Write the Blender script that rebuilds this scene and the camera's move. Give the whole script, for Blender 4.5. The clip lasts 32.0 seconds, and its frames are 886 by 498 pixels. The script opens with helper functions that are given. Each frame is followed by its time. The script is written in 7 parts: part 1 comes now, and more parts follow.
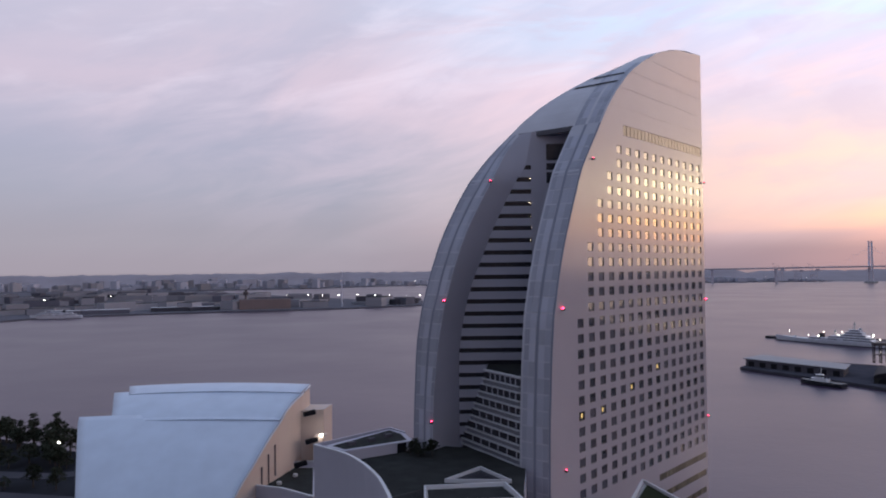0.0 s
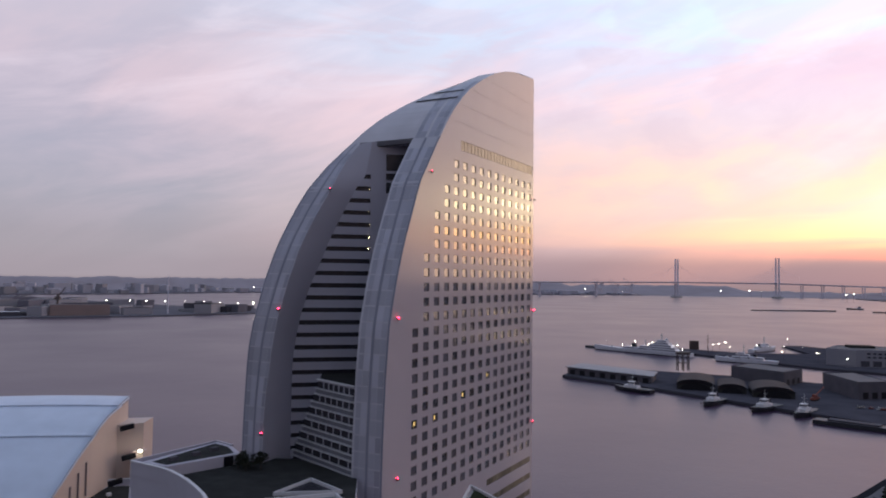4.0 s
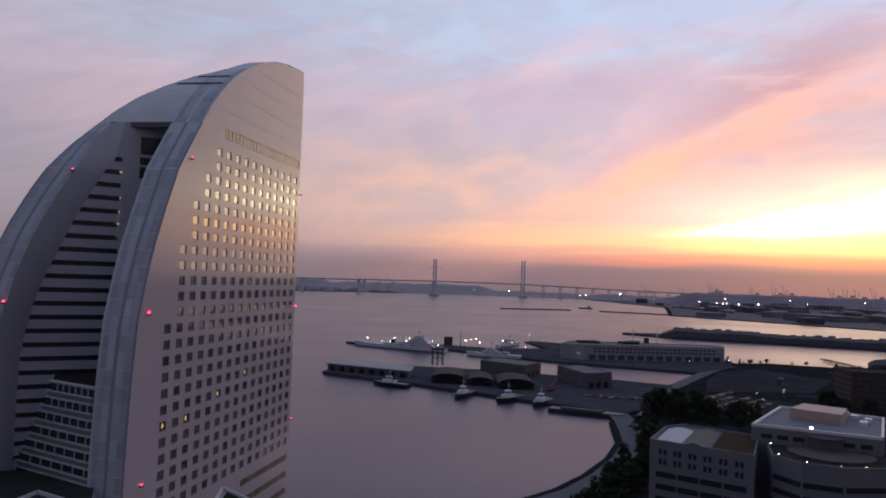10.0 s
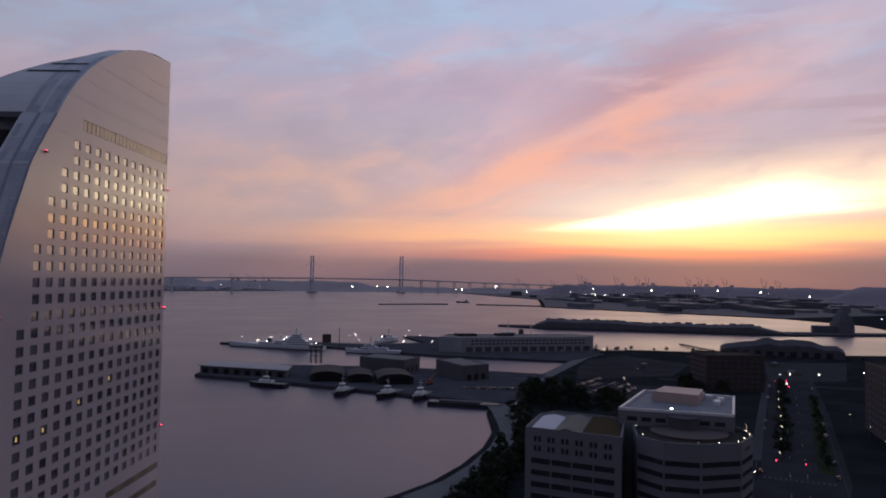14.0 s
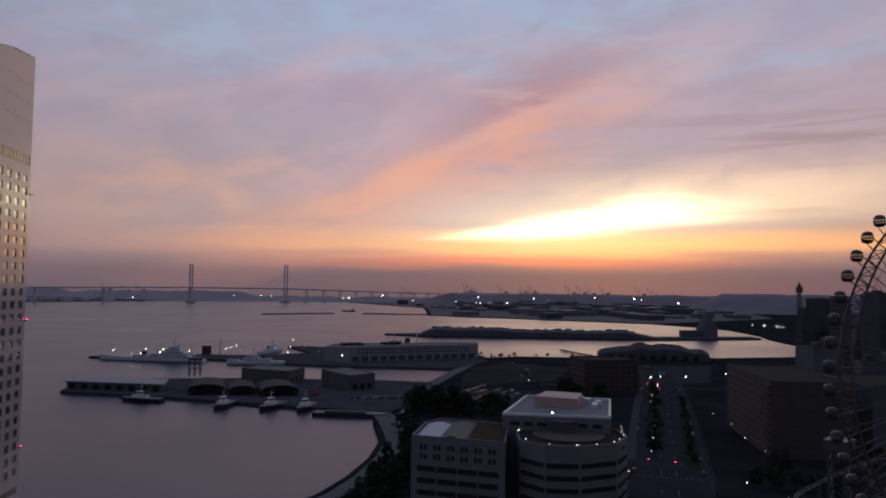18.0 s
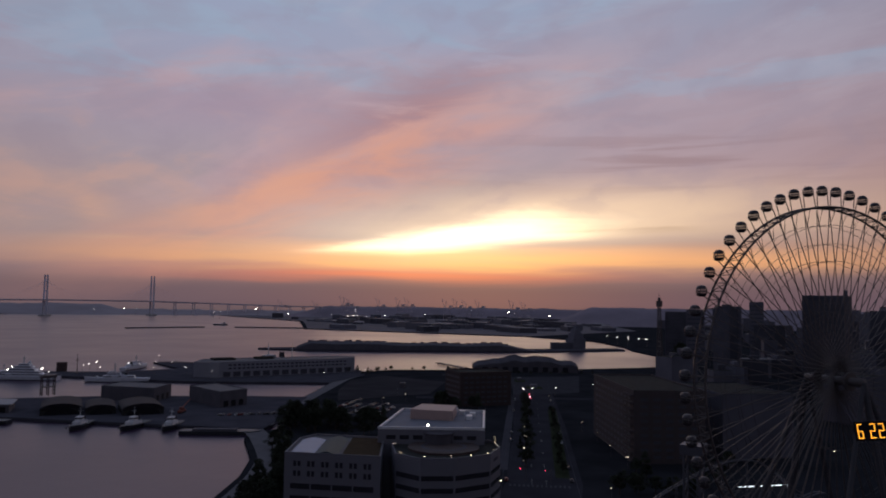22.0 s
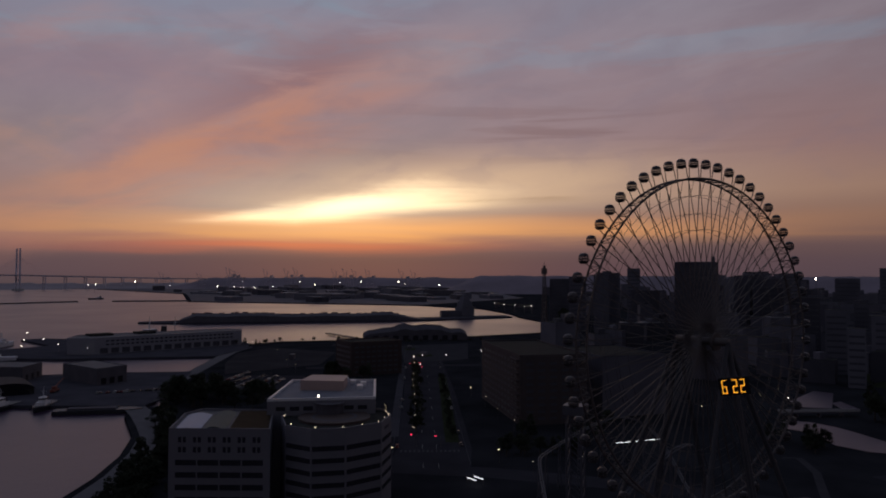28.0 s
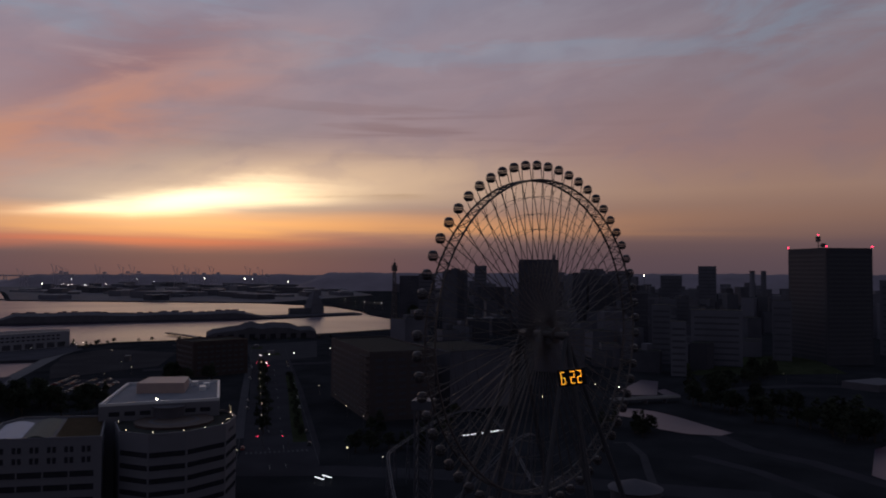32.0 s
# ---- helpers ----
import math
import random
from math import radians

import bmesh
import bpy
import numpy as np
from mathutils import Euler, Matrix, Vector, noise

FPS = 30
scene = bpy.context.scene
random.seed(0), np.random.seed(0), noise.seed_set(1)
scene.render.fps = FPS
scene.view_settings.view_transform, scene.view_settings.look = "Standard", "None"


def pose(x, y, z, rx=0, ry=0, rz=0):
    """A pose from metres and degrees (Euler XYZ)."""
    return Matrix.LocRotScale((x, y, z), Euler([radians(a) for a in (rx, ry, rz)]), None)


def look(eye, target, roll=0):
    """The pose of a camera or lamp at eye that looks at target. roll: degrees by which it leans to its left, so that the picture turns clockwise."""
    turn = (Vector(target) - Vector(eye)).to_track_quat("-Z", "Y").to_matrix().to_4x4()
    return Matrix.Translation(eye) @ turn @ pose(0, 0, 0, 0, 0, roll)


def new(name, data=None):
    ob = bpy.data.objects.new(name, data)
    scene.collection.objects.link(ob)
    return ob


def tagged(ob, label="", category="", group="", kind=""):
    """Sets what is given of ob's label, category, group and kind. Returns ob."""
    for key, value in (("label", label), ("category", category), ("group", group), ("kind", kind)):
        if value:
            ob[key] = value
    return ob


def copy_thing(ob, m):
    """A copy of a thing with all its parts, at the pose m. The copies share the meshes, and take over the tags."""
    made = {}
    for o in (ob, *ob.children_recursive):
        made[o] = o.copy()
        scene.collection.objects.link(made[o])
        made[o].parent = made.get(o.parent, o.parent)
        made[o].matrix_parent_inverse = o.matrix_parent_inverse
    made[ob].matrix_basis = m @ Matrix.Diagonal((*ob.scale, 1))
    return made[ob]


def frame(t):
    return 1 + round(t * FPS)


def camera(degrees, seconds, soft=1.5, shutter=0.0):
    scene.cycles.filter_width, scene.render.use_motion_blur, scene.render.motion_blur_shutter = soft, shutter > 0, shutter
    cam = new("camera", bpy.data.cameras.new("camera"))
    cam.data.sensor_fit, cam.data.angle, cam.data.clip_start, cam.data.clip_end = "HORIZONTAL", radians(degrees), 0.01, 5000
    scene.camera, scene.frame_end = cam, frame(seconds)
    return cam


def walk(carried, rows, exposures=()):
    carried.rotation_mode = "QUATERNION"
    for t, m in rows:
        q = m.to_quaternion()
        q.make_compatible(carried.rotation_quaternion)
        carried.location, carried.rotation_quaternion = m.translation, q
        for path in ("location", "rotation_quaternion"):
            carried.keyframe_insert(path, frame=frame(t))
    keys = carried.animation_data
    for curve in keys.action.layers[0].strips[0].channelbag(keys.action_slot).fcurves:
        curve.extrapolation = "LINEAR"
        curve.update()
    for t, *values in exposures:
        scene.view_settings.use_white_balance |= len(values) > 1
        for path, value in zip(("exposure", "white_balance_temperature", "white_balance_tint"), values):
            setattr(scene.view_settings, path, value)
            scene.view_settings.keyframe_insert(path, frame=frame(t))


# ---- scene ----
cam = camera(61.36, 32.0, 1.9, 0.5)
PATH = [
    (0.0, -0.00, 1.55, 0.62),
    (0.5, -1.60, 1.59, 0.62),
    (1.0, -3.47, 1.57, 0.36),
    (1.5, -5.29, 1.57, 0.06),
    (2.0, -6.73, 1.62, 0.34),
    (2.5, -8.07, 1.72, -0.06),
    (3.0, -9.40, 1.91, -0.36),
    (3.5, -10.90, 2.11, -0.54),
    (5.5, -16.92, 2.32, -0.74),
    (6.0, -18.33, 2.31, -0.76),
    (6.5, -19.77, 2.28, -0.56),
    (7.0, -21.32, 2.35, -1.19),
    (7.5, -23.01, 2.32, -1.06),
    (8.0, -24.65, 2.27, -1.14),
    (8.5, -26.31, 2.36, -2.04),
    (9.0, -27.56, 2.34, -1.46),
    (9.5, -28.99, 2.34, -1.72),
    (10.0, -30.44, 2.37, -1.96),
    (10.5, -31.80, 2.45, -1.90),
    (11.0, -33.01, 2.53, -1.94),
    (11.5, -34.08, 2.59, -1.92),
    (12.0, -35.26, 2.61, -2.19),
    (12.5, -36.36, 2.57, -1.83),
    (13.0, -37.52, 2.46, -1.62),
    (13.5, -38.64, 2.32, -1.64),
    (14.0, -39.75, 2.27, -0.89),
    (14.5, -40.86, 2.23, -1.00),
    (16.5, -44.95, 2.64, -0.39),
    (17.0, -45.92, 2.83, 0.07),
    (17.5, -47.04, 3.05, -0.34),
    (18.0, -48.43, 3.05, -0.65),
    (18.5, -49.71, 3.09, -1.07),
    (19.0, -50.90, 3.29, -1.02),
    (19.5, -52.00, 3.56, -0.95),
    (20.0, -53.18, 3.85, -1.07),
    (20.5, -54.29, 4.06, -0.86),
    (21.0, -55.43, 4.13, -0.95),
    (21.5, -56.66, 4.22, -1.17),
    (22.0, -57.79, 4.18, -0.81),
    (22.5, -58.84, 4.10, -0.64),
    (23.0, -59.74, 3.98, -0.48),
    (23.5, -60.53, 3.89, -0.28),
    (24.0, -61.42, 3.70, -0.21),
    (24.5, -62.21, 3.50, -0.33),
    (25.0, -62.90, 3.33, -0.34),
    (25.5, -63.52, 3.11, -0.24),
    (27.5, -65.69, 2.00, 0.21),
    (28.0, -66.18, 1.91, -0.10),
    (28.5, -66.75, 1.86, 0.07),
    (29.0, -67.64, 1.80, -0.00),
    (29.5, -68.92, 1.76, 0.10),
    (30.0, -70.46, 1.72, 0.47),
    (30.5, -71.96, 1.58, -0.06),
    (31.0, -73.83, 1.58, -0.03),
    (31.5, -75.95, 1.64, -0.21),
    (32.0, -77.62, 1.70, -0.20),
]
walk(cam, [(t, pose(0, 0, 86, 90 + p, r, y)) for t, y, p, r in PATH],
     exposures=[(0, 1.28, 6550, 6), (3, 1.28, 6750, 6), (6, 1.05, 6950, 8), (9, 0.75, 6800, 9), (11, 0.52, 6450, 10), (13, 0.34, 6380, 10), (16, 0.14, 6430, 10),
                (19, -0.03, 6500, 10), (21, -0.16, 6530, 11), (23, -0.20, 6480, 10), (26, -0.40, 6600, 12), (28, -0.75, 6950, 14), (31, -0.79, 6900, 14), (32, -0.60, 6800, 12)])

# ---- sky and sun ----
SUN_AZ = 61.0      # degrees to the right of +y
world = bpy.data.worlds.new("sunrise_sky")
scene.world = world
world.use_nodes = True
wn, wl = world.node_tree.nodes, world.node_tree.links
wn.clear()


def wmath(op, a, b=None, c=None, clamp=False):
    n = wn.new("ShaderNodeMath")
    n.operation, n.use_clamp = op, clamp
    for i, v in enumerate((a, b, c)):
        if v is None:
            continue
        if isinstance(v, (int, float)):
            n.inputs[i].default_value = v
        else:
            wl.new(v, n.inputs[i])
    return n.outputs[0]


def wramp(fac, stops, smooth=True):
    n = wn.new("ShaderNodeValToRGB")
    n.color_ramp.interpolation = "EASE" if smooth else "LINEAR"
    e = n.color_ramp.elements
    while len(e) < len(stops):
        e.new(0.5)
    for el, (p, c) in zip(e, stops):
        el.position, el.color = p, (*c, 1)
    wl.new(fac, n.inputs[0])
    return n.outputs[0]


def wmix(fac, a, b, mode="MIX"):
    n = wn.new("ShaderNodeMix")
    n.data_type, n.blend_type = "RGBA", mode
    for i, v in ((0, fac), (6, a), (7, b)):
        if isinstance(v, (int, float)):
            n.inputs[i].default_value = v
        elif isinstance(v, tuple):
            n.inputs[i].default_value = (*v, 1)
        else:
            wl.new(v, n.inputs[i])
    return n.outputs[2]


def wgauss(x, mid, width):
    d = wmath("DIVIDE", wmath("SUBTRACT", x, mid), width)
    return wmath("EXPONENT", wmath("MULTIPLY", wmath("MULTIPLY", d, d), -1.0))


def wnoise(vec, scale, detail=5.0, rough=0.55, distort=0.0):
    n = wn.new("ShaderNodeTexNoise")
    n.inputs["Scale"].default_value, n.inputs["Detail"].default_value = scale, detail
    n.inputs["Roughness"].default_value, n.inputs["Distortion"].default_value = rough, distort
    wl.new(vec, n.inputs["Vector"])
    return n.outputs["Fac"]


coord = wn.new("ShaderNodeTexCoord").outputs["Generated"]
sep = wn.new("ShaderNodeSeparateXYZ")
wl.new(coord, sep.inputs[0])
sx, sy, sz = sep.outputs
el = wmath("MULTIPLY", wmath("ARCSINE", sz), 180 / math.pi)
az = wmath("MULTIPLY", wmath("ARCTAN2", sx, sy), 180 / math.pi)      # to the right of +y
off = wmath("SUBTRACT", az, SUN_AZ)
# high cloud sheet: streaks that climb to the right
comb = wn.new("ShaderNodeCombineXYZ")
wl.new(wmath("ADD", wmath("MULTIPLY", az, 0.030), wmath("MULTIPLY", el, -0.010)), comb.inputs[0])
wl.new(wmath("SUBTRACT", wmath("MULTIPLY", el, 0.105), wmath("MULTIPLY", az, 0.028)), comb.inputs[1])
streak = wnoise(comb.outputs[0], 1.15, 6.0, 0.55, 0.6)
comb2 = wn.new("ShaderNodeCombineXYZ")
wl.new(wmath("MULTIPLY", az, 0.05), comb2.inputs[0])
wl.new(wmath("MULTIPLY", el, 0.22), comb2.inputs[1])
comb2.inputs[2].default_value = 3.7
patch = wnoise(comb2.outputs[0], 1.3, 6.0, 0.6, 0.8)
comb3 = wn.new("ShaderNodeCombineXYZ")
wl.new(wmath("MULTIPLY", az, 0.035), comb3.inputs[0])
wl.new(wmath("MULTIPLY", el, 0.55), comb3.inputs[1])
band = wnoise(comb3.outputs[0], 1.6, 4.0, 0.5, 0.3)

h = wmath("DIVIDE", el, 50.0, clamp=True)


def by_el(stops):
    return wramp(h, [(e / 50.0, c) for e, c in stops], False)


HIGH = [(33, (0.155, 0.203, 0.325)), (50, (0.115, 0.150, 0.245))]
north = by_el([(0, (0.160, 0.145, 0.175)), (3, (0.160, 0.149, 0.186)), (6, (0.165, 0.165, 0.215)), (9, (0.182, 0.180, 0.240)), (14, (0.232, 0.212, 0.278)), (21, (0.245, 0.238, 0.310)), *HIGH])
east = by_el([(0, (0.150, 0.115, 0.138)), (1.2, (0.175, 0.128, 0.150)), (2.8, (0.285, 0.200, 0.222)), (5, (0.325, 0.253, 0.262)), (9, (0.335, 0.271, 0.305)), (13, (0.335, 0.282, 0.352)), (18, (0.305, 0.315, 0.425)), (23, (0.275, 0.33, 0.46)), *HIGH])
south = by_el([(0, (0.130, 0.095, 0.115)), (2, (0.18, 0.115, 0.130)), (4, (0.33, 0.195, 0.160)), (6, (0.44, 0.275, 0.220)), (9, (0.38, 0.24, 0.245)), (14, (0.32, 0.242, 0.290)), (21, (0.265, 0.258, 0.345)), *HIGH])
sky = wmix(wmath("MULTIPLY", wmath("ADD", az, 8.0), 1 / 28, clamp=True), north, east)
sky = wmix(wmath("MULTIPLY", wmath("SUBTRACT", az, 62.0), 1 / 30, clamp=True), sky, south)
# fine wisps, drawn out along the streaks
comb4 = wn.new("ShaderNodeCombineXYZ")
wl.new(wmath("ADD", wmath("MULTIPLY", az, 0.10), wmath("MULTIPLY", el, 0.05)), comb4.inputs[0])
wl.new(wmath("SUBTRACT", wmath("MULTIPLY", el, 0.42), wmath("MULTIPLY", az, 0.10)), comb4.inputs[1])
comb4.inputs[2].default_value = 8.3
wisp = wnoise(comb4.outputs[0], 0.8, 8.0, 0.56, 0.5)
warp = wmath("ADD", wmath("MULTIPLY", wmath("SUBTRACT", patch, 0.5), 5.0), wmath("MULTIPLY", wmath("SUBTRACT", wisp, 0.5), 2.6))


def soft(x, lo, hi):
    """0 below lo, 1 above hi (or the other way round), smooth between."""
    n = wn.new("ShaderNodeMapRange")
    n.interpolation_type = "SMOOTHSTEP"
    for i, v in ((0, x), (1, lo), (2, hi)):
        if isinstance(v, (int, float)):
            n.inputs[i].default_value = v
        else:
            wl.new(v, n.inputs[i])
    return n.outputs[0]


def prod(*xs):
    r = xs[0]
    for x in xs[1:]:
        r = wmath("MULTIPLY", r, x)
    return r


# broken rose, blue and grey sheet
rose = prod(soft(streak, 0.44, 0.62), wgauss(el, 13.0, 7.0), wmath("ADD", prod(wgauss(off, -25.0, 34.0), 0.75), 0.15))
sky = wmix(rose, sky, (0.455, 0.325, 0.365))
rose2 = prod(soft(wisp, 0.36, 0.70), wgauss(el, 11.0, 7.0), wgauss(az, -2.0, 22.0), 0.35)
sky = wmix(rose2, sky, (0.37, 0.29, 0.35))
blue = prod(soft(patch, 0.45, 0.62), soft(el, 11.0, 19.0), soft(az, -12.0, 22.0), 0.75)
sky = wmix(blue, sky, (0.285, 0.355, 0.475))
veil = prod(soft(wisp, 0.44, 0.72), soft(el, 9.0, 16.0), 0.28)
sky = wmix(veil, sky, (0.42, 0.39, 0.47))
grey = prod(soft(band, 0.47, 0.62), wgauss(el, 10.5, 2.4), wgauss(off, 13.0, 14.0), 0.65)
sky = wmix(grey, sky, (0.27, 0.180, 0.205))
# purple wing and salmon streak that climb from the bridge to the right
line = wmath("ADD", wmath("SUBTRACT", el, wmath("ADD", 5.4, prod(wmath("SUBTRACT", az, 36.0), 0.41))), prod(warp, 1.0))
wing = prod(soft(line, -0.8, 1.4), soft(line, 5.0, 1.6), wgauss(az, 55.0, 9.0), soft(patch, 0.30, 0.52), 0.8)
sky = wmix(wing, sky, (0.290, 0.178, 0.225))
wing2 = prod(wgauss(wmath("ADD", el, warp), 14.3, 1.6), wgauss(az, 42.0, 8.0), 0.65)
sky = wmix(wing2, sky, (0.33, 0.235, 0.305))
under = prod(soft(line, -6.5, -1.8), soft(line, 3.2, -2.2), wgauss(az, 49.0, 16.0), soft(wisp, 0.10, 0.60), 0.95)
sky = wmix(under, sky, (0.60, 0.285, 0.222))
salmon = prod(soft(line, -3.0, -0.3), soft(line, 1.5, -0.7), wgauss(az, 46.0, 11.0), soft(wisp, 0.22, 0.66))
sky = wmix(prod(salmon, 0.5), sky, (0.72, 0.335, 0.205))
salmon2 = prod(wgauss(wmath("ADD", el, warp), 6.8, 2.6), wgauss(az, 27.0, 10.0), wmath("ADD", 0.35, prod(soft(patch, 0.3, 0.58), 0.65)))
sky = wmix(prod(salmon2, 0.65), sky, (0.54, 0.315, 0.255))
plume = prod(wgauss(wmath("ADD", el, warp), 6.6, 1.6), wgauss(wmath("ADD", az, prod(el, 0.5)), 35.5, 1.3), soft(wisp, 0.35, 0.6))
sky = wmix(prod(plume, 0.32), sky, (0.70, 0.38, 0.24))
# warm layers over the horizon
thin = wmath("ADD", el, wmath("MULTIPLY", wmath("SUBTRACT", band, 0.5), 1.6))
cream = prod(soft(thin, 4.2, 6.0), soft(thin, 10.5, 7.0), wgauss(off, 10.0, 15.0), wmath("ADD", prod(wisp, 0.9), 0.35))
sky = wmix(prod(cream, 0.85), sky, (0.74, 0.52, 0.36))
gold = prod(soft(thin, 2.0, 3.1), soft(thin, 5.0, 3.4), wgauss(off, 0.0, 24.0), wmath("ADD", prod(band, 1.2), 0.42))
sky = wmix(wmath("MULTIPLY", gold, 0.95, clamp=True), sky, (1.08, 0.50, 0.19))
goldlines = prod(wgauss(thin, 4.3, 0.28), wgauss(az, 42.0, 7.0), soft(band, 0.40, 0.60))
sky = wmix(prod(goldlines, 0.7), sky, (0.95, 0.62, 0.28))
ember = prod(wgauss(thin, 2.1, 0.55), wgauss(off, -6.0, 13.0))
sky = wmix(prod(ember, 0.8), sky, (0.98, 0.225, 0.10))
# the break in the cloud where the low sun shines through
floor_el = wmath("ADD", wmath("ADD", 3.75, prod(wmath("MAXIMUM", wmath("SUBTRACT", az, 55.0), 0.0), 0.085)), prod(wmath("SUBTRACT", band, 0.5), 1.1))
rise = prod(soft(az, 46.0, 62.0), soft(az, 80.0, 60.0), 2.3)
top_el = wmath("ADD", wmath("ADD", floor_el, rise), prod(warp, 0.55))
gap = prod(soft(wmath("SUBTRACT", el, floor_el), -0.3, 0.7), soft(wmath("SUBTRACT", el, top_el), 0.9, -1.3), soft(az, 46.0, 51.0), soft(az, 75.0, 64.0))
halo = prod(wgauss(wmath("SUBTRACT", el, wmath("ADD", floor_el, 1.0)), 0.2, 2.3), wgauss(off, -0.5, 12.5))
sky = wmix(halo, sky, (0.47, 0.36, 0.20), "ADD")
sky = wmix(wmath("MULTIPLY", gap, wmath("MULTIPLY", soft(wmath("ADD", prod(band, 0.6), prod(wisp, 0.5)), 0.22, 0.56), 0.8)), sky, (1.10, 0.90, 0.52), "ADD")
# its brightest streak, low on the left
core_w = wmath("ADD", 0.24, prod(soft(az, 48.0, 64.0), 0.55))
core = prod(wgauss(wmath("DIVIDE", wmath("SUBTRACT", wmath("SUBTRACT", el, floor_el), wmath("ADD", 0.35, prod(wmath("SUBTRACT", az, 48.0), 0.06))), core_w), 0.0, 1.0), soft(az, 45.0, 52.0), soft(az, 69.0, 58.0), wmath("ADD", 0.45, prod(wisp, 1.0)))
sky = wmix(core, sky, (0.60, 0.50, 0.32), "ADD")
bars = prod(wgauss(thin, 5.6, 0.22), wgauss(az, 71.0, 5.0), soft(wisp, 0.35, 0.6))
sky = wmix(prod(bars, 0.6), sky, (0.38, 0.25, 0.16))
# fine mottling of the high sheet
comb5 = wn.new("ShaderNodeCombineXYZ")
wl.new(wmath("ADD", wmath("MULTIPLY", az, 0.22), wmath("MULTIPLY", el, 0.10)), comb5.inputs[0])
wl.new(wmath("SUBTRACT", wmath("MULTIPLY", el, 0.42), wmath("MULTIPLY", az, 0.06)), comb5.inputs[1])
comb5.inputs[2].default_value = 14.1
mottle = wnoise(comb5.outputs[0], 0.85, 6.0, 0.52, 0.35)
fleck = prod(soft(mottle, 0.47, 0.66), soft(el, 4.5, 9.0), soft(az, 8.0, 28.0))
sky = wmix(prod(fleck, 0.24), sky, (0.265, 0.215, 0.285))
warm = prod(soft(mottle, 0.50, 0.32), soft(el, 3.5, 7.0), soft(el, 17.0, 9.0), wgauss(az, 34.0, 14.0))
sky = wmix(prod(warm, 0.34), sky, (0.58, 0.335, 0.265))
# purple haze along the horizon
haze = soft(wmath("ADD", el, wmath("MULTIPLY", wmath("SUBTRACT", band, 0.5), 0.7)), 2.15, 0.7)
sky = wmix(wmath("MULTIPLY", haze, wmath("MULTIPLY", wmath("ADD", wgauss(off, 5.0, 34.0), 0.12), 0.9, clamp=True)), sky, (0.134, 0.092, 0.128))
# the sky behind, away from the dawn, is dim
west = wmath("MULTIPLY", wmath("SUBTRACT", wmath("ABSOLUTE", wmath("SUBTRACT", az, 35.0)), 75.0), 1 / 50, clamp=True)
sky = wmix(west, sky, wmix(0.55, sky, (0.06, 0.065, 0.09)))
below = wmath("MULTIPLY", wmath("ADD", el, 1.2), 0.8, clamp=True)
sky = wmix(below, (0.10, 0.085, 0.10), sky)
# thin clear-air part behind the clouds
air = wn.new("ShaderNodeTexSky")
air.sky_type, air.sun_disc = "NISHITA", False
air.sun_elevation, air.sun_rotation = radians(3.0), radians(SUN_AZ)
sky = wmix(0.003, sky, air.outputs[0], "ADD")
back = wn.new("ShaderNodeBackground")
# brighter towards the dawn side
wl.new(wmath("ADD", 1.0, prod(soft(az, 12.0, 45.0), soft(az, 112.0, 74.0), soft(el, 1.0, 5.0), 0.22)), back.inputs["Strength"])
wl.new(sky, back.inputs["Color"])
out = wn.new("ShaderNodeOutputWorld")
wl.new(back.outputs[0], out.inputs[0])

sun = bpy.data.lights.new("low_sun", "SUN")
sun.energy, sun.angle, sun.color = 0.10, radians(25), (1.0, 0.70, 0.50)
sun_ob = new("low_sun", sun)
sd = Vector((math.sin(radians(SUN_AZ)), math.cos(radians(SUN_AZ)), math.tan(radians(5.0))))
sun_ob.matrix_world = look(sd * 100, (0, 0, 0))

# ---- materials ----


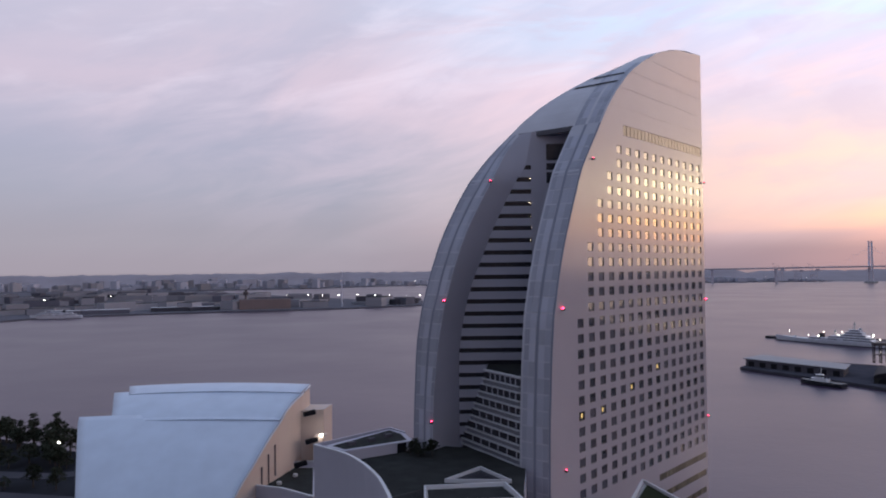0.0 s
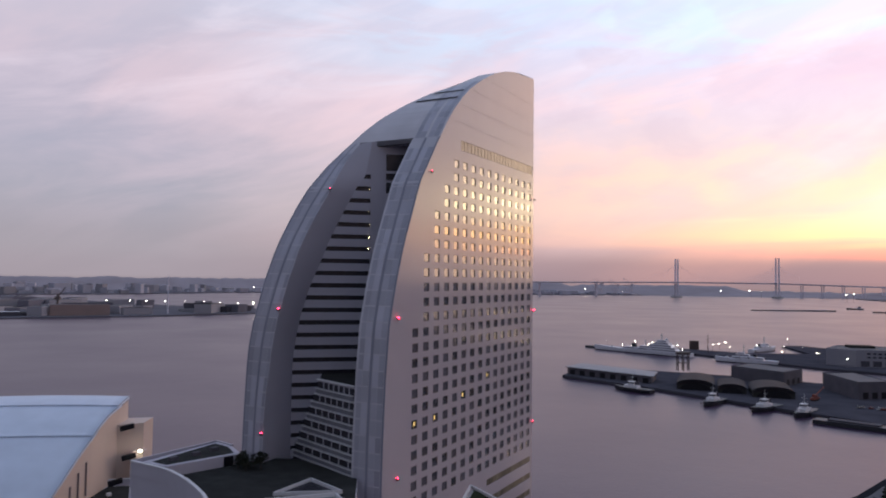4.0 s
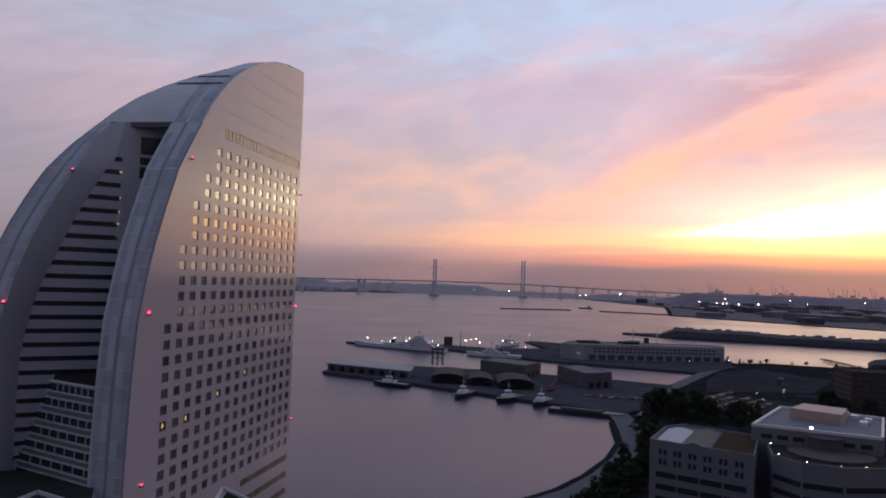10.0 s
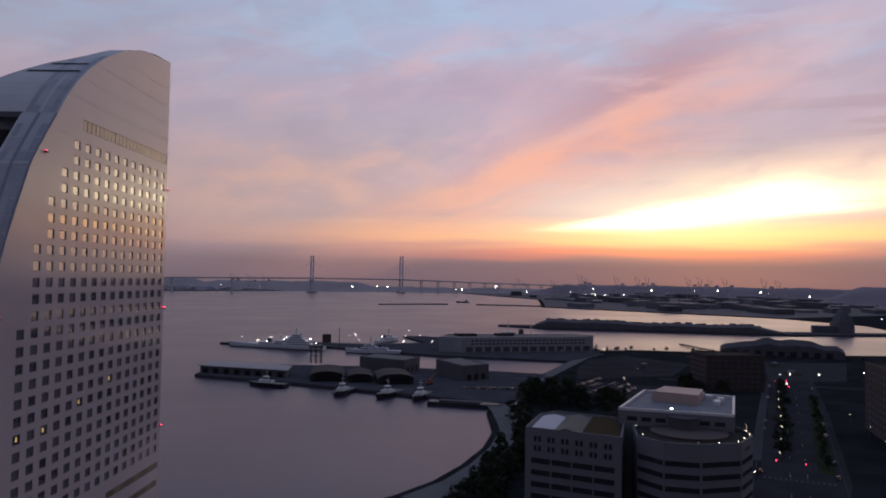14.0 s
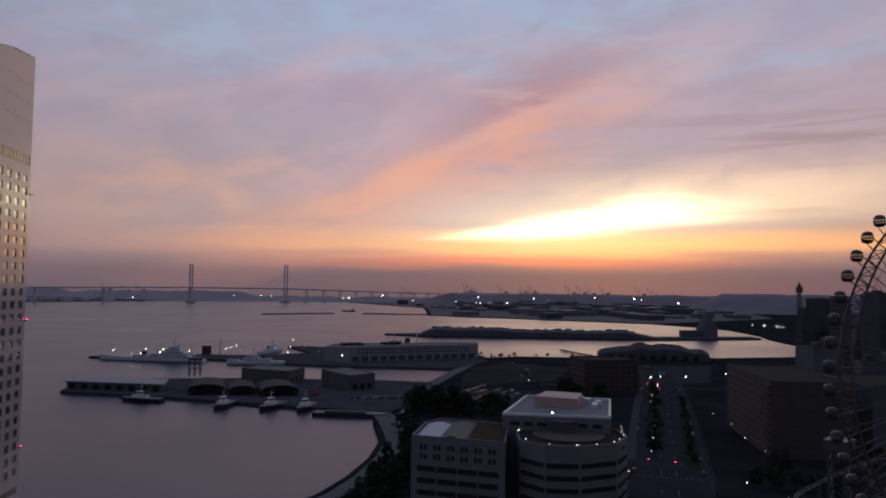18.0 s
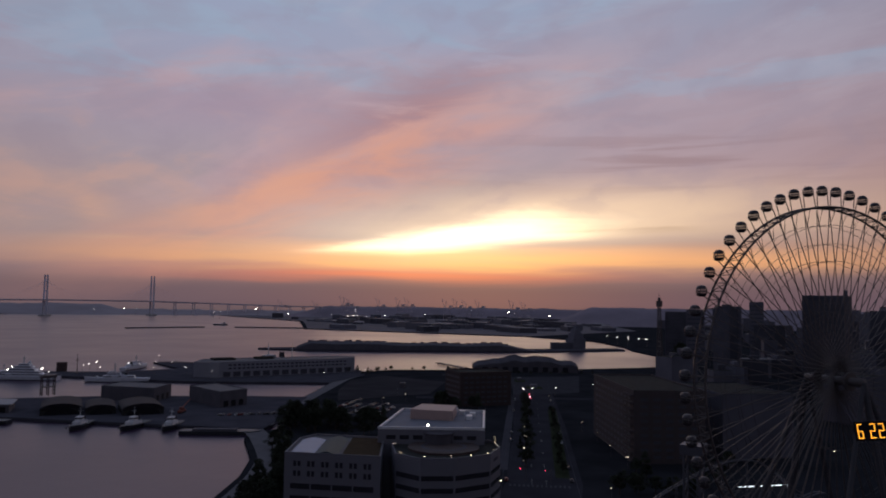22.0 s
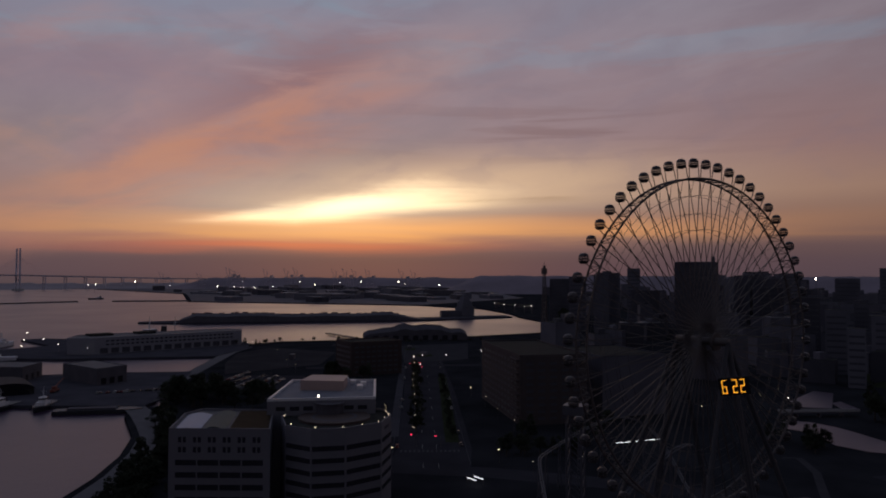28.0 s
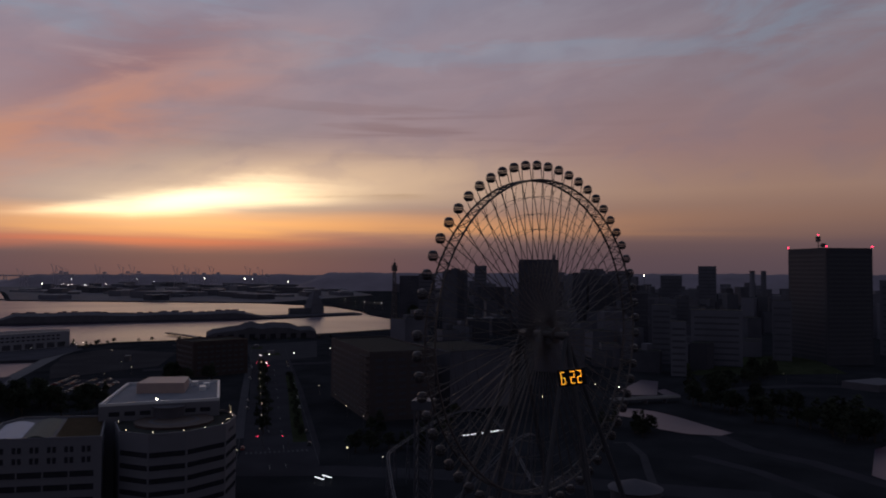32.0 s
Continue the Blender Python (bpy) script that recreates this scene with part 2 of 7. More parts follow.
def mat(name, color, rough=0.6, metal=0.0, var=0.15, scale=0.3, bump=0.0, bscale=4.0, spec=0.5, tone=0.0):
    """Principled surface with grain at two scales; scale and bscale are per metre."""
    m = bpy.data.materials.new(name)
    m.use_nodes = True
    nt = m.node_tree
    b = nt.nodes["Principled BSDF"]
    b.inputs["Roughness"].default_value, b.inputs["Metallic"].default_value = rough, metal
    b.inputs["Specular IOR Level"].default_value = spec
    tc = nt.nodes.new("ShaderNodeTexCoord")
    n1 = nt.nodes.new("ShaderNodeTexNoise")
    n1.inputs["Scale"].default_value, n1.inputs["Detail"].default_value = scale, 8.0
    nt.links.new(tc.outputs["Object"], n1.inputs["Vector"])
    mx = nt.nodes.new("ShaderNodeMix")
    mx.data_type = "RGBA"
    mx.inputs[6].default_value = (*[c * (1 - var) for c in color], 1)
    mx.inputs[7].default_value = (*[min(1, c * (1 + var)) for c in color], 1)
    last = n1.outputs["Fac"]
    if tone:
        oi = nt.nodes.new("ShaderNodeObjectInfo")
        ad = nt.nodes.new("ShaderNodeMath")
        ad.operation = "MULTIPLY_ADD"
        nt.links.new(oi.outputs["Random"], ad.inputs[0])
        ad.inputs[1].default_value = tone
        nt.links.new(last, ad.inputs[2])
        sb = nt.nodes.new("ShaderNodeMath")
        sb.operation = "SUBTRACT"
        nt.links.new(ad.outputs[0], sb.inputs[0])
        sb.inputs[1].default_value = tone / 2
        last = sb.outputs[0]
    nt.links.new(last, mx.inputs[0])
    nt.links.new(mx.outputs[2], b.inputs["Base Color"])
    if bump:
        n2 = nt.nodes.new("ShaderNodeTexNoise")
        n2.inputs["Scale"].default_value, n2.inputs["Detail"].default_value = bscale, 6.0
        nt.links.new(tc.outputs["Object"], n2.inputs["Vector"])
        bp = nt.nodes.new("ShaderNodeBump")
        bp.inputs["Strength"].default_value, bp.inputs["Distance"].default_value = bump, 0.1
        nt.links.new(n2.outputs["Fac"], bp.inputs["Height"])
        nt.links.new(bp.outputs[0], b.inputs["Normal"])
    return m


def glow_mat(name, color, strength):
    m = bpy.data.materials.new(name)
    m.use_nodes = True
    b = m.node_tree.nodes["Principled BSDF"]
    b.inputs["Base Color"].default_value = (*color, 1)
    b.inputs["Emission Color"].default_value = (*color, 1)
    b.inputs["Emission Strength"].default_value = strength
    return m


def glass_mat(name, color, rough=0.05):
    """Window glass of a building with dark rooms behind."""
    m = mat(name, color, rough, 0.0, 0.3, 0.6, spec=0.5, tone=1.3)
    m.node_tree.nodes["Principled BSDF"].inputs["IOR"].default_value = 2.5
    return m


def water_mat():
    m = bpy.data.materials.new("harbour_water")
    m.use_nodes = True
    nt = m.node_tree
    b = nt.nodes["Principled BSDF"]
    # purple base imitates the dawn sky's pink reflection, not the water's own colour
    b.inputs["Base Color"].default_value = (0.034, 0.016, 0.046, 1)
    b.inputs["Roughness"].default_value = 0.12
    b.inputs["IOR"].default_value = 1.37
    # pink tint pushes the mirrored sky further towards rose
    b.inputs["Specular Tint"].default_value = (1.0, 0.80, 0.87, 1)
    tc = nt.nodes.new("ShaderNodeTexCoord")
    heights = []
    for sc, st in ((0.35, 1.0), (0.05, 2.0)):
        n = nt.nodes.new("ShaderNodeTexNoise")
        n.inputs["Scale"].default_value, n.inputs["Detail"].default_value = sc, 4.0
        nt.links.new(tc.outputs["Object"], n.inputs["Vector"])
        mu = nt.nodes.new("ShaderNodeMath")
        mu.operation = "MULTIPLY"
        mu.inputs[1].default_value = st
        nt.links.new(n.outputs["Fac"], mu.inputs[0])
        heights.append(mu.outputs[0])
    ad = nt.nodes.new("ShaderNodeMath")
    nt.links.new(heights[0], ad.inputs[0])
    nt.links.new(heights[1], ad.inputs[1])
    bp = nt.nodes.new("ShaderNodeBump")
    bp.inputs["Strength"].default_value, bp.inputs["Distance"].default_value = 0.35, 0.16
    nt.links.new(ad.outputs[0], bp.inputs["Height"])
    nt.links.new(bp.outputs[0], b.inputs["Normal"])
    # wind streaks: broad calm and ruffled areas
    n = nt.nodes.new("ShaderNodeTexNoise")
    n.inputs["Scale"].default_value, n.inputs["Detail"].default_value = 0.006, 5.0
    nt.links.new(tc.outputs["Object"], n.inputs["Vector"])
    mr = nt.nodes.new("ShaderNodeMapRange")
    mr.inputs[3].default_value, mr.inputs[4].default_value = 0.26, 0.40
    nt.links.new(n.outputs["Fac"], mr.inputs[0])
    nt.links.new(mr.outputs[0], b.inputs["Roughness"])
    return m


WATER = water_mat()
ASPHALT = mat("asphalt", (0.046, 0.045, 0.054), 0.95, var=0.4, scale=0.05, bump=0.2, spec=0.0)
PAVING = mat("paving", (0.075, 0.073, 0.085), 0.9, var=0.35, scale=0.04, bump=0.2, spec=0.0)
QUAY = mat("quay_concrete", (0.075, 0.073, 0.088), 0.9, var=0.4, scale=0.06, bump=0.3, spec=0.0)
EARTH = mat("earth_and_scrub", (0.028, 0.029, 0.034), 0.95, var=0.7, scale=0.035, bump=0.4, spec=0.0)
GRASS = mat("grass", (0.040, 0.046, 0.028), 0.95, var=0.5, scale=0.08, bump=0.3, spec=0.0)
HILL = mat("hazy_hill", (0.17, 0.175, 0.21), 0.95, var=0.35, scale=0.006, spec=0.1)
# faint mauve glow stands in for the air haze before the far hills
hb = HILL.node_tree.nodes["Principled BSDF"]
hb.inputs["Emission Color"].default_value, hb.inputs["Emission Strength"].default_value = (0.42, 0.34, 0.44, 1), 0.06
# distance haze is put into this paler, purplish base colour
HILLDARK = mat("hazed_wooded_hill", (0.23, 0.195, 0.23), 0.95, var=0.4, scale=0.006, spec=0.1)
CLAD = mat("pale_stone_cladding", (0.45, 0.415, 0.455), 0.13, var=0.06, scale=0.12, spec=0.36, bump=0.01, bscale=0.7)
CURVE = mat("grey_metal_cladding", (0.355, 0.36, 0.425), 0.42, 0.12, var=0.16, scale=0.1, tone=0.7)
CURVE_LIGHT = mat("pale_metal_cladding", (0.42, 0.425, 0.495), 0.4, 0.1, var=0.18, scale=0.1, tone=0.9)
EDGE = mat("dark_overhang_edge", (0.11, 0.11, 0.13), 0.7, var=0.15, scale=0.3)
JOINT = mat("cladding_joint", (0.36, 0.33, 0.36), 0.5, var=0.1, scale=0.3)
# lighter than the ribs: light from overhead is put into the roof colour
ROOFPAN = mat("skylit_roof_panel", (0.58, 0.57, 0.61), 0.45, 0.08, var=0.15, scale=0.15, tone=0.5)
SEAM = mat("pale_panel_seam", (0.50, 0.50, 0.55), 0.5, 0.1, var=0.1, scale=0.2)
GROOVE = mat("dark_panel_groove", (0.26, 0.27, 0.33), 0.6, 0.1, var=0.1, scale=0.2)
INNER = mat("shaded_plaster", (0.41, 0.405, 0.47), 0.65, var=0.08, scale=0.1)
DARK = mat("dark_void", (0.012, 0.012, 0.016), 0.6, var=0.3, spec=0.15)
SLOTGLASS = mat("dark_slot_glass", (0.03, 0.03, 0.038), 0.25, var=0.5, scale=0.5, spec=0.3)
# white bridge and mast paint; this bluish pale tone also carries distance haze
HAZE = mat("pale_hazed_structure", (0.62, 0.60, 0.68), 0.8, var=0.12, scale=0.01)
# crane colour lightened in place of the haze that fades them
STEELFAR = mat("hazed_crane_paint", (0.50, 0.44, 0.48), 0.7, var=0.1)
PANE = glass_mat("window_glass", (0.11, 0.108, 0.13))
ROOFGREY = mat("roof_membrane", (0.095, 0.095, 0.108), 0.8, var=0.3, scale=0.1, bump=0.2)
ROOFDARK = mat("dark_planted_roof", (0.040, 0.041, 0.040), 0.95, spec=0.03, var=0.5, scale=0.2, bump=0.4)
WHITE = mat("white_paint", (0.62, 0.62, 0.64), 0.5, var=0.07, scale=0.2)
SHELL = mat("white_shell_tiles", (0.60, 0.67, 0.78), 0.45, var=0.13, scale=0.16)
PEACH = mat("cream_wall", (0.62, 0.50, 0.43), 0.6, var=0.08, scale=0.1)
CONC = mat("concrete", (0.34, 0.33, 0.33), 0.75, var=0.15, scale=0.15, bump=0.15)
CONCDARK = mat("weathered_concrete", (0.10, 0.094, 0.11), 0.85, var=0.3, scale=0.12, bump=0.2, spec=0.1)
BROWN = mat("brown_brick_tile", (0.075, 0.056, 0.055), 0.8, var=0.25, scale=0.2, spec=0.1)
STEEL = mat("painted_steel", (0.10, 0.085, 0.085), 0.5, 0.3, var=0.2, scale=0.5)
WSTEEL = mat("white_steel", (0.55, 0.56, 0.58), 0.45, 0.1, var=0.08, scale=0.5)
RUST = mat("rust_red_paint", (0.20, 0.055, 0.04), 0.65, var=0.3, scale=0.4)
HULLDARK = mat("dark_hull", (0.02, 0.022, 0.03), 0.5, var=0.3, scale=0.4)
RUBBER = mat("rubber", (0.02, 0.02, 0.02), 0.9)
BARK = mat("bark", (0.06, 0.045, 0.035), 0.9, var=0.3, scale=3)
LEAF = mat("leaves", (0.042, 0.048, 0.034), 0.9, var=0.5, scale=0.8, tone=0.8, spec=0.03)
CITYPALE = mat("city_grey_wall", (0.125, 0.125, 0.15), 0.8, spec=0.1, var=0.25, scale=0.05, tone=1.0)
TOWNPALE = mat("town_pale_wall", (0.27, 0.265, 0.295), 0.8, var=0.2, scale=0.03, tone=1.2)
TOWNDARK = mat("town_dark_wall", (0.115, 0.113, 0.138), 0.85, spec=0.1, var=0.4, scale=0.05, tone=1.2)
REDLAMP = glow_mat("red_beacon", (1.0, 0.03, 0.10), 6.0)
LAMP = glow_mat("lamp_glow", (1.0, 0.80, 0.52), 9.0)
LAMPW = glow_mat("lamp_glow_white", (1.0, 0.93, 0.80), 14.0)
LIT = glow_mat("lit_room", (0.9, 0.62, 0.2), 0.36)
AMBER = glow_mat("amber_segments", (1.0, 0.46, 0.04), 1.9)

BANDGLASS = mat("tinted_band_glass", (0.17, 0.15, 0.11), 0.22, var=0.4, scale=0.25, spec=0.6, tone=0.8)
CITYGLASS = mat("dim_far_glass", (0.065, 0.065, 0.08), 0.4, var=0.3, scale=0.2, spec=0.3)

# ---- builders ----


def link(name, bm, material, parent=None, label="", smooth=False):
    me = bpy.data.meshes.new(name)
    bm.normal_update()
    bm.to_mesh(me)
    bm.free()
    for mm in material if isinstance(material, (list, tuple)) else (material,):
        me.materials.append(mm)
    if smooth:
        for p in me.polygons:
            p.use_smooth = True
    ob = new(name, me)
    if parent:
        ob.parent = parent
    if label:
        ob["label"] = label
    return ob


def part(name, bm, material, parent, label="", smooth=False):
    return link(name, bm, material, parent, label, smooth)


def share(name, me, parent, m=None):
    ob = new(name, me)
    ob.parent = parent
    if m is not None:
        ob.matrix_basis = m
    return ob


def thing(name, label, category, m=None, group="", kind=""):
    ob = new(name)
    if m is not None:
        ob.matrix_world = m
    return tagged(ob, label, category, group, kind)


def quad(bm, *pts, mi=0):
    f = bm.faces.new([bm.verts.new(p) for p in pts])
    f.material_index = mi
    return f


def box(bm, x0, y0, z0, x1, y1, z1, mi=0, m=None):
    v = [bm.verts.new((x, y, z)) for z in (z0, z1) for x, y in ((x0, y0), (x1, y0), (x1, y1), (x0, y1))]
    if m is not None:
        for a in v:
            a.co = m @ a.co
    for ids in ((3, 2, 1, 0), (4, 5, 6, 7), (0, 1, 5, 4), (1, 2, 6, 5), (2, 3, 7, 6), (3, 0, 4, 7)):
        bm.faces.new([v[i] for i in ids]).material_index = mi
    return v


def boxed(*a, **k):
    bm = bmesh.new()
    box(bm, *a, **k)
    return bm


def prism(bm, pts, z0, z1, mi=0, shrink=1.0):
    """A slab with the outline pts (counter-clockwise); shrink scales its top about the middle."""
    cx, cy = sum(p[0] for p in pts) / len(pts), sum(p[1] for p in pts) / len(pts)
    lo = [bm.verts.new((x, y, z0)) for x, y in pts]
    hi = [bm.verts.new((cx + (x - cx) * shrink, cy + (y - cy) * shrink, z1)) for x, y in pts]
    n = len(pts)
    for i in range(n):
        bm.faces.new((lo[i], lo[(i + 1) % n], hi[(i + 1) % n], hi[i])).material_index = mi
    bm.faces.new(hi).material_index = mi
    bm.faces.new(lo[::-1]).material_index = mi


def slab(pts, z0, z1, shrink=1.0):
    bm = bmesh.new()
    prism(bm, pts, z0, z1, 0, shrink)
    return bm


def rod(bm, a, b, r, n=6, r2=None, mi=0):
    a, b = Vector(a), Vector(b)
    q = (b - a).to_track_quat("Z", "Y")
    r2 = r if r2 is None else r2
    lo, hi = [], []
    for i in range(n):
        c, s = math.cos(2 * math.pi * i / n), math.sin(2 * math.pi * i / n)
        lo.append(bm.verts.new(a + q @ Vector((c * r, s * r, 0))))
        hi.append(bm.verts.new(b + q @ Vector((c * r2, s * r2, 0))))
    for i in range(n):
        bm.faces.new((lo[i], lo[(i + 1) % n], hi[(i + 1) % n], hi[i])).material_index = mi
    bm.faces.new(hi).material_index = mi
    bm.faces.new(lo[::-1]).material_index = mi


def rodded(a, b, r, n=6, r2=None):
    bm = bmesh.new()
    rod(bm, a, b, r, n, r2)
    return bm


def ball(r, z=0.0, x=0.0, y=0.0, sub=1):
    bm = bmesh.new()
    bmesh.ops.create_icosphere(bm, subdivisions=sub, radius=r, matrix=Matrix.Translation((x, y, z)))
    return bm


def ring_tube(bm, r, y, tr, n=60, m=5, mi=0):
    """A ring of radius r round the y axis at the given y, of tube radius tr."""
    rows = []
    for i in range(n):
        a = 2 * math.pi * i / n
        rows.append([bm.verts.new(((r + tr * math.cos(b)) * math.sin(a), y + tr * math.sin(b), (r + tr * math.cos(b)) * math.cos(a)))
                     for b in [2 * math.pi * k / m for k in range(m)]])
    for i in range(n):
        for k in range(m):
            bm.faces.new((rows[i][k], rows[i][(k + 1) % m], rows[(i + 1) % n][(k + 1) % m], rows[(i + 1) % n][k])).material_index = mi


def lerp(table, x):
    """Linear interpolation in a table of (x, y) in rising x."""
    if x <= table[0][0]:
        return table[0][1]
    for (a, b), (c, d) in zip(table, table[1:]):
        if x <= c:
            return b + (d - b) * (x - a) / (c - a)
    return table[-1][1]


def arc_pts(cx, cy, r, a0, a1, n):
    return [(cx + r * math.cos(radians(a0 + (a1 - a0) * i / n)), cy + r * math.sin(radians(a0 + (a1 - a0) * i / n))) for i in range(n + 1)]


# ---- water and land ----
# haze over the far town is painted into its pale wall colour
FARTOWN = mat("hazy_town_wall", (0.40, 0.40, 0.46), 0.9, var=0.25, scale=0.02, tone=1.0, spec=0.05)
# pale concrete, its tone also standing in for haze over the far ground
FARYARD = mat("pale_yard_concrete", (0.13, 0.126, 0.146), 0.9, var=0.35, scale=0.012, spec=0.05)
bm = bmesh.new()
prism(bm, arc_pts(0, 0, 7000, 0, 352.5, 47), -3, 0)
tagged(link("water", bm, WATER), "calm grey harbour water reflecting the pink dawn sky", "water", kind="structure")


def land(name, pts, z, material, label, cat="ground", z0=-2.0):
    return tagged(link(name, slab(pts, z0, z), material), label, cat, kind="structure")


NEAR = [(-3000, -3000), (3900, -3000), (3900, 2900), (2900, 3300), (2620, 2700), (2425, 2263), (2080, 1930), (1750, 1614), (1790, 1250), (1815, 877),
        (1690, 640), (1500, 505), (1400, 455), (1250, 350), (1090, 285), (1036, 311), (950, 370), (836, 479), (770, 560), (724, 572), (690, 540),
        (602, 518), (500, 455), (420, 400), (365, 358), (345, 360), (329, 350), (306, 322), (290, 303), (257, 276), (225, 256), (198, 243), (173, 236),
        (120, 232), (65, 252), (-20, 276), (-80, 283), (-130, 315), (-170, 352), (-230, 385), (-330, 396), (-700, 420), (-1500, 800), (-3000, 900)]
land("ground", NEAR, 2.0, EARTH, "dark harbour-side city ground at dawn")
land("port_yard", [(3890, 1500), (3890, 2890), (2905, 3285), (2630, 2690), (2435, 2255), (2090, 1920), (1760, 1608), (1800, 1250), (1825, 870), (2500, 800)], 2.06, FARYARD, "wide pale concrete yard of the far port", "yard", 1.5)
land("quay_tug", [(245, 620), (289, 533), (327, 436), (358, 364), (420, 400), (500, 455), (470, 505), (400, 590), (330, 648), (270, 652)], 2.4, QUAY, "concrete tug quay with worn grey deck", "quay")
land("quay_patrol", [(448, 842), (470, 780), (518, 640), (602, 518), (690, 540), (724, 572), (745, 590), (720, 660), (672, 860), (648, 866), (610, 765), (540, 775), (482, 850)], 2.4, QUAY, "long concrete quay of the coastguard base", "quay")
land("far_pier", [(-1800, 700), (-786, 1327), (-747, 1445), (-478, 1565), (-230, 1648), (-59, 1764), (100, 1830), (90, 1990), (-60, 1990), (-250, 2150), (-417, 2355), (-674, 2700), (-1100, 3300), (-3500, 3300), (-3500, 700)], 2.5, FARYARD, "low industrial pier with grey sheds across the water", "pier")
land("far_shore", [(-3500, 3200), (-1000, 3350), (-650, 3500), (-120, 4035), (600, 4000), (1388, 3884), (2050, 3950), (2448, 4200), (3300, 3500), (4900, 3300), (4900, 4900), (-4900, 4900), (-4900, 3200)], 3.0, FARYARD, "far flat shore of the bay", "shore")


def ridge(name, r, a0, a1, base, amp, step, seed, label, mm=HILL):
    """A low wooded skyline on a wide arc round the bay."""
    bm = bmesh.new()
    n = int((a1 - a0) / step)
    prev = None
    for i in range(n + 1):
        a = radians(a0 + (a1 - a0) * i / n)
        hgt = base + amp * (noise.noise((i * 0.11, seed, 0)) + 0.5 * noise.noise((i * 0.5, seed, 3)))
        hgt += 2.2 * noise.noise((i * 1.7, seed, 6)) + 1.6 * noise.noise((i * 4.3, seed, 9))
        hgt *= min(1.0, (i + 0.5) * step / 3.0, (n - i + 0.5) * step / 3.0)
        s, c = math.sin(a), math.cos(a)
        row = [bm.verts.new((s * (r - 260), c * (r - 260), 0)), bm.verts.new((s * (r - 60), c * (r - 60), max(4, hgt * 0.7))),
               bm.verts.new((s * r, c * r, max(6, hgt))), bm.verts.new((s * (r + 120), c * (r + 120), 0))]
        if prev:
            for k in range(3):
                bm.faces.new((prev[k], row[k], row[k + 1], prev[k + 1]))
        prev = row
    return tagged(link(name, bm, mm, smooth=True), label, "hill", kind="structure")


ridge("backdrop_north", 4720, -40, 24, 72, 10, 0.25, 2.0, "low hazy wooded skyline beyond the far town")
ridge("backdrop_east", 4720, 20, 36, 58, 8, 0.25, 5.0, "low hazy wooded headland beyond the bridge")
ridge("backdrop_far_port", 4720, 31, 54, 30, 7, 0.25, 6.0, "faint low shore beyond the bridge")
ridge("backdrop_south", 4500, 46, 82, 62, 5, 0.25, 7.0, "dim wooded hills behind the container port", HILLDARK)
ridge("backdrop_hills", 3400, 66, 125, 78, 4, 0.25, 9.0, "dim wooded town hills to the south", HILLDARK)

# ---- sail tower ----
CURVE_U = [(0, -72.3), (48, -72.1), (57.7, -71.8), (68.5, -71.1), (77.4, -70.1), (84.4, -68.2), (90.6, -66.1), (96.9, -63.3), (104.7, -59.6), (110.6, -55.1),
           (118.2, -49.1), (121.6, -45.9), (125.3, -41.5), (127.8, -38.1), (131.2, -32.0), (134.5, -24.7), (136.9, -16.9), (138.4, -8.0), (139.0, 0.0)]
DEPTH = [(0, 32.7), (72, 32.7), (80, 31.8), (85.6, 31.3), (94, 30.2), (101, 28.5), (109.8, 25.2), (117.2, 20.7), (120.8, 18.0), (124.4, 14.3), (127.9, 9.6), (130.2, 5.2), (139, 3.0)]
RIB, SET, FLOOR, ROW0 = 6.6, 4.9, 2.885, 110.2
NOTCH = 114.8


FARRIB = [(0, 5.3), (61, 5.3), (70, 6.0), (104, 6.4), (109, 4.6), (113.4, 2.9), (139, 2.0)]


def fr_w(z):
    return dp(z) - lerp(FARRIB, z)


def cu(z):
    return lerp(CURVE_U, z)


def dp(z):
    return lerp(DEPTH, z)


tower = thing("hotel_tower", "tall sail-shaped pale hotel tower with a curved ribbed back", "building", pose(65.29, 186.56, 0, 0, 0, 49.5))

# flat window wall: bands between rows, and piers between windows
WIN_W, WIN_H, COL0, COL = 2.2, 1.72, -2.9, 4.15
REVEAL = 0.2


def columns(k):
    return 11 if k < 2 else 12 if k < 4 else 13 if k < 7 else 14 if k < 12 else 15


rows = [(ROW0 - FLOOR * k, [COL0 - COL * j for j in range(columns(k))], WIN_W, WIN_H) for k in range(24)]
bands = [(114.45, [-21.65], 41.7, 2.2), (39.6, [-14.5], 27.0, 1.5), (35.4, [-13.0], 24.0, 1.5), (31.2, [-12.0], 22.0, 1.5)]
cuts = sorted(rows + bands, reverse=True)


def strip(bm, z0, z1, u_right, left=None):
    """Wall between two heights, from the curved edge (or left) to u_right, in steps."""
    n = max(1, int((z1 - z0) / 1.5)) if left is None else 1
    for i in range(n):
        a, b = z0 + (z1 - z0) * i / n, z0 + (z1 - z0) * (i + 1) / n
        la, lb = (cu(a), cu(b)) if left is None else (left, left)
        if la < u_right - 0.01:
            quad(bm, (la, 0, a), (u_right, 0, a), (u_right, 0, b), (min(lb, u_right - 0.005), 0, b))


bm = bmesh.new()
top = 139.0
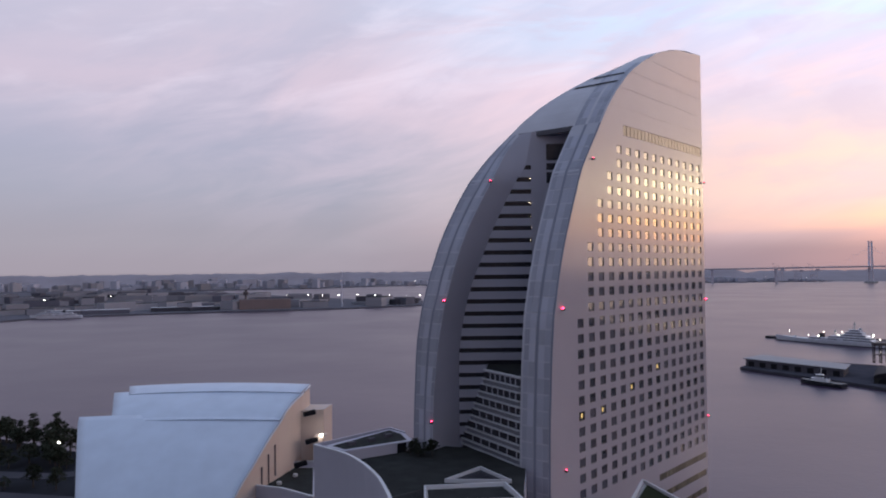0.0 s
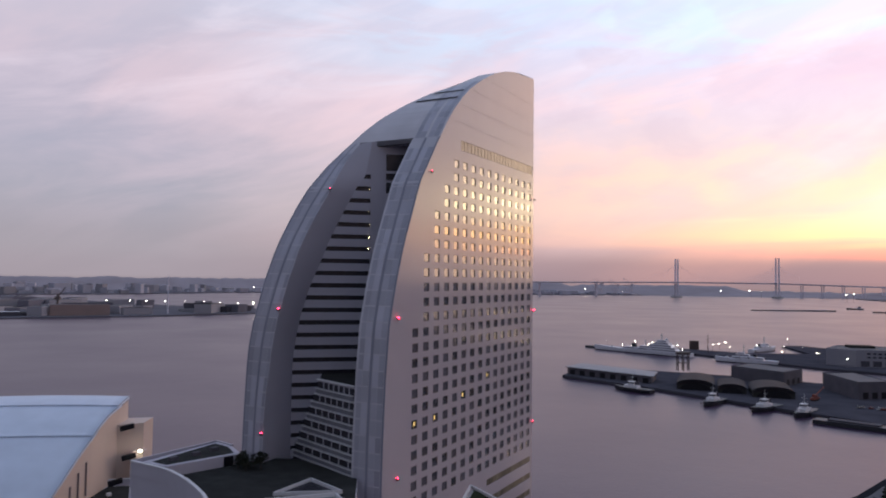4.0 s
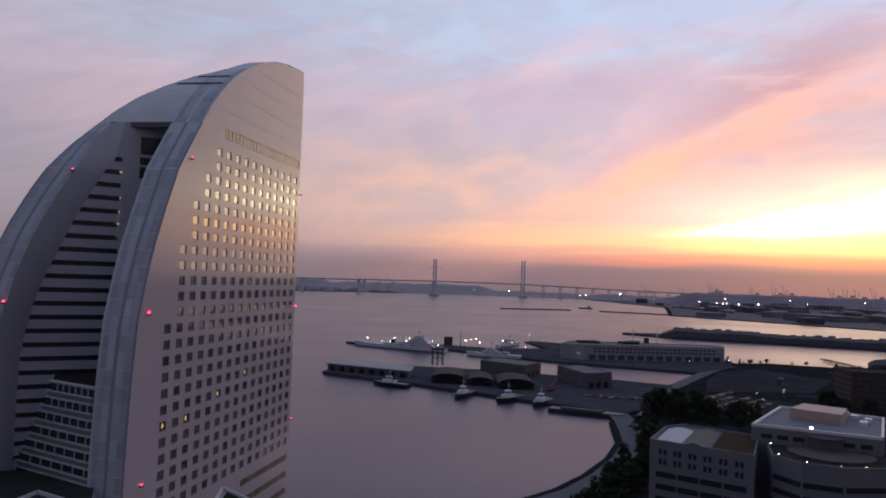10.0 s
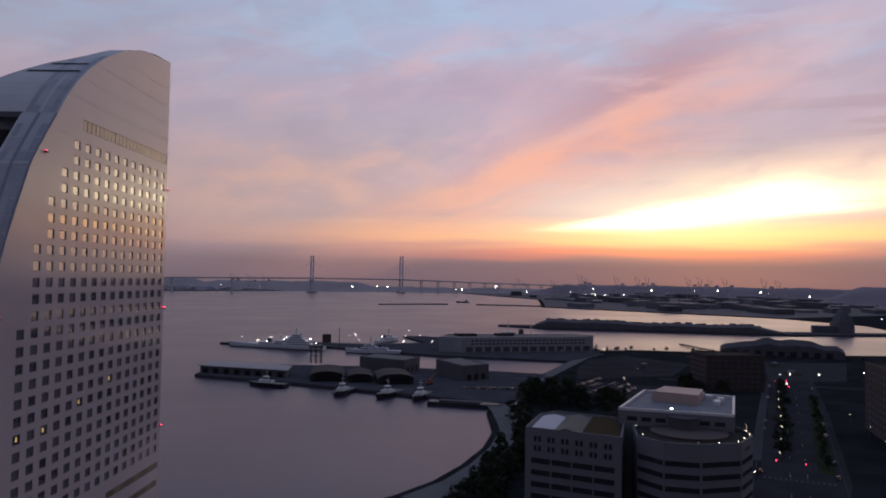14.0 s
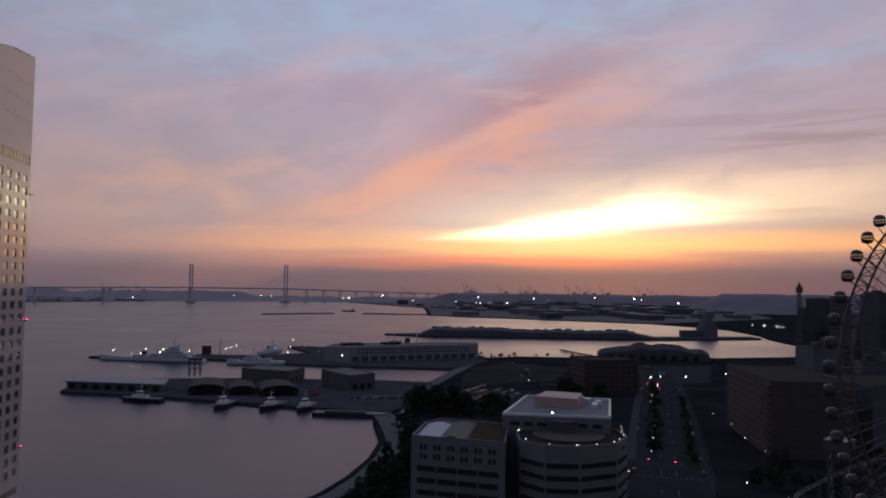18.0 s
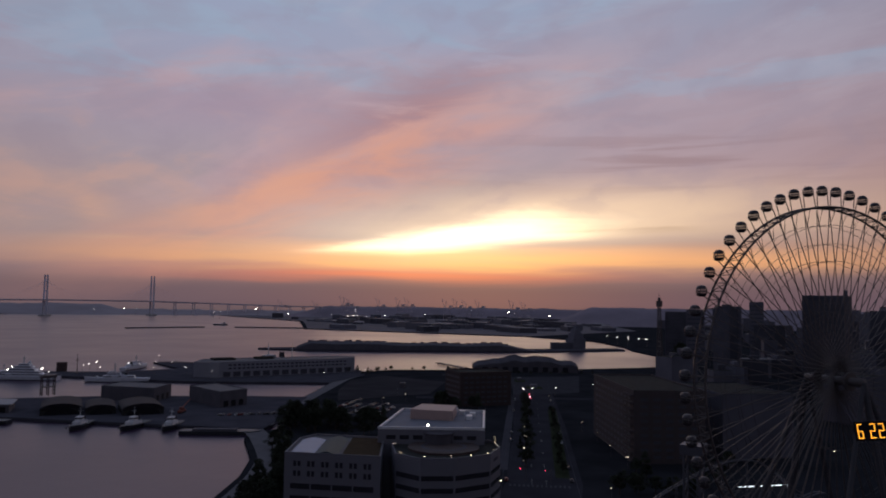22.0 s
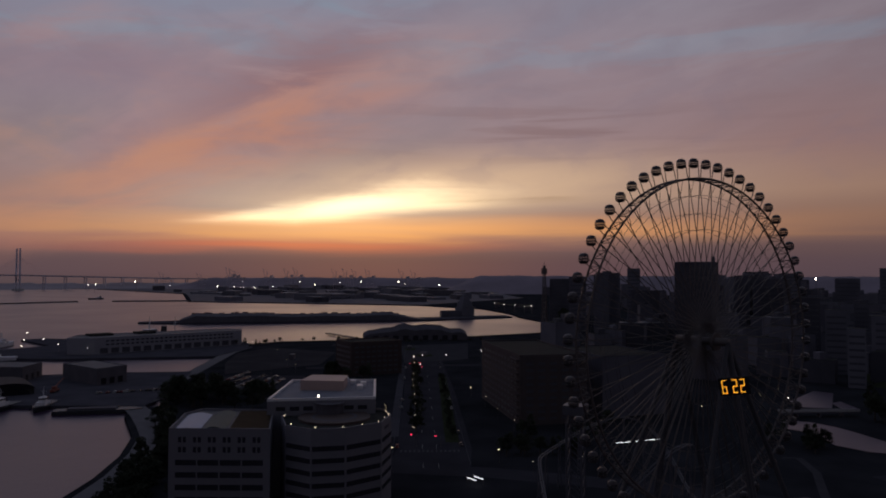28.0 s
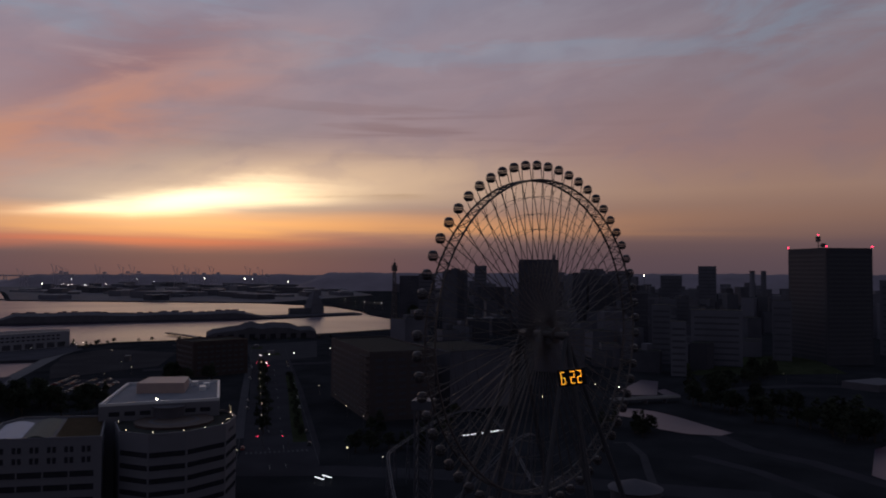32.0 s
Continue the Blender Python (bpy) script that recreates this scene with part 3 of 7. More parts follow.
for zc, us, w, hh in cuts:
    z1, z0 = zc + hh / 2, zc - hh / 2
    strip(bm, z1, top, 0.0)
    right = 0.0
    for u in us:
        strip(bm, z0, z1, right, u + w / 2)
        for p in (((u - w / 2, 0, z0), (u - w / 2, REVEAL, z0), (u - w / 2, REVEAL, z1), (u - w / 2, 0, z1)),
                  ((u + w / 2, REVEAL, z0), (u + w / 2, 0, z0), (u + w / 2, 0, z1), (u + w / 2, REVEAL, z1)),
                  ((u - w / 2, 0, z0), (u + w / 2, 0, z0), (u + w / 2, REVEAL, z0), (u - w / 2, REVEAL, z0)),
                  ((u - w / 2, REVEAL, z1), (u + w / 2, REVEAL, z1), (u + w / 2, 0, z1), (u - w / 2, 0, z1))):
            quad(bm, *p)
        right = u - w / 2
    strip(bm, z0, z1, right)
    top = z0
strip(bm, 0.0, top, 0.0)
wall = part("window_wall", bm, CLAD, tower, "pale stone-clad wall with rows of square windows")

for k in range(25):
    z = ROW0 - FLOOR * (k - 0.5)
    part("panel_joint", boxed(cu(z) + 0.2, -0.012, z - 0.03, -0.05, 0.004, z + 0.03), JOINT, tower)
for z in (119.2, 123.4, 127.6, 131.8):
    part("panel_joint", boxed(cu(z) + 0.2, -0.012, z - 0.05, -0.05, 0.004, z + 0.05), JOINT, tower)
win = bmesh.new()
quad(win, (-WIN_W / 2, 0, -WIN_H / 2), (WIN_W / 2, 0, -WIN_H / 2), (WIN_W / 2, 0, WIN_H / 2), (-WIN_W / 2, 0, WIN_H / 2))
win_me = bpy.data.meshes.new("window")
win.to_mesh(win_me)
win_me.materials.append(PANE)
fr = bmesh.new()
for x0, x1, z0, z1 in ((-WIN_W / 2, WIN_W / 2, -WIN_H / 2, -WIN_H / 2 + 0.09), (-WIN_W / 2, WIN_W / 2, WIN_H / 2 - 0.09, WIN_H / 2), (-WIN_W / 2, -WIN_W / 2 + 0.09, -WIN_H / 2 + 0.09, WIN_H / 2 - 0.09),
                       (WIN_W / 2 - 0.09, WIN_W / 2, -WIN_H / 2 + 0.09, WIN_H / 2 - 0.09)):
    box(fr, x0, -0.1, z0, x1, -0.01, z1)
fr_me = bpy.data.meshes.new("window_frame")
fr.to_mesh(fr_me)
fr_me.materials.append(STEEL)
LIT_AT = {(16, 6): 1, (17, 9): 1, (18, 12): 1, (18, 14): 1}
rng = random.Random(4)
for k, (zc, us, w, hh) in enumerate(rows):
    for j, u in enumerate(us):
        lit = (k, j) in LIT_AT
        wob = share("window", win_me, tower, pose(u, REVEAL - 0.03, zc))
        if lit:
            part("lit_curtain", boxed(-0.35 + 0.15 * (j % 3), -0.008, -0.35, 0.15 + 0.15 * (j % 3), -0.004, 0.45), LIT, wob, "gap in the curtain glowing yellow")
            wob["label"] = "lit hotel window glowing yellow"
        share("window_frame", fr_me, wob)
for zc, us, w, hh in bands:
    n = int(w / 1.7)
    for i in range(n):
        a = us[0] - w / 2 + w * i / n
        part("pane", boxed(a + 0.09, REVEAL - 0.1, zc - hh / 2 + 0.1, a + w / n - 0.09, REVEAL - 0.02, zc + hh / 2), BANDGLASS, tower)
    part("mullion_backing", boxed(us[0] - w / 2, REVEAL - 0.02, zc - hh / 2, us[0] + w / 2, REVEAL + 0.1, zc + hh / 2), BROWN, tower)


# curved back: ribs, recess and roof
def curved(w0f, w1f, z0, z1, step=1.45, inset=0.0, thick=0.0):
    """Sheet along the curve between two depths (functions of z), from z0 to z1, set out by thick along u."""
    bm = bmesh.new()
    n = max(1, int(round((z1 - z0) / step)))
    prev = None
    for i in range(n + 1):
        z = z0 + (z1 - z0) * i / n
        row = [bm.verts.new((cu(z) + inset - thick, w, z)) for w in (w0f(z), w1f(z))]
        if prev:
            bm.faces.new((prev[0], row[0], row[1], prev[1]))
        prev = row
    return bm


def ribw(a, b, far):
    if far:
        return (lambda z: dp(z) - b * lerp(FARRIB, z) / 6.0), (lambda z: dp(z) - a * lerp(FARRIB, z) / 6.0)
    return (lambda z: a), (lambda z: b)


for far in (False, True):
    nm = "far_rib" if far else "near_rib"
    rib_len = 6.0 if far else RIB
    part(nm, curved(*ribw(0, rib_len, far), 0, NOTCH, 1.45), SEAM, tower, "curved grey metal edge of the tower", True)
    part("panel_groove", curved(*ribw(3.05, 3.65, far), 0, NOTCH, 1.45, 0, 0.03), GROOVE, tower, "dark groove along the curved edge", True)
    part("edge_strip", curved(*ribw(0.02, 0.44, far), 0, NOTCH, 1.45, 0, 0.03), GROOVE, tower, "", True)
    # raised panel strips
    nf = int(NOTCH / FLOOR)
    for (a, b, mm) in ((0.5, 1.66, CURVE), (1.72, 3.0, CURVE_LIGHT), (3.7, 5.0, CURVE_LIGHT), (5.06, 6.1, CURVE)):
        if b > rib_len:
            b = 5.9
        for i in range(10, nf):
            z0 = i * FLOOR
            part("panel", curved(*ribw(a, b, far), z0 + 0.11, z0 + FLOOR - 0.11, 1.4, 0, 0.06), mm, tower)
# roof above the recess
part("curved_roof", curved(lambda z: 0.0, dp, NOTCH, 138.9, 0.8), ROOFPAN, tower, "smooth grey curved roof of the tower", True)
for (a, b, mm) in ((0.5, 1.66, CURVE), (1.72, 3.0, CURVE_LIGHT), (3.7, 5.0, CURVE_LIGHT), (5.06, 6.1, CURVE)):
    z = NOTCH
    while z < 130.0 and b < dp(z + 1.5) - 0.3:
        part("panel", curved(lambda z: a, lambda z: b, z + 0.04, z + 1.58, 0.7, 0, 0.05), mm, tower)
        z += 1.6
z = NOTCH + 0.6
while z < 126.5:
    part("panel", curved(lambda q: 7.0, lambda q: max(7.4, dp(q) - 1.5), z, z + 1.55, 0.7, 0, 0.04), ROOFPAN, tower)
    z += 1.6
for z0, z1 in ((125.0, 125.4), (127.3, 127.65)):
    part("roof_slit", curved(lambda z: 1.4, lambda z: max(2.0, dp(z) - 1.6), z0, z1, 0.5, 0, 0.2), DARK, tower, "dark slit in the curved roof")
# deep recess between the ribs: its back wall turns towards the hall side
TW = pose(65.29, 186.56, 0, 0, 0, 49.5).inverted()
RECY, SLOT_H, SLOT_STEP = 157.0, 0.95, 2.56
REC_LEFT = [(0, 3.1), (64, 3.1), (69, 3.25), (74, 3.9), (79, 4.9), (84.2, 6.5), (89.3, 8.6), (94.4, 10.6), (99.6, 13.1), (104.7, 15.7), (107.4, 17.6), (114.8, 19.0)]


def loc(x, y, z):
    return TW @ Vector((x, y, z))


def loft(f0, f1, n=161):
    bm = bmesh.new()
    prev = None
    for i in range(n):
        z = NOTCH * i / (n - 1)
        row = [bm.verts.new(f(z)) for f in (f0, f1)]
        if prev:
            bm.faces.new((prev[0], prev[1], row[1], row[0]))
        prev = row
    return bm


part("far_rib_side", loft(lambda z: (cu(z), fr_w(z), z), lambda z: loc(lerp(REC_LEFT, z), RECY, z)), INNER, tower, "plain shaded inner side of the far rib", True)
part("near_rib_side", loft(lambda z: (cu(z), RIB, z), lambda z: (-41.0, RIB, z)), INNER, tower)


def back_wall(z0, z1, x1=27.0, dy=0.0, x0=None):
    bm = bmesh.new()
    n = max(1, int((z1 - z0) / 0.9))
    for i in range(n):
        a, b = z0 + (z1 - z0) * i / n, z0 + (z1 - z0) * (i + 1) / n
        la, lb = (lerp(REC_LEFT, a), lerp(REC_LEFT, b)) if x0 is None else (x0, x0)
        quad(bm, loc(la, RECY + dy, a), loc(x1, RECY + dy, a), loc(x1, RECY + dy, b), loc(lb, RECY + dy, b))
    return bm


SLOTS = [107.3 - SLOT_STEP * k for k in range(33)]
top = NOTCH
for k, zc in enumerate(SLOTS):
    z0, z1 = zc - SLOT_H / 2, zc + SLOT_H / 2
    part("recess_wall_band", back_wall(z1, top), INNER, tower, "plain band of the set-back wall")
    end = 18.8 if zc > 88 else 27.0
    if end < 20:
        part("recess_wall_band", back_wall(z0, z1, 27.0, 0.0, end), INNER, tower)
    bm = back_wall(z0, z1, end, 0.6)
    for z in (z0, z1):
        quad(bm, loc(lerp(REC_LEFT, z), RECY, z), loc(end, RECY, z), loc(end, RECY + 0.6, z), loc(lerp(REC_LEFT, z), RECY + 0.6, z), mi=1)
    part("window_slot", bm, (SLOTGLASS, INNER), tower, "long dark window slot")
    if 1 <= k <= 6 and k != 2:
        lamp_bm = ball(0.055, 0)
        lamp_bm.transform(Matrix.Translation(loc(18.5, RECY - 0.1, zc + 0.1)))
        part("landing_lamp", lamp_bm, LAMP, tower, "tiny white lamp at the end of a slot")
    top = z0
part("recess_wall_band", back_wall(0, top), INNER, tower)
# dark glazing beside the near rib under the notch
for z0, z1 in ((108.75, 112.2), (106.7, 108.1), (103.9, 106.2)):
    part("top_glazing", back_wall(z0, z1, 27.0, -0.15, 22.0), SLOTGLASS, tower, "dark glazing under the roof notch")
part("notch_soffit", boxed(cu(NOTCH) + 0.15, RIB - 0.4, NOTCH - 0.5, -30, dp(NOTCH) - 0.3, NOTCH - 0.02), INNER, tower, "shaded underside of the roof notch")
part("notch_beam", boxed(cu(NOTCH) - 0.1, RIB - 0.2, NOTCH - 0.9, cu(NOTCH) + 0.6, fr_w(NOTCH) + 0.4, NOTCH + 0.1), EDGE, tower, "dark edge of the roof overhang")
# closing sides
bm = bmesh.new()
prev = None
for i in range(70):
    z = 139.0 * i / 69
    row = [bm.verts.new((cu(z), dp(z), z)), bm.verts.new((0, dp(z), z)), bm.verts.new((0, 0, z))]
    if prev:
        for a in (0, 1):
            bm.faces.new((prev[a], row[a], row[a + 1], prev[a + 1]))
    prev = row
part("rear_wall", bm, CLAD, tower)
# lower balcony block in the recess: its tiers run slantwise from the near rib and step back upwards
BTOP, TIER = 66.0, 2.66
BA, BB = Vector((14.0, 136.8, 0)), Vector((3.4, 156.9, 0))
bal = part("balcony_block", slab([(TW @ Vector(p)).xy for p in ((14.05, 136.85, 0), (20, 143.5, 0), (26, 156.9, 0), (9, 156.9, 0), (8.0, 148.4, 0))], 0, BTOP), INNER, tower, "projecting block with tiers of balconies")


def on_slant(f0, f1, z0, z1, out0, out1):
    """A bar along the slanting front between two shares of its length, from out0 to out1 metres before it."""
    d = BB - BA
    n = Vector((-d.y, d.x, 0)).normalized()
    if n.x > 0:
        n = -n
    p0, p1 = BA + d * f0, BA + d * f1
    pts = [p0 + n * out0, p1 + n * out0, p1 + n * out1, p0 + n * out1]
    return slab([(TW @ p).xy for p in pts], z0, z1)


part("block_roof", slab([(TW @ Vector(p)).xy for p in ((14.2, 137.3, 0), (19.5, 143.5, 0), (25.5, 156.8, 0), (9.2, 156.8, 0), (8.3, 148.6, 0))], BTOP, BTOP + 0.05), ROOFDARK, bal, "dark flat roof of the block")
part("roof_rail", on_slant(0.0, 0.56, BTOP, BTOP + 0.28, 0.0, 0.5), WHITE, bal, "pale roof edge of the block")
# shade on the parapets is put into this darker grey
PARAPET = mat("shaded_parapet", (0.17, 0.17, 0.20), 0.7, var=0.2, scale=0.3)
for i in range(15):
    z = BTOP - TIER * (i + 1)
    f1 = min(0.97, 0.57 + 0.075 * i)
    part("tier_wall", on_slant(0.0, f1, z, z + TIER - 0.004, -3.0, -0.05), INNER, bal)
    part("balcony_slab", on_slant(0.0, f1, z - 0.12, z + 0.10, -0.05, 0.75), WSTEEL, bal)
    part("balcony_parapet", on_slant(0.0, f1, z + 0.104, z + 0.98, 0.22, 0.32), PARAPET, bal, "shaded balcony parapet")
    part("balcony_rail", on_slant(0.0, f1, z + 0.984, z + 1.16, 0.2, 0.75), WSTEEL, bal, "pale balcony rail")
    part("balcony_glazing", on_slant(0.0, f1, z + 0.3, z + 2.3, -0.04, 0.02), SLOTGLASS, bal)
    for k in range(6):
        f = 0.07 + (f1 - 0.10) * k / 6
        part("balcony_divider", on_slant(f, f + 0.014, z + 0.104, z + 2.4, 0.024, 0.06), INNER, bal)


def beacon(u, w, z):
    b = thing("obstruction_light", "small red aircraft warning light on the tower", "warning light", tower.matrix_world @ pose(u, w, z), "tower warning lights")
    part("housing", boxed(-0.25, -0.25, -0.3, 0.25, 0.25, 0.0), STEEL, b)
    part("lamp", ball(0.2 if 70 < z < 90 else 0.09 if z > 100 else 0.14, 0.12), REDLAMP, b)


for u, w, z in ((-67.6, -0.3, 78.6), (-67.3, -0.3, 49.6), (-55.6, -0.3, 107.2), (-0.2, -0.4, 77.8), (-0.2, -0.4, 107), (-0.2, -0.4, 49)):
    beacon(u, w, z)
for z in (104.2, 79.6, 55.6):
    beacon(cu(z) - 0.3, fr_w(z) + 0.3, z)
beacon(-57.5, RIB + 0.3, 104)

# ---- convention hall with the white shell roof ----


def at(z, az_deg, d):
    return (math.sin(radians(az_deg)) * d, math.cos(radians(az_deg)) * d, z)


hall = thing("convention_hall", "convention hall with a huge pale shell roof and cream wall", "building")


SLOTMAUVE = mat("mauve_slot_glass", (0.20, 0.155, 0.16), 0.5, var=0.2, scale=0.4)
HALL_L = [(0.0, -95.5), (0.5, -107.5), (0.56, -108.5)]
HALL_M = [(0.5, -97.6), (0.86, -105.0)]
HALL_U = [(0.8, -99.0), (1.0, -103.2)]
HALL_R = [(0.0, -55.6), (0.1, -54.0), (0.2, -52.2), (0.3, -50.8), (0.4, -49.5), (0.5, -48.2), (0.6, -47.2), (0.7, -46.2), (0.8, -44.9), (0.9, -44.1), (1.0, -43.8)]


def shell_pt(s, t, left=HALL_L):
    """s: along the eaves from left to right, t: from the near eave up to the crest."""
    x0, x1 = lerp(left, t), lerp(HALL_R, t)
    z = 25.5 + 22.5 * math.sin(min(1, t) * math.pi / 2) ** 0.9
    return Vector((x0 + (x1 - x0) * s, 194 + 52 * t - 3.0 * (1 - (2 * s - 1) ** 2) * (1 - t), z + 0.8 * (1 - (2 * s - 1) ** 2)))


def shell(t0, t1, left, lift, name):
    bm = bmesh.new()
    ns, nt_ = 20, 14
    top_, bot = [], []
    for j in range(nt_ + 1):
        for i in range(ns + 1):
            p = shell_pt(i / ns, t0 + (t1 - t0) * j / nt_, left)
            top_.append(bm.verts.new(p + Vector((0, 0, lift))))
            bot.append(bm.verts.new(p + Vector((0, 0, lift - 0.8))))
    w = ns + 1
    for j in range(nt_):
        for i in range(ns):
            a = j * w + i
            bm.faces.new((top_[a], top_[a + 1], top_[a + w + 1], top_[a + w]))
            bm.faces.new((bot[a], bot[a + w], bot[a + w + 1], bot[a + 1]))
    for j in range(nt_):
        for i in (0, ns):
            a = j * w + i
            bm.faces.new((top_[a], top_[a + w], bot[a + w], bot[a]))
    for i in range(ns):
        for j in (0, nt_):
            a = j * w + i
            bm.faces.new((top_[a], top_[a + 1], bot[a + 1], bot[a]))
    return part(name, bm, SHELL, hall, "smooth pale shell leaf of the roof", True)


shell(0.0, 0.56, HALL_L, 0.0, "lower_shell")
shell(0.50, 0.86, HALL_M, 0.35, "middle_shell")
shell(0.80, 1.0, HALL_U, 0.8, "upper_shell")
# rim under the near eave
bm = bmesh.new()
for i in range(20):
    a, b = shell_pt(i / 20, 0.0), shell_pt((i + 1) / 20, 0.0)
    rod(bm, a + Vector((0, -0.3, -0.3)), b + Vector((0, -0.3, -0.3)), 0.55, 6)
part("eave_rim", bm, WHITE, hall, "rounded white eave")
bm = bmesh.new()
prism(bm, [(-94, 198), (-58, 198), (-46, 244), (-101, 244)], 0, 24)
part("hall_body", bm, PEACH, hall, "cream hall walls")
bm = bmesh.new()
prev = None
for j in range(13):
    p = shell_pt(1.0, j / 12)
    row = [bm.verts.new((p.x - 0.3, p.y, 0)), bm.verts.new((p.x - 0.3, p.y, p.z - 0.5))]
    if prev:
        bm.faces.new((prev[0], row[0], row[1], prev[1]))
    prev = row
quad(bm, (-102, 246.2, 0), (-44.1, 246.2, 0), (-44.1, 246.2, 46.4), (-102, 246.2, 46.4))
part("side_wall", bm, PEACH, hall, "cream end wall under the shell")
for t, z0, z1 in ((0.30, 24.5, 31.5), (0.375, 26.0, 34.0), (0.45, 27.0, 35.8)):
    p = shell_pt(1.0, t)
    part("tall_slot", boxed(-0.2, -0.45, z0, 0.25, 0.45, z1, m=pose(p.x - 0.3, p.y, 0, 0, 0, 14)), SLOTMAUVE, hall, "tall recessed slot window")
part("stair_block", slab([(-45.5, 236), (-38.2, 238), (-37.0, 247), (-44.4, 247)], 0, 42.0), PEACH, hall, "cream stair block")
part("stair_block", slab([(-41, 233), (-37.6, 234), (-36.8, 238), (-40, 238.5)], 0, 34.5), PEACH, hall)
for x, y, z in ((-42.2, 234.6, 41.5), (-41.2, 232.6, 33.4), (-43.5, 226.5, 27.8)):
    part("landing_opening", boxed(-1.9, -0.5, -0.7, 1.9, 0.5, 0.7, m=pose(x, y, z, 0, -8, 30)), DARK, hall, "dark stair opening")
lamp = thing("wall_lamp", "bright floodlight on the hall's stair block", "lamp", pose(-38.2, 232.6, 35.0))
part("bracket", boxed(-0.2, 0, -0.2, 0.2, 1.0, 0.2), STEEL, lamp)
part("bulb", ball(0.5), LAMPW, lamp)

LILAC = mat("lilac_render", (0.46, 0.44, 0.50), 0.6, var=0.07, scale=0.1)
# ---- podium roofs between hall and tower ----
pod = thing("podium", "low podium with curved pale parapet and dark roof decks", "building", Matrix.Translation((0, 0, 33.9)) @ Matrix.Diagonal((0.606, 0.606, 0.606, 1)))
RIM = [(-42, 241.3), (-37.5, 236.8), (-32.7, 232.0), (-29.4, 227.8), (-26.4, 222.8), (-23.0, 216.0), (-20.0, 208.4), (-17.6, 201.5), (-15.8, 194.3), (-14.2, 187.5), (-12.6, 179)]
outline = RIM + [(-10, 150), (16.4, 150), (21.5, 203), (24.5, 226), (8, 250), (-13.8, 258.2), (-19.4, 265.7)]
part("podium_body", slab(outline, -55.9, 26.4), LILAC, pod)
part("roof_deck", slab([(x + (3 - x) * 0.012, y + (215 - y) * 0.012) for x, y in outline], 26.4, 26.6), ROOFDARK, pod, "dark planted roof deck")


def parapet(pts, z0, z1, th, name="parapet", label="pale parapet", mm=WHITE, parent=pod):
    for (x0, y0), (x1, y1) in zip(pts, pts[1:]):
        L = math.hypot(x1 - x0, y1 - y0)
        part(name, boxed(0, -th / 2, z0, L + 0.02, th / 2, z1, m=pose(x0, y0, 0, 0, 0, math.degrees(math.atan2(y1 - y0, x1 - x0)))), mm, parent, label)


parapet(RIM, 26.0, 30.0, 0.5, "curved_wall", "smooth lilac-grey curved wall", LILAC)
parapet(RIM, 30.02, 30.35, 0.9, "coping", "pale coping on the curved wall", WHITE)
parapet([(-19.4, 265.7), (-42, 241.3)], 22.0, 30.3, 0.6, "back_wall", "pale parapet wall", LILAC)
parapet([(-13.8, 258.2), (-19.4, 265.7)], 26.4, 30.3, 0.6, "back_wall", "pale parapet wall", LILAC)
part("plant_room", slab([(-38.5, 240.5), (-31.0, 233.5), (-10.5, 247.0), (-13.8, 257.6), (-19.2, 264.6)], 26.6, 29.9), LILAC, pod, "plant enclosure with pale walls")
part("plant_deck", slab([(-36.0, 240.2), (-31.2, 235.3), (-12.6, 247.6), (-15.0, 256.6), (-19.4, 262.6)], 29.9, 29.95), ROOFDARK, pod)
for x, y in ((-30, 241), (-24, 246), (-19, 252)):
    part("roof_unit", boxed(-1.2, -0.8, 29.95, 1.2, 0.8, 31.0, m=pose(x, y, 0, 0, 0, 35)), CONCDARK, pod)
part("service_door", boxed(-1.6, -0.1, 26.7, 1.6, 0.12, 29.6, m=pose(-14.0, 244.4, 0, 0, 0, 33.5)), DARK, pod, "dark service door")
TERR = [(-5.4, 199.0), (16.0, 201.5), (19.2, 187.5), (-5.0, 186.0)]
part("terrace", slab(TERR[::-1], 26.6, 28.0), CONC, pod)
part("terrace_deck", slab([(-4.6, 198.0), (15.2, 200.2), (18.2, 188.3), (-4.2, 186.9)][::-1], 28.0, 28.05), ROOFDARK, pod)
parapet(TERR + TERR[:1], 28.0, 28.9, 0.5, "terrace_rail", "white terrace parapet")
TRI = [(-0.1, 209.5), (10.4, 222.5), (18.2, 208.3)]
parapet(TRI + TRI[:1], 26.6, 27.6, 0.4, "skylight_rim", "white rim of a three-cornered skylight")
part("skylight_glass", slab([(1.0, 209.6), (10.3, 220.9), (17.0, 208.6)][::-1], 26.6, 27.0), SLOTGLASS, pod, "dark skylight glass")
for i in range(16):
    part("fence_post", rodded((-14.4 + 0.62 * i, 191.5 + 0.5 * i, 26.6), (-14.4 + 0.62 * i, 191.5 + 0.5 * i, 28.0), 0.07, 5), STEEL, pod)
part("fence_rail", rodded((-14.4, 191.5, 28.0), (-5.1, 199.0, 28.0), 0.07, 5), STEEL, pod)
low = thing("annex", "low annex with dark deck and pale rim", "building")
part("annex_body", slab([(-54, 207.5), (-44, 203.5), (-36, 197), (-34.2, 195.6), (-39.0, 225), (-40, 231), (-46.5, 231.4)], 0, 25.6), LILAC, low)
part("annex_deck", slab([(-52.6, 207.8), (-44, 204.5), (-36, 198), (-34.8, 197), (-39.5, 225), (-40.4, 230.4), (-46, 230.4)], 25.6, 25.7), ROOFDARK, low)
parapet([(-34.2, 195.6), (-36, 197.0), (-44, 203.5), (-54, 207.5), (-46.5, 231.4), (-40, 231.8)], 24.0, 27.2, 0.5, "parapet", "pale parapet", LILAC, low)
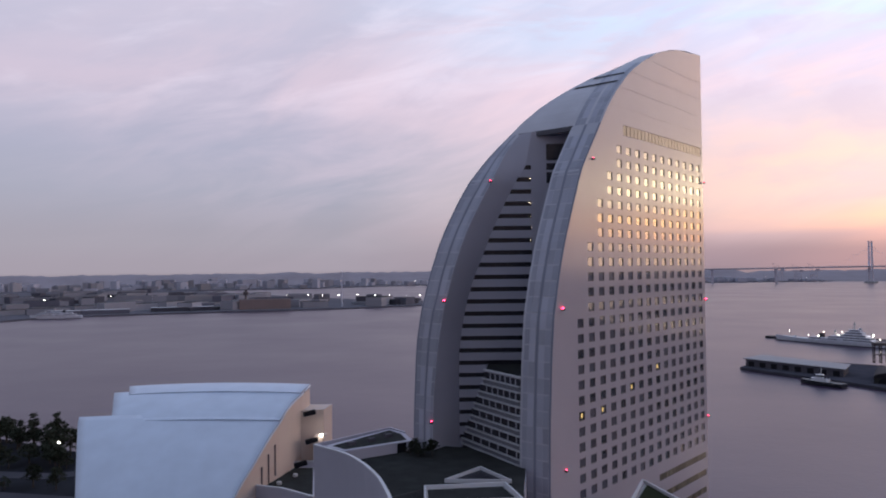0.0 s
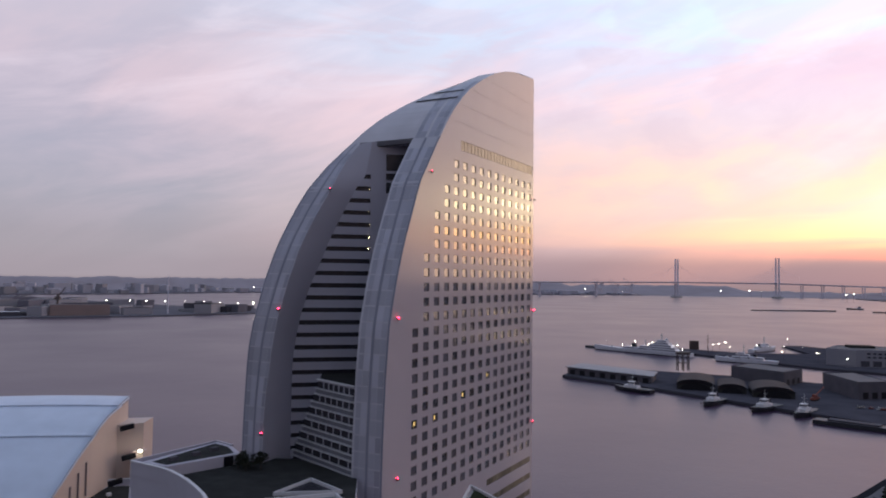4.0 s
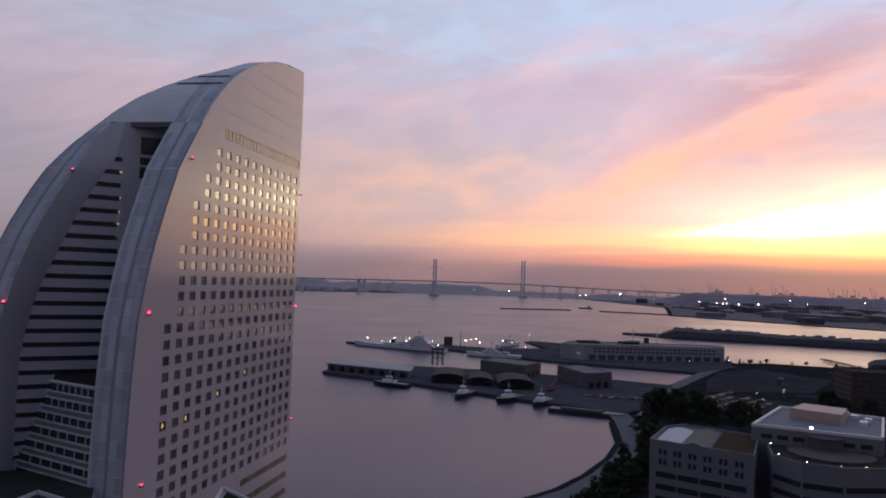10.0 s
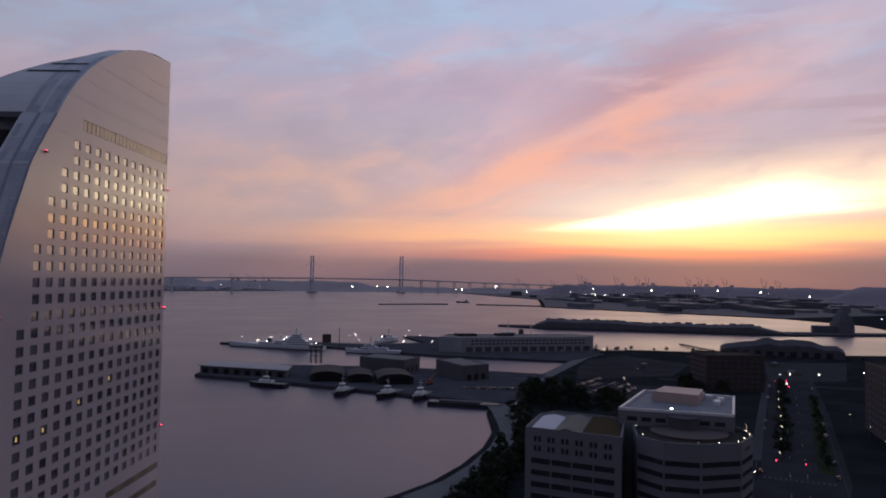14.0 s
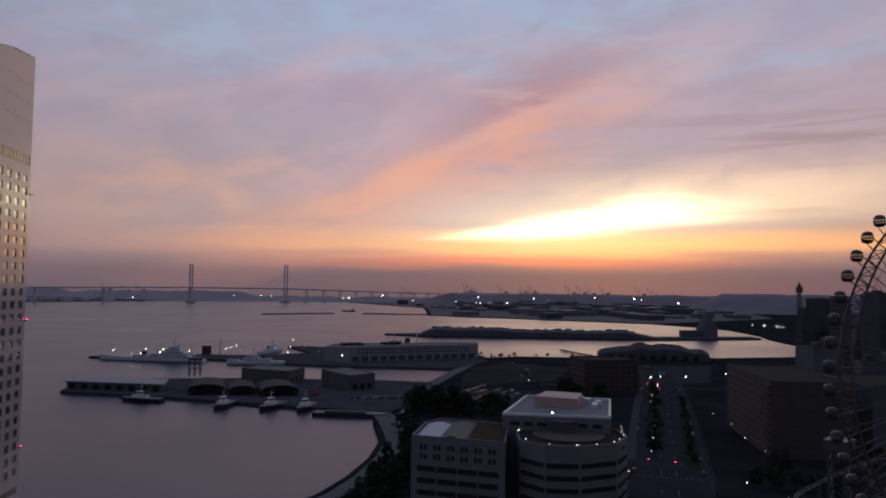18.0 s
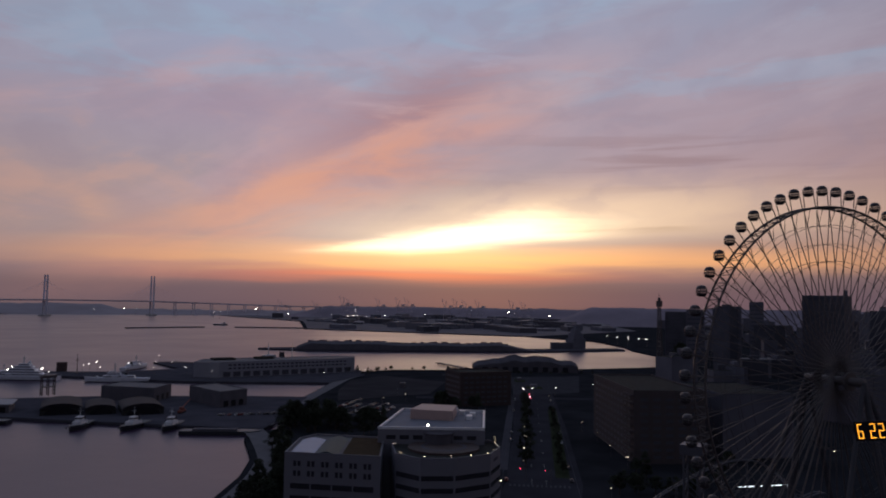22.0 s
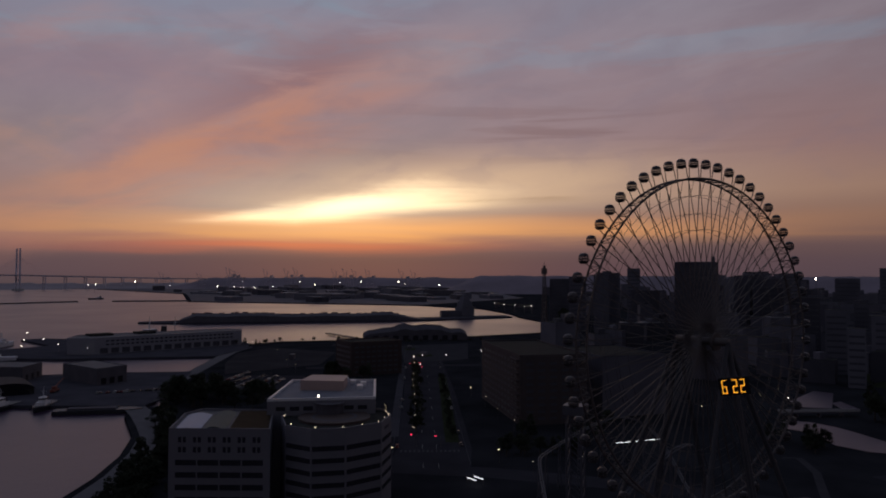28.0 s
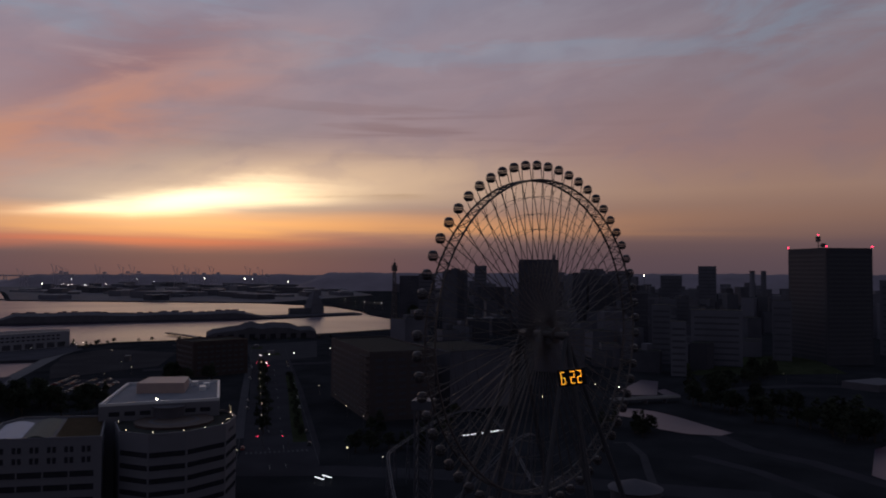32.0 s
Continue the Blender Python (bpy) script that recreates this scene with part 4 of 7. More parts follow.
parapet([(-34.2, 195.6), (-36, 197.0), (-44, 203.5), (-54, 207.5), (-46.5, 231.4), (-40, 231.8)], 27.22, 27.45, 0.7, "coping", "pale coping", WHITE, low)
for x, y in ((-44, 221), (-47, 213)):
    part("roof_vent", rodded((x, y, 25.7), (x, y, 26.4), 0.7, 8), WHITE, low)
green = thing("canopy_roof", "low pavilion roof with a green deck and pale rim", "building", Matrix.Translation((0, 0, 34.4)) @ Matrix.Diagonal((0.6, 0.6, 0.6, 1)))
part("roof", slab([(52, 214), (70, 212), (64, 240)], -57.0, 17.5), CONC, green)
part("green_deck", slab([(53.5, 215), (68.5, 213.2), (63.6, 237)], 17.5, 17.6), GRASS, green)
parapet([(70, 212), (63, 240), (52, 214)], 17.5, 18.4, 0.7, "rim", "white rim", WHITE, green)

# ---- cable-stayed bridge across the bay ----
bridge = thing("cable_stayed_bridge", "pale cable-stayed road bridge with two tall pylons across the bay", "bridge")
BP = [at(0, 29.8, 3980), at(0, 36.55, 4260)]
BD = (Vector(BP[1]) - Vector(BP[0])).normalized()
BN = Vector((-BD.y, BD.x, 0))
SPAN = (Vector(BP[1]) - Vector(BP[0])).length


def deck_z(s):
    return lerp([(-1500, 70), (-600, 76), (0, 81), (SPAN, 79), (SPAN + 500, 68), (SPAN + 1000, 58), (2600, 46)], s)


def bpt(s, off, z):
    p = Vector(BP[0]) + BD * s + BN * off
    return Vector((p.x, p.y, z))


for s in (0.0, (Vector(BP[1]) - Vector(BP[0])).length):
    bm = bmesh.new()
    for o in (-15, 15):
        rod(bm, bpt(s, o, 0), bpt(s, o * 0.85, 196 if s == 0 else 209), 5.2, 6, 4.2)
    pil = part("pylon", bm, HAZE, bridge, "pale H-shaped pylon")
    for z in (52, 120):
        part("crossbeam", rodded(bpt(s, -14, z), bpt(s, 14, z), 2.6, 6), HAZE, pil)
    part("pier_base", rodded(bpt(s, 0, -1), bpt(s, 0, 9), 30, 12, 26), CONC, pil)
    for side in (-11, 11):
        for i in range(1, 9):
            for dr in (-1, 1):
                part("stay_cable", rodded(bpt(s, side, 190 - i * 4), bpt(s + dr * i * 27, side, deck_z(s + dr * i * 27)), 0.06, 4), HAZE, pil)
bm = bmesh.new()
prev = None
for i in range(61):
    s = -1400 + 3300 * i / 60
    z = deck_z(s)
    row = [bm.verts.new(bpt(s, o, zz)) for o, zz in ((-16, z), (16, z), (14, z - 7), (-14, z - 7))]
    if prev:
        for k in range(4):
            bm.faces.new((prev[k], row[k], row[(k + 1) % 4], prev[(k + 1) % 4]))
    prev = row
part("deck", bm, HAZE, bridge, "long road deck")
for s in list(range(-1300, -150, 290)) + list(range(700, 1900, 120)):
    bm = bmesh.new()
    rod(bm, bpt(s, -9, 0), bpt(s, -9, deck_z(s) - 6), 2.6)
    rod(bm, bpt(s, 9, 0), bpt(s, 9, deck_z(s) - 6), 2.6)
    part("viaduct_pier", bm, HAZE, bridge)

# ---- ferris wheel ----
WM = pose(224.1, 18.6, 67.3, 0, 0, -34.0)
wheel = thing("ferris_wheel", "giant ferris wheel with round cabins and a lattice of steel spokes", "ferris wheel", WM)
RIMR, RY = 45.8, 1.9
for y in (-RY, RY):
    bm = bmesh.new()
    ring_tube(bm, RIMR, y, 0.30, 120, 5)
    part("rim", bm, STEEL, wheel)
    for r in (41.0, 36.0, 31.4, 18.0):
        bm = bmesh.new()
        ring_tube(bm, r, y, 0.07, 60, 4)
        part("tie_ring", bm, STEEL, wheel)
sp = bmesh.new()
rod(sp, (2.4, 0, 1.0), (0, 0, RIMR), 0.125, 5)
sp_me = bpy.data.meshes.new("spoke")
sp.to_mesh(sp_me)
sp_me.materials.append(STEEL)
lat = bmesh.new()
for a0, a1, y0, y1 in ((0, 0, -RY, RY), (0, 3, -RY, RY), (3, 6, RY, -RY), (3, 3, -RY, RY)):
    rod(lat, (RIMR * math.sin(radians(a0)), y0, RIMR * math.cos(radians(a0))), (RIMR * math.sin(radians(a1)), y1, RIMR * math.cos(radians(a1))), 0.13, 4)
for y in (-RY, RY):
    rod(lat, (41.0 * math.sin(radians(0)), y, 41.0), (RIMR * math.sin(radians(3)), y, RIMR * math.cos(radians(3))), 0.06, 4)
lat_me = bpy.data.meshes.new("rim_lattice")
lat.to_mesh(lat_me)
lat_me.materials.append(STEEL)
arm = bmesh.new()
for y in (-1.7, 1.7):
    rod(arm, (0, y, RIMR), (0, y * 0.9, 50.2), 0.13, 5)
rod(arm, (0, -1.6, 50.2), (0, 1.6, 50.2), 0.14, 5)
arm_me = bpy.data.meshes.new("cabin_arm")
arm.to_mesh(arm_me)
arm_me.materials.append(STEEL)
for i in range(60):
    a = -6.309 + 6 * i + 3.0
    for y, flip in ((-RY, 1), (RY, -1)):
        share("spoke", sp_me, wheel, Matrix.Translation((0, y, 0)) @ pose(0, 0, 0, 0, a, 0) @ Matrix.Diagonal((flip, 1, 1, 1)))
    share("rim_lattice", lat_me, wheel, pose(0, 0, 0, 0, a, 0))
    share("cabin_arm", arm_me, wheel, pose(0, 0, 0, 0, a, 0))
part("axle", rodded((0, -8.7, 0), (0, 8.7, 0), 1.1, 16), STEEL, wheel, smooth=True)
for y in (-8, 8):
    part("hub", rodded((0, y * 0.55, 0), (0, y * 0.62, 0), 2.4, 20), STEEL, wheel)
LEGPAINT = mat("dim_grey_steel", (0.05, 0.05, 0.06), 0.6, 0.1, var=0.15, scale=0.5)
for y in (-8.5, 8.5):
    for x in (-26, 26):
        part("support_leg", rodded((x, y * 2.0, -65), (0, y, 0), 0.9, 8, 0.6), LEGPAINT, wheel)
    part("support_leg", rodded((0, y * 2.4, -65), (0, y, 0), 1.1, 8, 0.8), LEGPAINT, wheel)

# cabins hang upright on the wheel
cab = bmesh.new()
prof = [(0.0, -1.3), (0.75, -1.25), (1.15, -0.95), (1.32, -0.5)]
prof2 = [(1.32, -0.5), (1.34, 0.1), (1.28, 0.62)]
prof3 = [(1.30, 0.62), (1.12, 1.05), (0.78, 1.38), (0.0, 1.55)]


def lathe(bm, prof, n=14, mi=0):
    prev = None
    for r, z in prof:
        row = [bm.verts.new((r * math.cos(2 * math.pi * k / n), r * math.sin(2 * math.pi * k / n), z)) for k in range(n)] if r > 0 else [bm.verts.new((0, 0, z))]
        if prev:
            for k in range(n):
                f = [prev[k % len(prev)], prev[(k + 1) % len(prev)], row[(k + 1) % len(row)], row[k % len(row)]]
                f = list(dict.fromkeys(f))
                bm.faces.new(f).material_index = mi
        prev = row


CABGLASS = mat("cabin_glass", (0.07, 0.07, 0.075), 0.3, 0.0, 0.1)
CABGLASS.node_tree.nodes["Principled BSDF"].inputs["Alpha"].default_value = 0.4
cabin_hue = [(0.05, 0.04, 0.045), (0.06, 0.04, 0.03), (0.045, 0.045, 0.055)]
CABMATS = [mat("cabin_paint", c, 0.4, var=0.1, scale=1) for c in cabin_hue]
meshes = {}
for nm, prf in (("cabin_floor", prof), ("cabin_window", prof2), ("cabin_roof", prof3)):
    b = bmesh.new()
    lathe(b, prf)
    me = bpy.data.meshes.new(nm)
    b.to_mesh(me)
    me.materials.append(CABGLASS if nm == "cabin_window" else CABMATS[0])
    meshes[nm] = me
b = bmesh.new()
for k in range(6):
    ca, sa = math.cos(math.pi * k / 3), math.sin(math.pi * k / 3)
    rod(b, (1.33 * ca, 1.33 * sa, -0.52), (1.29 * ca, 1.29 * sa, 0.64), 0.07, 4)
post_me = bpy.data.meshes.new("cabin_posts")
b.to_mesh(post_me)
post_me.materials.append(STEEL)
first = None
for i in range(60):
    a = radians(-6.309 + 6 * i + 3.0)
    m = WM @ pose(50.2 * math.sin(a), 0, 50.2 * math.cos(a))
    if first is None:
        first = thing("wheel_cabin", "round dark ferris wheel cabin with a window band", "cabin", m, "ferris wheel cabins")
        for nm, me in meshes.items():
            share(nm, me, first)
        tagged(share("cabin_posts", post_me, first), kind="stuff")
    else:
        copy_thing(first, m)

# clock panel on the wheel's side
CP = Vector(at(0, 87.4, 196.0))
clock = thing("wheel_clock", "digital clock panel with amber figures reading 6 22", "clock", pose(CP.x, CP.y, 58.8, 0, -8, -88) @ Matrix.Diagonal((0.82, 0.82, 0.82, 1)))
part("mast", rodded((0, 0.6, -69.2), (0, 0.6, -2), 0.5, 8), LEGPAINT, clock)
part("panel", boxed(-4.3, 0.05, -2.6, 4.3, 1.0, 2.6), DARK, clock, "black clock panel")
SEG = {"6": "acdefg", "2": "abdeg"}


def digit(ch, x, w=1.1, hgt=3.7, th=0.2):
    ends = {"a": ((0, hgt), (w, hgt)), "b": ((w, hgt), (w, hgt / 2)), "c": ((w, hgt / 2), (w, 0)), "d": ((0, 0), (w, 0)), "e": ((0, hgt / 2), (0, 0)), "f": ((0, hgt), (0, hgt / 2)), "g": ((0, hgt / 2), (w, hgt / 2))}
    dg = None
    for s in SEG[ch]:
        (xa, za), (xb, zb) = ends[s]
        part("segment", boxed(x + min(xa, xb) - th / 2, -0.06, -hgt / 2 + min(za, zb) - th / 2, x + max(xa, xb) + th / 2, 0.05, -hgt / 2 + max(za, zb) + th / 2), AMBER, clock, "glowing amber segment")


digit("6", -3.35)
digit("2", -0.35)
digit("2", 1.75)

# ---- buildings ----


def rect(cx, cy, w, d, yaw):
    c, s = math.cos(radians(yaw)), math.sin(radians(yaw))
    return [(cx + c * x - s * y, cy + s * x + c * y) for x, y in ((-w / 2, -d / 2), (w / 2, -d / 2), (w / 2, d / 2), (-w / 2, d / 2))]


def building(name, label, pts, z0, z1, wall, roof, parapet_h=1.0, group="", cat="building"):
    """A block with a flat roof and a rim round it."""
    b = thing(name, label, cat, None, group)
    part("wall", slab(pts, z0, z1), wall, b)
    cx, cy = sum(p[0] for p in pts) / len(pts), sum(p[1] for p in pts) / len(pts)
    part("roof", slab([(cx + (x - cx) * 0.985, cy + (y - cy) * 0.985) for x, y in pts], z1, z1 + 0.06), roof, b)
    if parapet_h:
        rim(b, pts, z1, parapet_h, wall)
    return b


def rim(b, pts, z1, hgt, mm, th=0.4, name="parapet"):
    n = len(pts)
    for i in range(n):
        (x0, y0), (x1, y1) = pts[i], pts[(i + 1) % n]
        L = math.hypot(x1 - x0, y1 - y0)
        part(name, boxed(0, 0.02, z1 + 0.06, L, th, z1 + hgt, m=pose(x0, y0, 0, 0, 0, math.degrees(math.atan2(y1 - y0, x1 - x0)))), mm, b)


def windows(b, p0, p1, heights, n, w, h, mm=None, sill=True, margin=0.06, name="window"):
    """n windows in each row on the wall from p0 to p1 (its outside on the right hand)."""
    (x0, y0), (x1, y1) = p0, p1
    L = math.hypot(x1 - x0, y1 - y0)
    m0 = pose(x0, y0, 0, 0, 0, math.degrees(math.atan2(y1 - y0, x1 - x0)))
    me = bpy.data.meshes.new(name)
    g = boxed(-w / 2, -0.03, -h / 2, w / 2, 0.05, h / 2)
    g.to_mesh(me)
    g.free()
    me.materials.append(mm or SLOTGLASS)
    sme = bpy.data.meshes.new("window_sill")
    g = boxed(-w / 2 - 0.12, -0.18, -h / 2 - 0.16, w / 2 + 0.12, 0.0, -h / 2)
    g.to_mesh(sme)
    sme.materials.append(b.children[0].data.materials[0])
    for z in heights:
        for i in range(n):
            f = margin + (1 - 2 * margin) * (i + 0.5) / n
            o = share(name, me, b, m0 @ pose(f * L, 0, z))
            if sill:
                share("window_sill", sme, o)


HOSP = mat("hospital_tile", (0.175, 0.172, 0.20), 0.6, spec=0.2, var=0.08, scale=0.2)
TERRA = mat("pinkish_roof_screen", (0.42, 0.30, 0.27), 0.6, var=0.1, scale=0.3)
W1 = [(198.3, 190.4), (211.9, 158.2), (242.7, 179.4), (232.7, 206.0), (222.2, 205.5)]
wing = building("hospital_wing", "pale hospital wing with paired windows and a roof garden", W1, 2, 32, HOSP, ROOFGREY, 0.9)
wd = Vector((W1[1][0] - W1[0][0], W1[1][1] - W1[0][1])).normalized()
for sh in (-0.8, 0.8):
    windows(wing, (W1[0][0] + wd.x * sh, W1[0][1] + wd.y * sh), (W1[1][0] + wd.x * sh, W1[1][1] + wd.y * sh), [29.0, 25.6], 6, 1.1, 1.9)
windows(wing, W1[0], W1[1], [21.2, 17.0, 12.8, 8.6], 4, 7.2, 1.9)
windows(wing, W1[4], W1[0], [27.0, 23.0, 19.0], 4, 2.4, 1.6)


def roof_vault(a0, a1, b0, b1, rise, z=32.07, n=10):
    """Shallow vault between the lines a0-b0 and a1-b1."""
    bm = bmesh.new()
    rows_ = []
    for p, q in ((a0, a1), (b0, b1)):
        rows_.append([bm.verts.new((p[0] + (q[0] - p[0]) * k / n, p[1] + (q[1] - p[1]) * k / n, z + rise * math.sin(math.pi * k / n))) for k in range(n + 1)])
    for k in range(n):
        bm.faces.new((rows_[0][k], rows_[0][k + 1], rows_[1][k + 1], rows_[1][k]))
    for rw in rows_:
        bm.faces.new(rw)
    return bm


part("pale_vault", roof_vault((199.5, 189.3), (203.0, 181.2), (223.0, 204.6), (227.6, 196.6), 0.9), mat("pale_blue_sheet", (0.38, 0.42, 0.52), 0.8, var=0.1, scale=0.2, spec=0.2), wing, "pale blue-grey vaulted roof", True)
part("vault_roof", roof_vault((203.4, 180.6), (206.4, 173.0), (228.0, 196.2), (234.5, 190.6), 1.3), mat("green_vault", (0.07, 0.095, 0.10), 0.8, var=0.1, scale=0.2, spec=0.15), wing, "low greenish vaulted rooflight", True)
part("roof_garden", slab([(207, 171.6), (212.3, 159.4), (241.4, 179.5), (236.4, 190.4)], 32.07, 32.5), mat("russet_planting", (0.045, 0.032, 0.02), 0.95, var=0.5, scale=0.6, bump=0.4, spec=0.05), wing, "russet planted roof garden")
O1 = [(219, 157), (217, 145), (224, 135.5), (238, 129), (252, 132.5), (261, 140), (263, 152), (262, 163), (248, 172), (233, 169)]
octo = building("hospital_block", "pale many-sided hospital block with a rooftop helipad", O1, 2, 32, HOSP, ROOFDARK, 0.9)
for i in range(0, 6):
    a, b2 = O1[i], O1[i + 1]
    for z in (26.0, 21.8, 17.6, 13.4, 9.2):
        windows(octo, a, b2, [z], 1, math.hypot(b2[0] - a[0], b2[1] - a[1]) * 0.94, 1.7, None, True, 0.0, "ribbon_window")
pad = part("helipad_deck", slab([(240 + 13.5 * math.cos(radians(a)), 150 + 13.5 * math.sin(radians(a))) for a in range(0, 360, 24)], 32.07, 32.9), mat("helipad_red", (0.065, 0.042, 0.038), 0.8, var=0.3, scale=0.4), octo, "dark red round helipad deck")
ring = bmesh.new()
for k in range(36):
    a0, a1 = radians(k * 10), radians(k * 10 + 10)
    quad(ring, *[(240 + r * math.cos(a), 150 + r * math.sin(a), 32.92) for r, a in ((7.2, a0), (8.6, a0), (8.6, a1), (7.2, a1))])
part("helipad_ring", ring, CONCDARK, octo, "white painted ring")
part("lift_head", rodded((246, 156, 32.1), (246, 156, 36.4), 5.2, 16), CONCDARK, octo, "round lift head on the roof")
part("lift_roof", rodded((246, 156, 36.4), (246, 156, 36.8), 5.8, 16), CONCDARK, octo)
U1 = [(233.3, 175.7), (255.3, 141.1), (298.0, 164.6), (281.0, 198.0)]
upper = building("hospital_tower", "upper hospital block with a white-edged roof", U1, 2, 37.5, HOSP, mat("pale_roof_sheet", (0.20, 0.205, 0.24), 0.8, var=0.25, scale=0.2, spec=0.1), 0)
rim(upper, U1, 37.5, 1.0, WHITE, 0.9, "white_edge")
windows(upper, U1[0], U1[1], [34.6], 7, 3.6, 1.6)
P1 = [(262, 180.5), (267.5, 163), (284, 171), (279, 186)]
part("roof_screen", slab(P1, 37.56, 41.6), TERRA, upper, "pinkish screened plant room")
for x, y, w in ((287, 170, 5), (284, 163, 4), (276, 160, 6), (291, 176, 3)):
    part("roof_unit", boxed(-w / 2, -1.2, 37.56, w / 2, 1.2, 39.2, m=pose(x, y, 0, 0, 0, 28)), WHITE, upper, "white roof plant")
B1 = rect(559, 316, 46, 34, -37)
brown = building("brown_block", "dark brown brick office block", B1, 2, 29, BROWN, ROOFDARK)
windows(brown, B1[0], B1[1], [5.5 + 4 * i for i in range(6)], 8, 3.4, 1.6, CITYGLASS, False)
windows(brown, B1[3], B1[0], [5.5 + 4 * i for i in range(6)], 6, 3.4, 1.6, CITYGLASS, False)
R1 = [(477, 181.4), (398, 129), (421, 97), (500, 150)]
RB = mat("brown_grey_tile", (0.085, 0.07, 0.072), 0.8, spec=0.1, var=0.25, scale=0.2)
rblk = building("roadside_block", "brownish office block with stepped balconies beside the avenue", R1, 2, 40, RB, ROOFDARK)
windows(rblk, R1[0], R1[1], [5.6 + 3.8 * i for i in range(9)], 11, 4.6, 1.7, CITYGLASS, False)
windows(rblk, R1[1], R1[2], [5.6 + 3.8 * i for i in range(9)], 5, 4.2, 1.5, CITYGLASS, False)
for i in range(9):
    part("balcony", boxed(78, -1.7, 6.9 + 3.8 * i, 93.5, -0.03, 7.9 + 3.8 * i, m=pose(*R1[0], 0, 0, 0, math.degrees(math.atan2(R1[1][1] - R1[0][1], R1[1][0] - R1[0][0])))), RB, rblk)
building("annex_block", "dark plain block behind the roadside offices", [(440, 92), (470, 60), (520, 100), (492, 132)], 2, 37, TOWNDARK, ROOFDARK, 0.8)
Q1 = [(734.8, -194.1), (753.3, -237.9), (799.7, -216.1), (781.2, -172.3)]
pref = building("office_tower", "tall dark office tower with red roof beacons", Q1, 2, 107, mat("dark_office_cladding", (0.06, 0.06, 0.074), 0.7, var=0.2, scale=0.08, spec=0.2), ROOFDARK, 1.4)
for a, b2 in ((Q1[0], Q1[1]), (Q1[3], Q1[0])):
    windows(pref, a, b2, [10 + 4.0 * i for i in range(24)], 1, math.hypot(b2[0] - a[0], b2[1] - a[1]) * 0.92, 1.8, CITYGLASS, False, 0.0, "ribbon_window")
for x, y, h in ((745, -190, 12), (752, -196, 6), (770, -200, 5)):
    bm = bmesh.new()
    rod(bm, (x, y, 107), (x, y, 107 + h), 0.6, 6, 0.3)
    rod(bm, (x, y, 107 + h * 0.6), (x, y, 107 + h), 2.2, 8)
    part("roof_mast", bm, STEEL, pref, "roof aerial with dishes")
C1 = rect(905, 80, 50, 40, -5)
hallb = building("city_hall_tower", "dark office block behind the wheel", C1, 2, 99, TOWNDARK, ROOFDARK, 1.2)
windows(hallb, C1[3], C1[0], [10 + 4.0 * i for i in range(22)], 1, 36, 1.8, CITYGLASS, False, 0.0, "ribbon_window")
part("roof_house", boxed(900, 60, 99, 903, 64, 106), TOWNDARK, hallb)
dk = rect(1375, 560, 30, 24, -30)
hh = building("harbour_hotel", "dim stepped waterside hotel on the point", dk, 2, 20, CITYPALE, ROOFDARK)
part("upper_tier", slab(rect(1375, 560, 24, 20, -30), 20.06, 32, 0.9), CITYPALE, hh)
part("upper_tier", slab(rect(1375, 560, 16, 14, -30), 32, 41, 0.8), CITYPALE, hh)
part("roof_lantern", slab(rect(1375, 560, 7, 7, -30), 41, 46, 0.5), CITYPALE, hh)
part("low_wing", slab(rect(1352, 578, 44, 16, -52), 2, 14), CITYPALE, hh)

# slender harbour tower
mt = thing("harbour_tower", "slender lattice harbour tower with a lookout pod", "tower", pose(*at(2, 73.9, 1330)))
for k in range(10):
    a0 = 2 * math.pi * k / 10
    part("leg", rodded((5 * math.cos(a0), 5 * math.sin(a0), 0), (2.4 * math.cos(a0), 2.4 * math.sin(a0), 86), 0.5, 4), STEEL, mt)
for z in range(8, 86, 8):
    r = 5 - 2.6 * z / 86
    part("ring_beam", rodded((0, 0, z), (0, 0, z + 0.8), r, 10), STEEL, mt)
part("lookout", rodded((0, 0, 84), (0, 0, 94), 5.2, 10), STEEL, mt)
part("beacon_house", rodded((0, 0, 94), (0, 0, 99), 2.6, 10), STEEL, mt)
part("mast", rodded((0, 0, 99), (0, 0, 106), 0.4, 5), STEEL, mt)

# ---- tug quay ----
shed = thing("quay_shed", "long low quay shed with a pale flat roof", "shed")
S1 = [(253, 628), (297, 558), (314, 582), (277, 650)]
part("wall", slab(S1, 2.4, 8.0), CONCDARK, shed)
part("roof", slab([(251, 629), (297.5, 555.5), (316, 582.5), (277, 653)], 8.0, 8.7), mat("pale_sheet_roof", (0.26, 0.26, 0.28), 0.6, var=0.15, scale=0.2), shed, "pale sheet roof")
for i in range(8):
    f = (i + 0.5) / 8
    x, y = 253 + 44 * f, 628 - 70 * f
    part("shed_door", boxed(-2.6, -0.15, 2.45, 2.6, 0.1, 6.4, m=pose(x, y, 0, 0, 0, -57.9)), DARK, shed)


SHEDROOF = mat("dull_sheet_roof", (0.042, 0.041, 0.048), 0.8, var=0.25, scale=0.15, spec=0.1)


